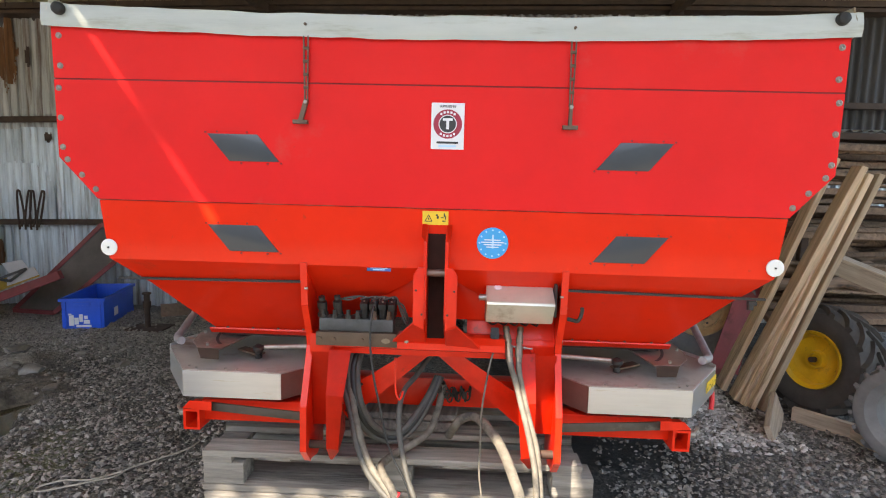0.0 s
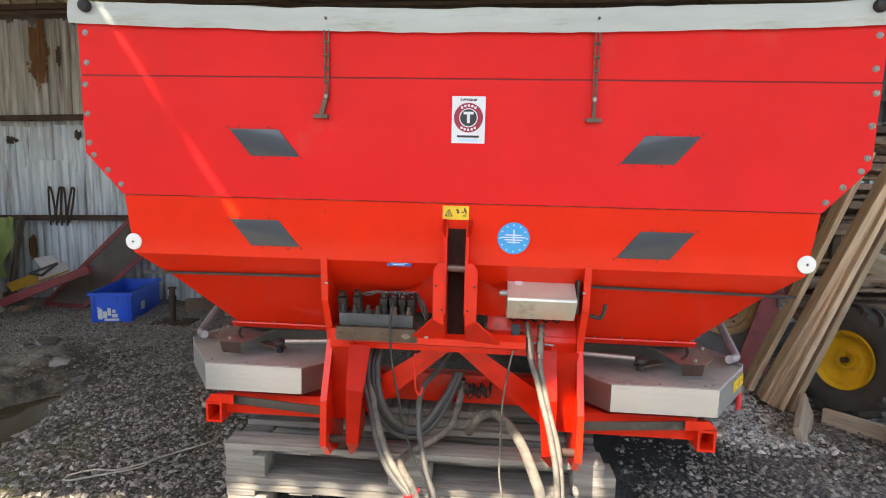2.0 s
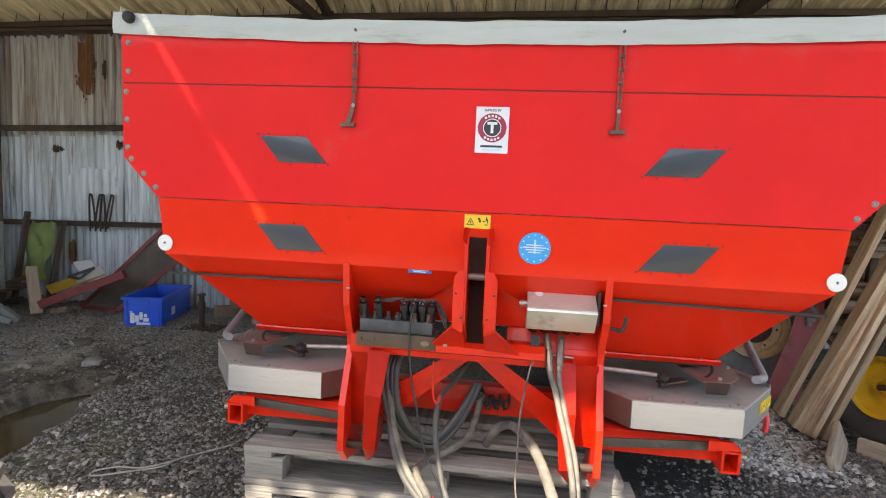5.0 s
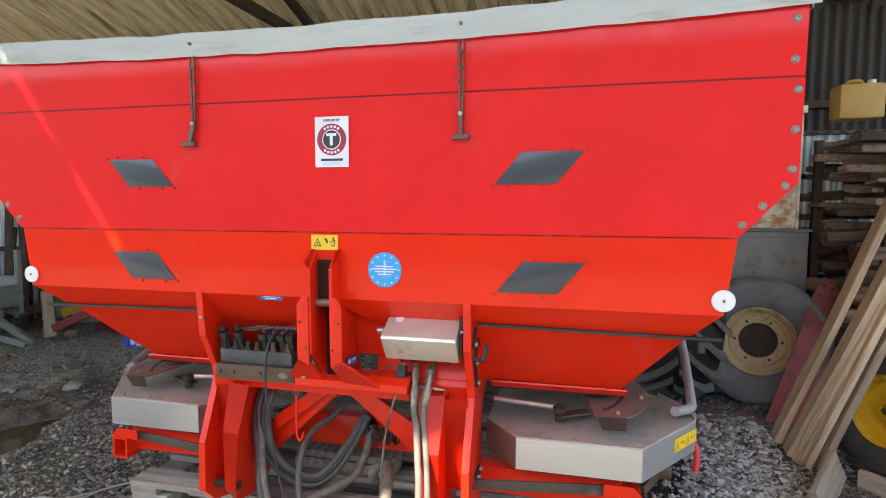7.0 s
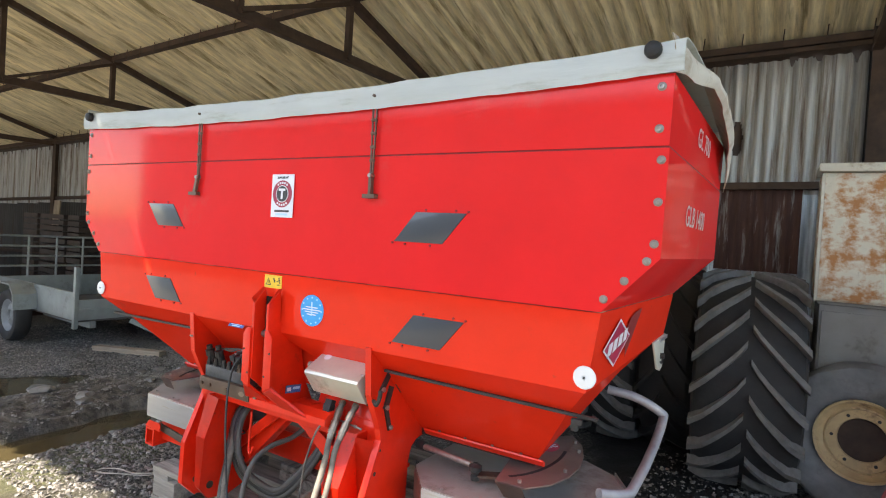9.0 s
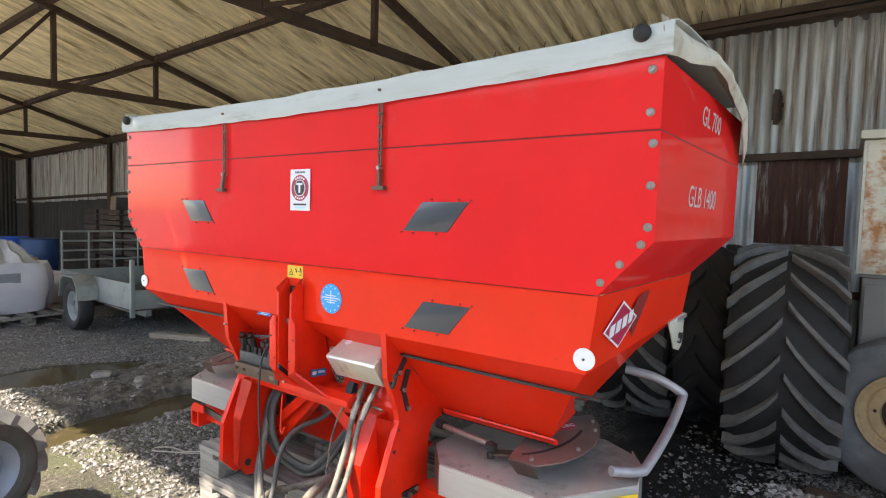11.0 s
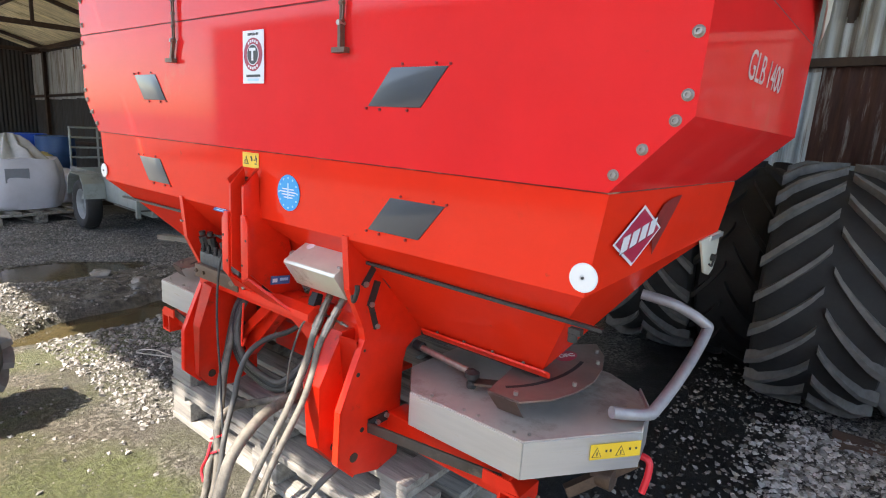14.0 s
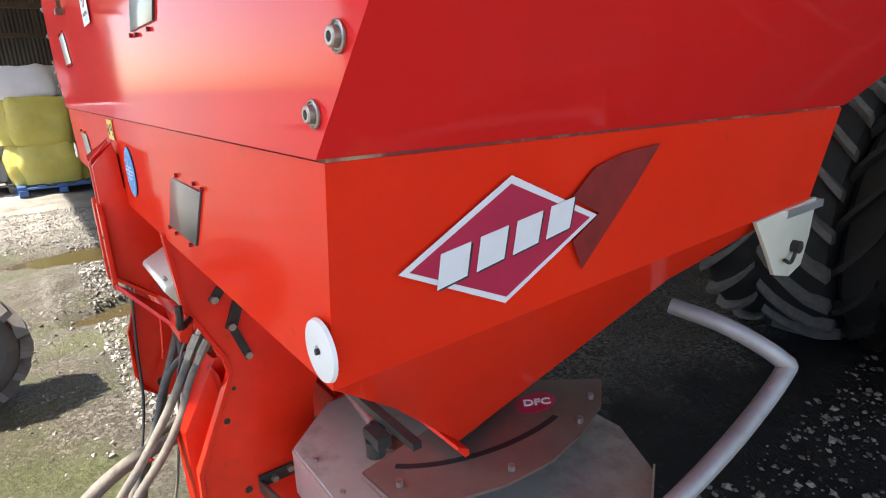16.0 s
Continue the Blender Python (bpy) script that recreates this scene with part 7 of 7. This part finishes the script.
for vv in bm.verts:
    a = math.atan2(vv.co.y, vv.co.x)
    vv.co += Vector((math.cos(a), math.sin(a), 0)) * 0.05 * math.sin(a * 9 + 2 * vv.co.z) + noise.noise_vector(vv.co * 7) * 0.05
bmesh.ops.solidify(bm, geom=bm.faces[:], thickness=0.003)
part("liner", bm, mat("cloudy_plastic_film", (0.50, 0.50, 0.50), 0.25, vary=0.15, scale=9), bagm, "cloudy plastic liner", m=pose(0, 0, 0.68))
part("print_patch", box(-0.12, 0.12, -0.003, 0.0, 0, 0.16), mat("grey_print", (0.25, 0.26, 0.30), 0.6), bagm, m=pose(0.475, -0.12, 0.32, 0, 0, 90))
pb = pallet("pallet", "blue painted pallet under yellow bulk bags", pose(-8.9, -0.35, floor_at(-8.5, 0), 0, 0, 3), 1.1, 1.0, 0.142, 5, "pallets in the yard")
for o in pb.children:
    o.data = o.data.copy()
    o.data.materials[0] = DKBLUE
sack("bulk_bag", BAGY, "full yellow bulk bag on a blue pallet", pose(-8.35, 0.12, floor_at(-8.5, 0) + 0.145, 0, 0, 3), 0.85, 0.9, 0.55, 0.04, 4)
sack("bulk_bag", BAGY, "yellow bulk bag stacked on another", pose(-8.35, 0.08, floor_at(-8.5, 0) + 0.67, 0, 0, 5), 0.88, 0.92, 0.62, 0.04, 6)
sack("bulk_bag", BAG, "white bulk bag stacked on top of yellow ones", pose(-8.4, 0.0, floor_at(-8.5, 0) + 1.26, 0, 0, 2), 0.9, 0.95, 0.42, 0.05, 9)
sack("bulk_bag", BAG, "full white bulk bag standing in the yard", pose(-8.9, -0.85, floor_at(-9, -1) + 0.145, 0, 0, 3), 0.95, 0.95, 1.0, 0.04, 12)
pallet("pallet", "grey wooden pallet under a white bulk bag", pose(-9.4, -1.35, floor_at(-9, -1), 0, 0, 3), 1.1, 1.0, 0.142, 5, "pallets in the yard")
sack("sack", BAG, "slumped white sack on the ground", pose(-8.2, 2.1, floor_at(-8, 2)), 0.6, 0.5, 0.42, 0.06, 15)
sack("sack", BAGY, "yellow sack lying on stored goods", pose(-9.0, 1.9, floor_at(-9, 2)), 0.7, 0.5, 0.62, 0.06, 17)


def drum(m, material, label):
    bm = bmesh.new()
    add_lathe(bm, [(0, 0), (0.28, 0), (0.29, 0.02), (0.285, 0.28), (0.297, 0.30), (0.285, 0.32), (0.285, 0.58), (0.297, 0.60), (0.285, 0.62), (0.29, 0.87), (0.28, 0.88), (0.27, 0.87), (0, 0.87)], Matrix(), 32)
    return solo("drum", bm, material, label, "drum", "drums by the wall", m=m)


drum(pose(-9.9, 2.5, floor_at(-9.9, 2)), DKBLUE, "dark blue drum standing by the back wall")
drum(pose(-10.6, 2.3, floor_at(-10, 2)), CRATEB, "blue plastic drum standing by the back wall")
drum(pose(-10.2, 1.7, floor_at(-10, 2)), mat("dark_navy_drum", (0.02, 0.03, 0.08), 0.5), "dark navy drum standing by the back wall")
rnd = random.Random(3)
for i in range(16):
    x, z = -8.7 + 0.42 * (i % 4), floor_at(-8, 2.9) + 0.36 * (i // 4)
    cr = thing("wooden_crate", "dark brown slatted crate stacked against the wall", "crate", pose(x, 2.75 + 0.05 * (i % 2), z, 0, 0, rnd.uniform(-6, 6)), "stacked crates")
    for k in range(4):
        part("slat", box(0, 0.38, 0, 0.014, 0.012 + 0.085 * k, 0.075 + 0.085 * k), DARKJUNK, cr)
        part("slat", box(0, 0.38, 0.34, 0.354, 0.012 + 0.085 * k, 0.075 + 0.085 * k), DARKJUNK, cr)
        part("slat", box(0.366, 0.38, 0.015, 0.339, 0.012 + 0.085 * k, 0.075 + 0.085 * k), DARKJUNK, cr)
    part("bottom", box(0.0, 0.38, 0.015, 0.339, 0.0, 0.012), DARKJUNK, cr)
plank("prop", (-8.55, 3.05, -0.1), (-8.9, 3.3, 1.5), 0.09, 0.06, "thick pale timber prop leaning by the post")

# ---------- tractor wheel beside the camera's way ----------
fw = thing("spare_wheel", "small lugged tractor wheel with silver rim on mossy gravel", "wheel", pose(-1.30, -0.52, 0.240, 0, 90, 14))
lugged_tyre(fw, 0.252, 0.18, 0.135, 15, 0.036, 0.020, 0.55, bpy.data.materials["dusty_grey_tyre"], LUGM)
rim(fw, [(x * 0.88, z * 0.9) for x, z in ((0, 0.02), (0.04, 0.02), (0.045, 0.045), (0.09, 0.035), (0.12, 0.02), (0.135, 0.055), (0.15, 0.075), (0.157, 0.085), (0.157, 0.06), (0.14, 0.0), (0, 0.0))], RIM_SILVER, "silver-grey rim")
bm = bmesh.new()
add_cyl(bm, 0.034, 0.026, pose(0, 0, 0.038), 20)
part("hub_cap", bm, YELLOW, fw, "yellow hub cap")
part("hub_sticker", box(-0.010, 0.030, -0.018, 0.018, 0.038, 0.041), YELLOW, fw, m=pose(0.048, 0, -0.002))
bm = bmesh.new()
add_cyl(bm, 0.03, 0.4, pose(0, 0, -0.21), 12)
part("axle_stub", bm, RUSTY, fw)

# wire on the gravel
WIRE = [(x, y, ground_height(x, y) + 0.014) for x, y in ((-1.10, 0.75), (-1.12, 0.66), (-1.26, 0.50), (-1.28, 0.42), (-1.37, 0.36), (-1.49, 0.29), (-1.51, 0.32), (-1.45, 0.37), (-1.36, 0.39), (-1.28, 0.46))]
solo("wire", tube(WIRE, 0.0035, 6), mat("dry_twine", (0.38, 0.35, 0.29), 0.8), "stray piece of stiff wire lying on the gravel", "wire")
# a few larger flat stones and clods
rnd = random.Random(21)
for i in range(26):
    x, y = rnd.uniform(-3.5, -2.05), rnd.uniform(0.7, 1.9)
    if puddle_depth(x, y) > 0.2:
        continue
    bm = bmesh.new()
    bmesh.ops.create_icosphere(bm, subdivisions=2, radius=1.0)
    s = rnd.uniform(0.02, 0.06)
    for vv in bm.verts:
        vv.co = Vector((vv.co.x * 1.3, vv.co.y, vv.co.z * 0.5)) * s * (1 + 0.5 * noise.noise(vv.co * 1.5 + Vector((i, 0, 0))))
    solo("stone", bm, STONE, "muddy flat stone in the churned ground", "stone", "stones in the mud", m=pose(x, y, ground_height(x, y) + s * 0.15, 0, 0, rnd.uniform(0, 360)))

# building added across the yard, behind the camera, to shape the hopper's reflections
bw = thing("farm_building", "plain grey building across the yard, out of view but mirrored in the hopper", "building", pose(-3.0, -11.0, 0))
part("wall", box(-17.0, 13, -0.2, 0, -0.3, 4.5), GALV_LOW, bw)
part("roof", prism([(0.3, 4.45), (-3.5, 5.5), (-3.5, 5.6), (0.3, 4.55)], "x", -17.3, 13.3), GALV_LOW, bw)
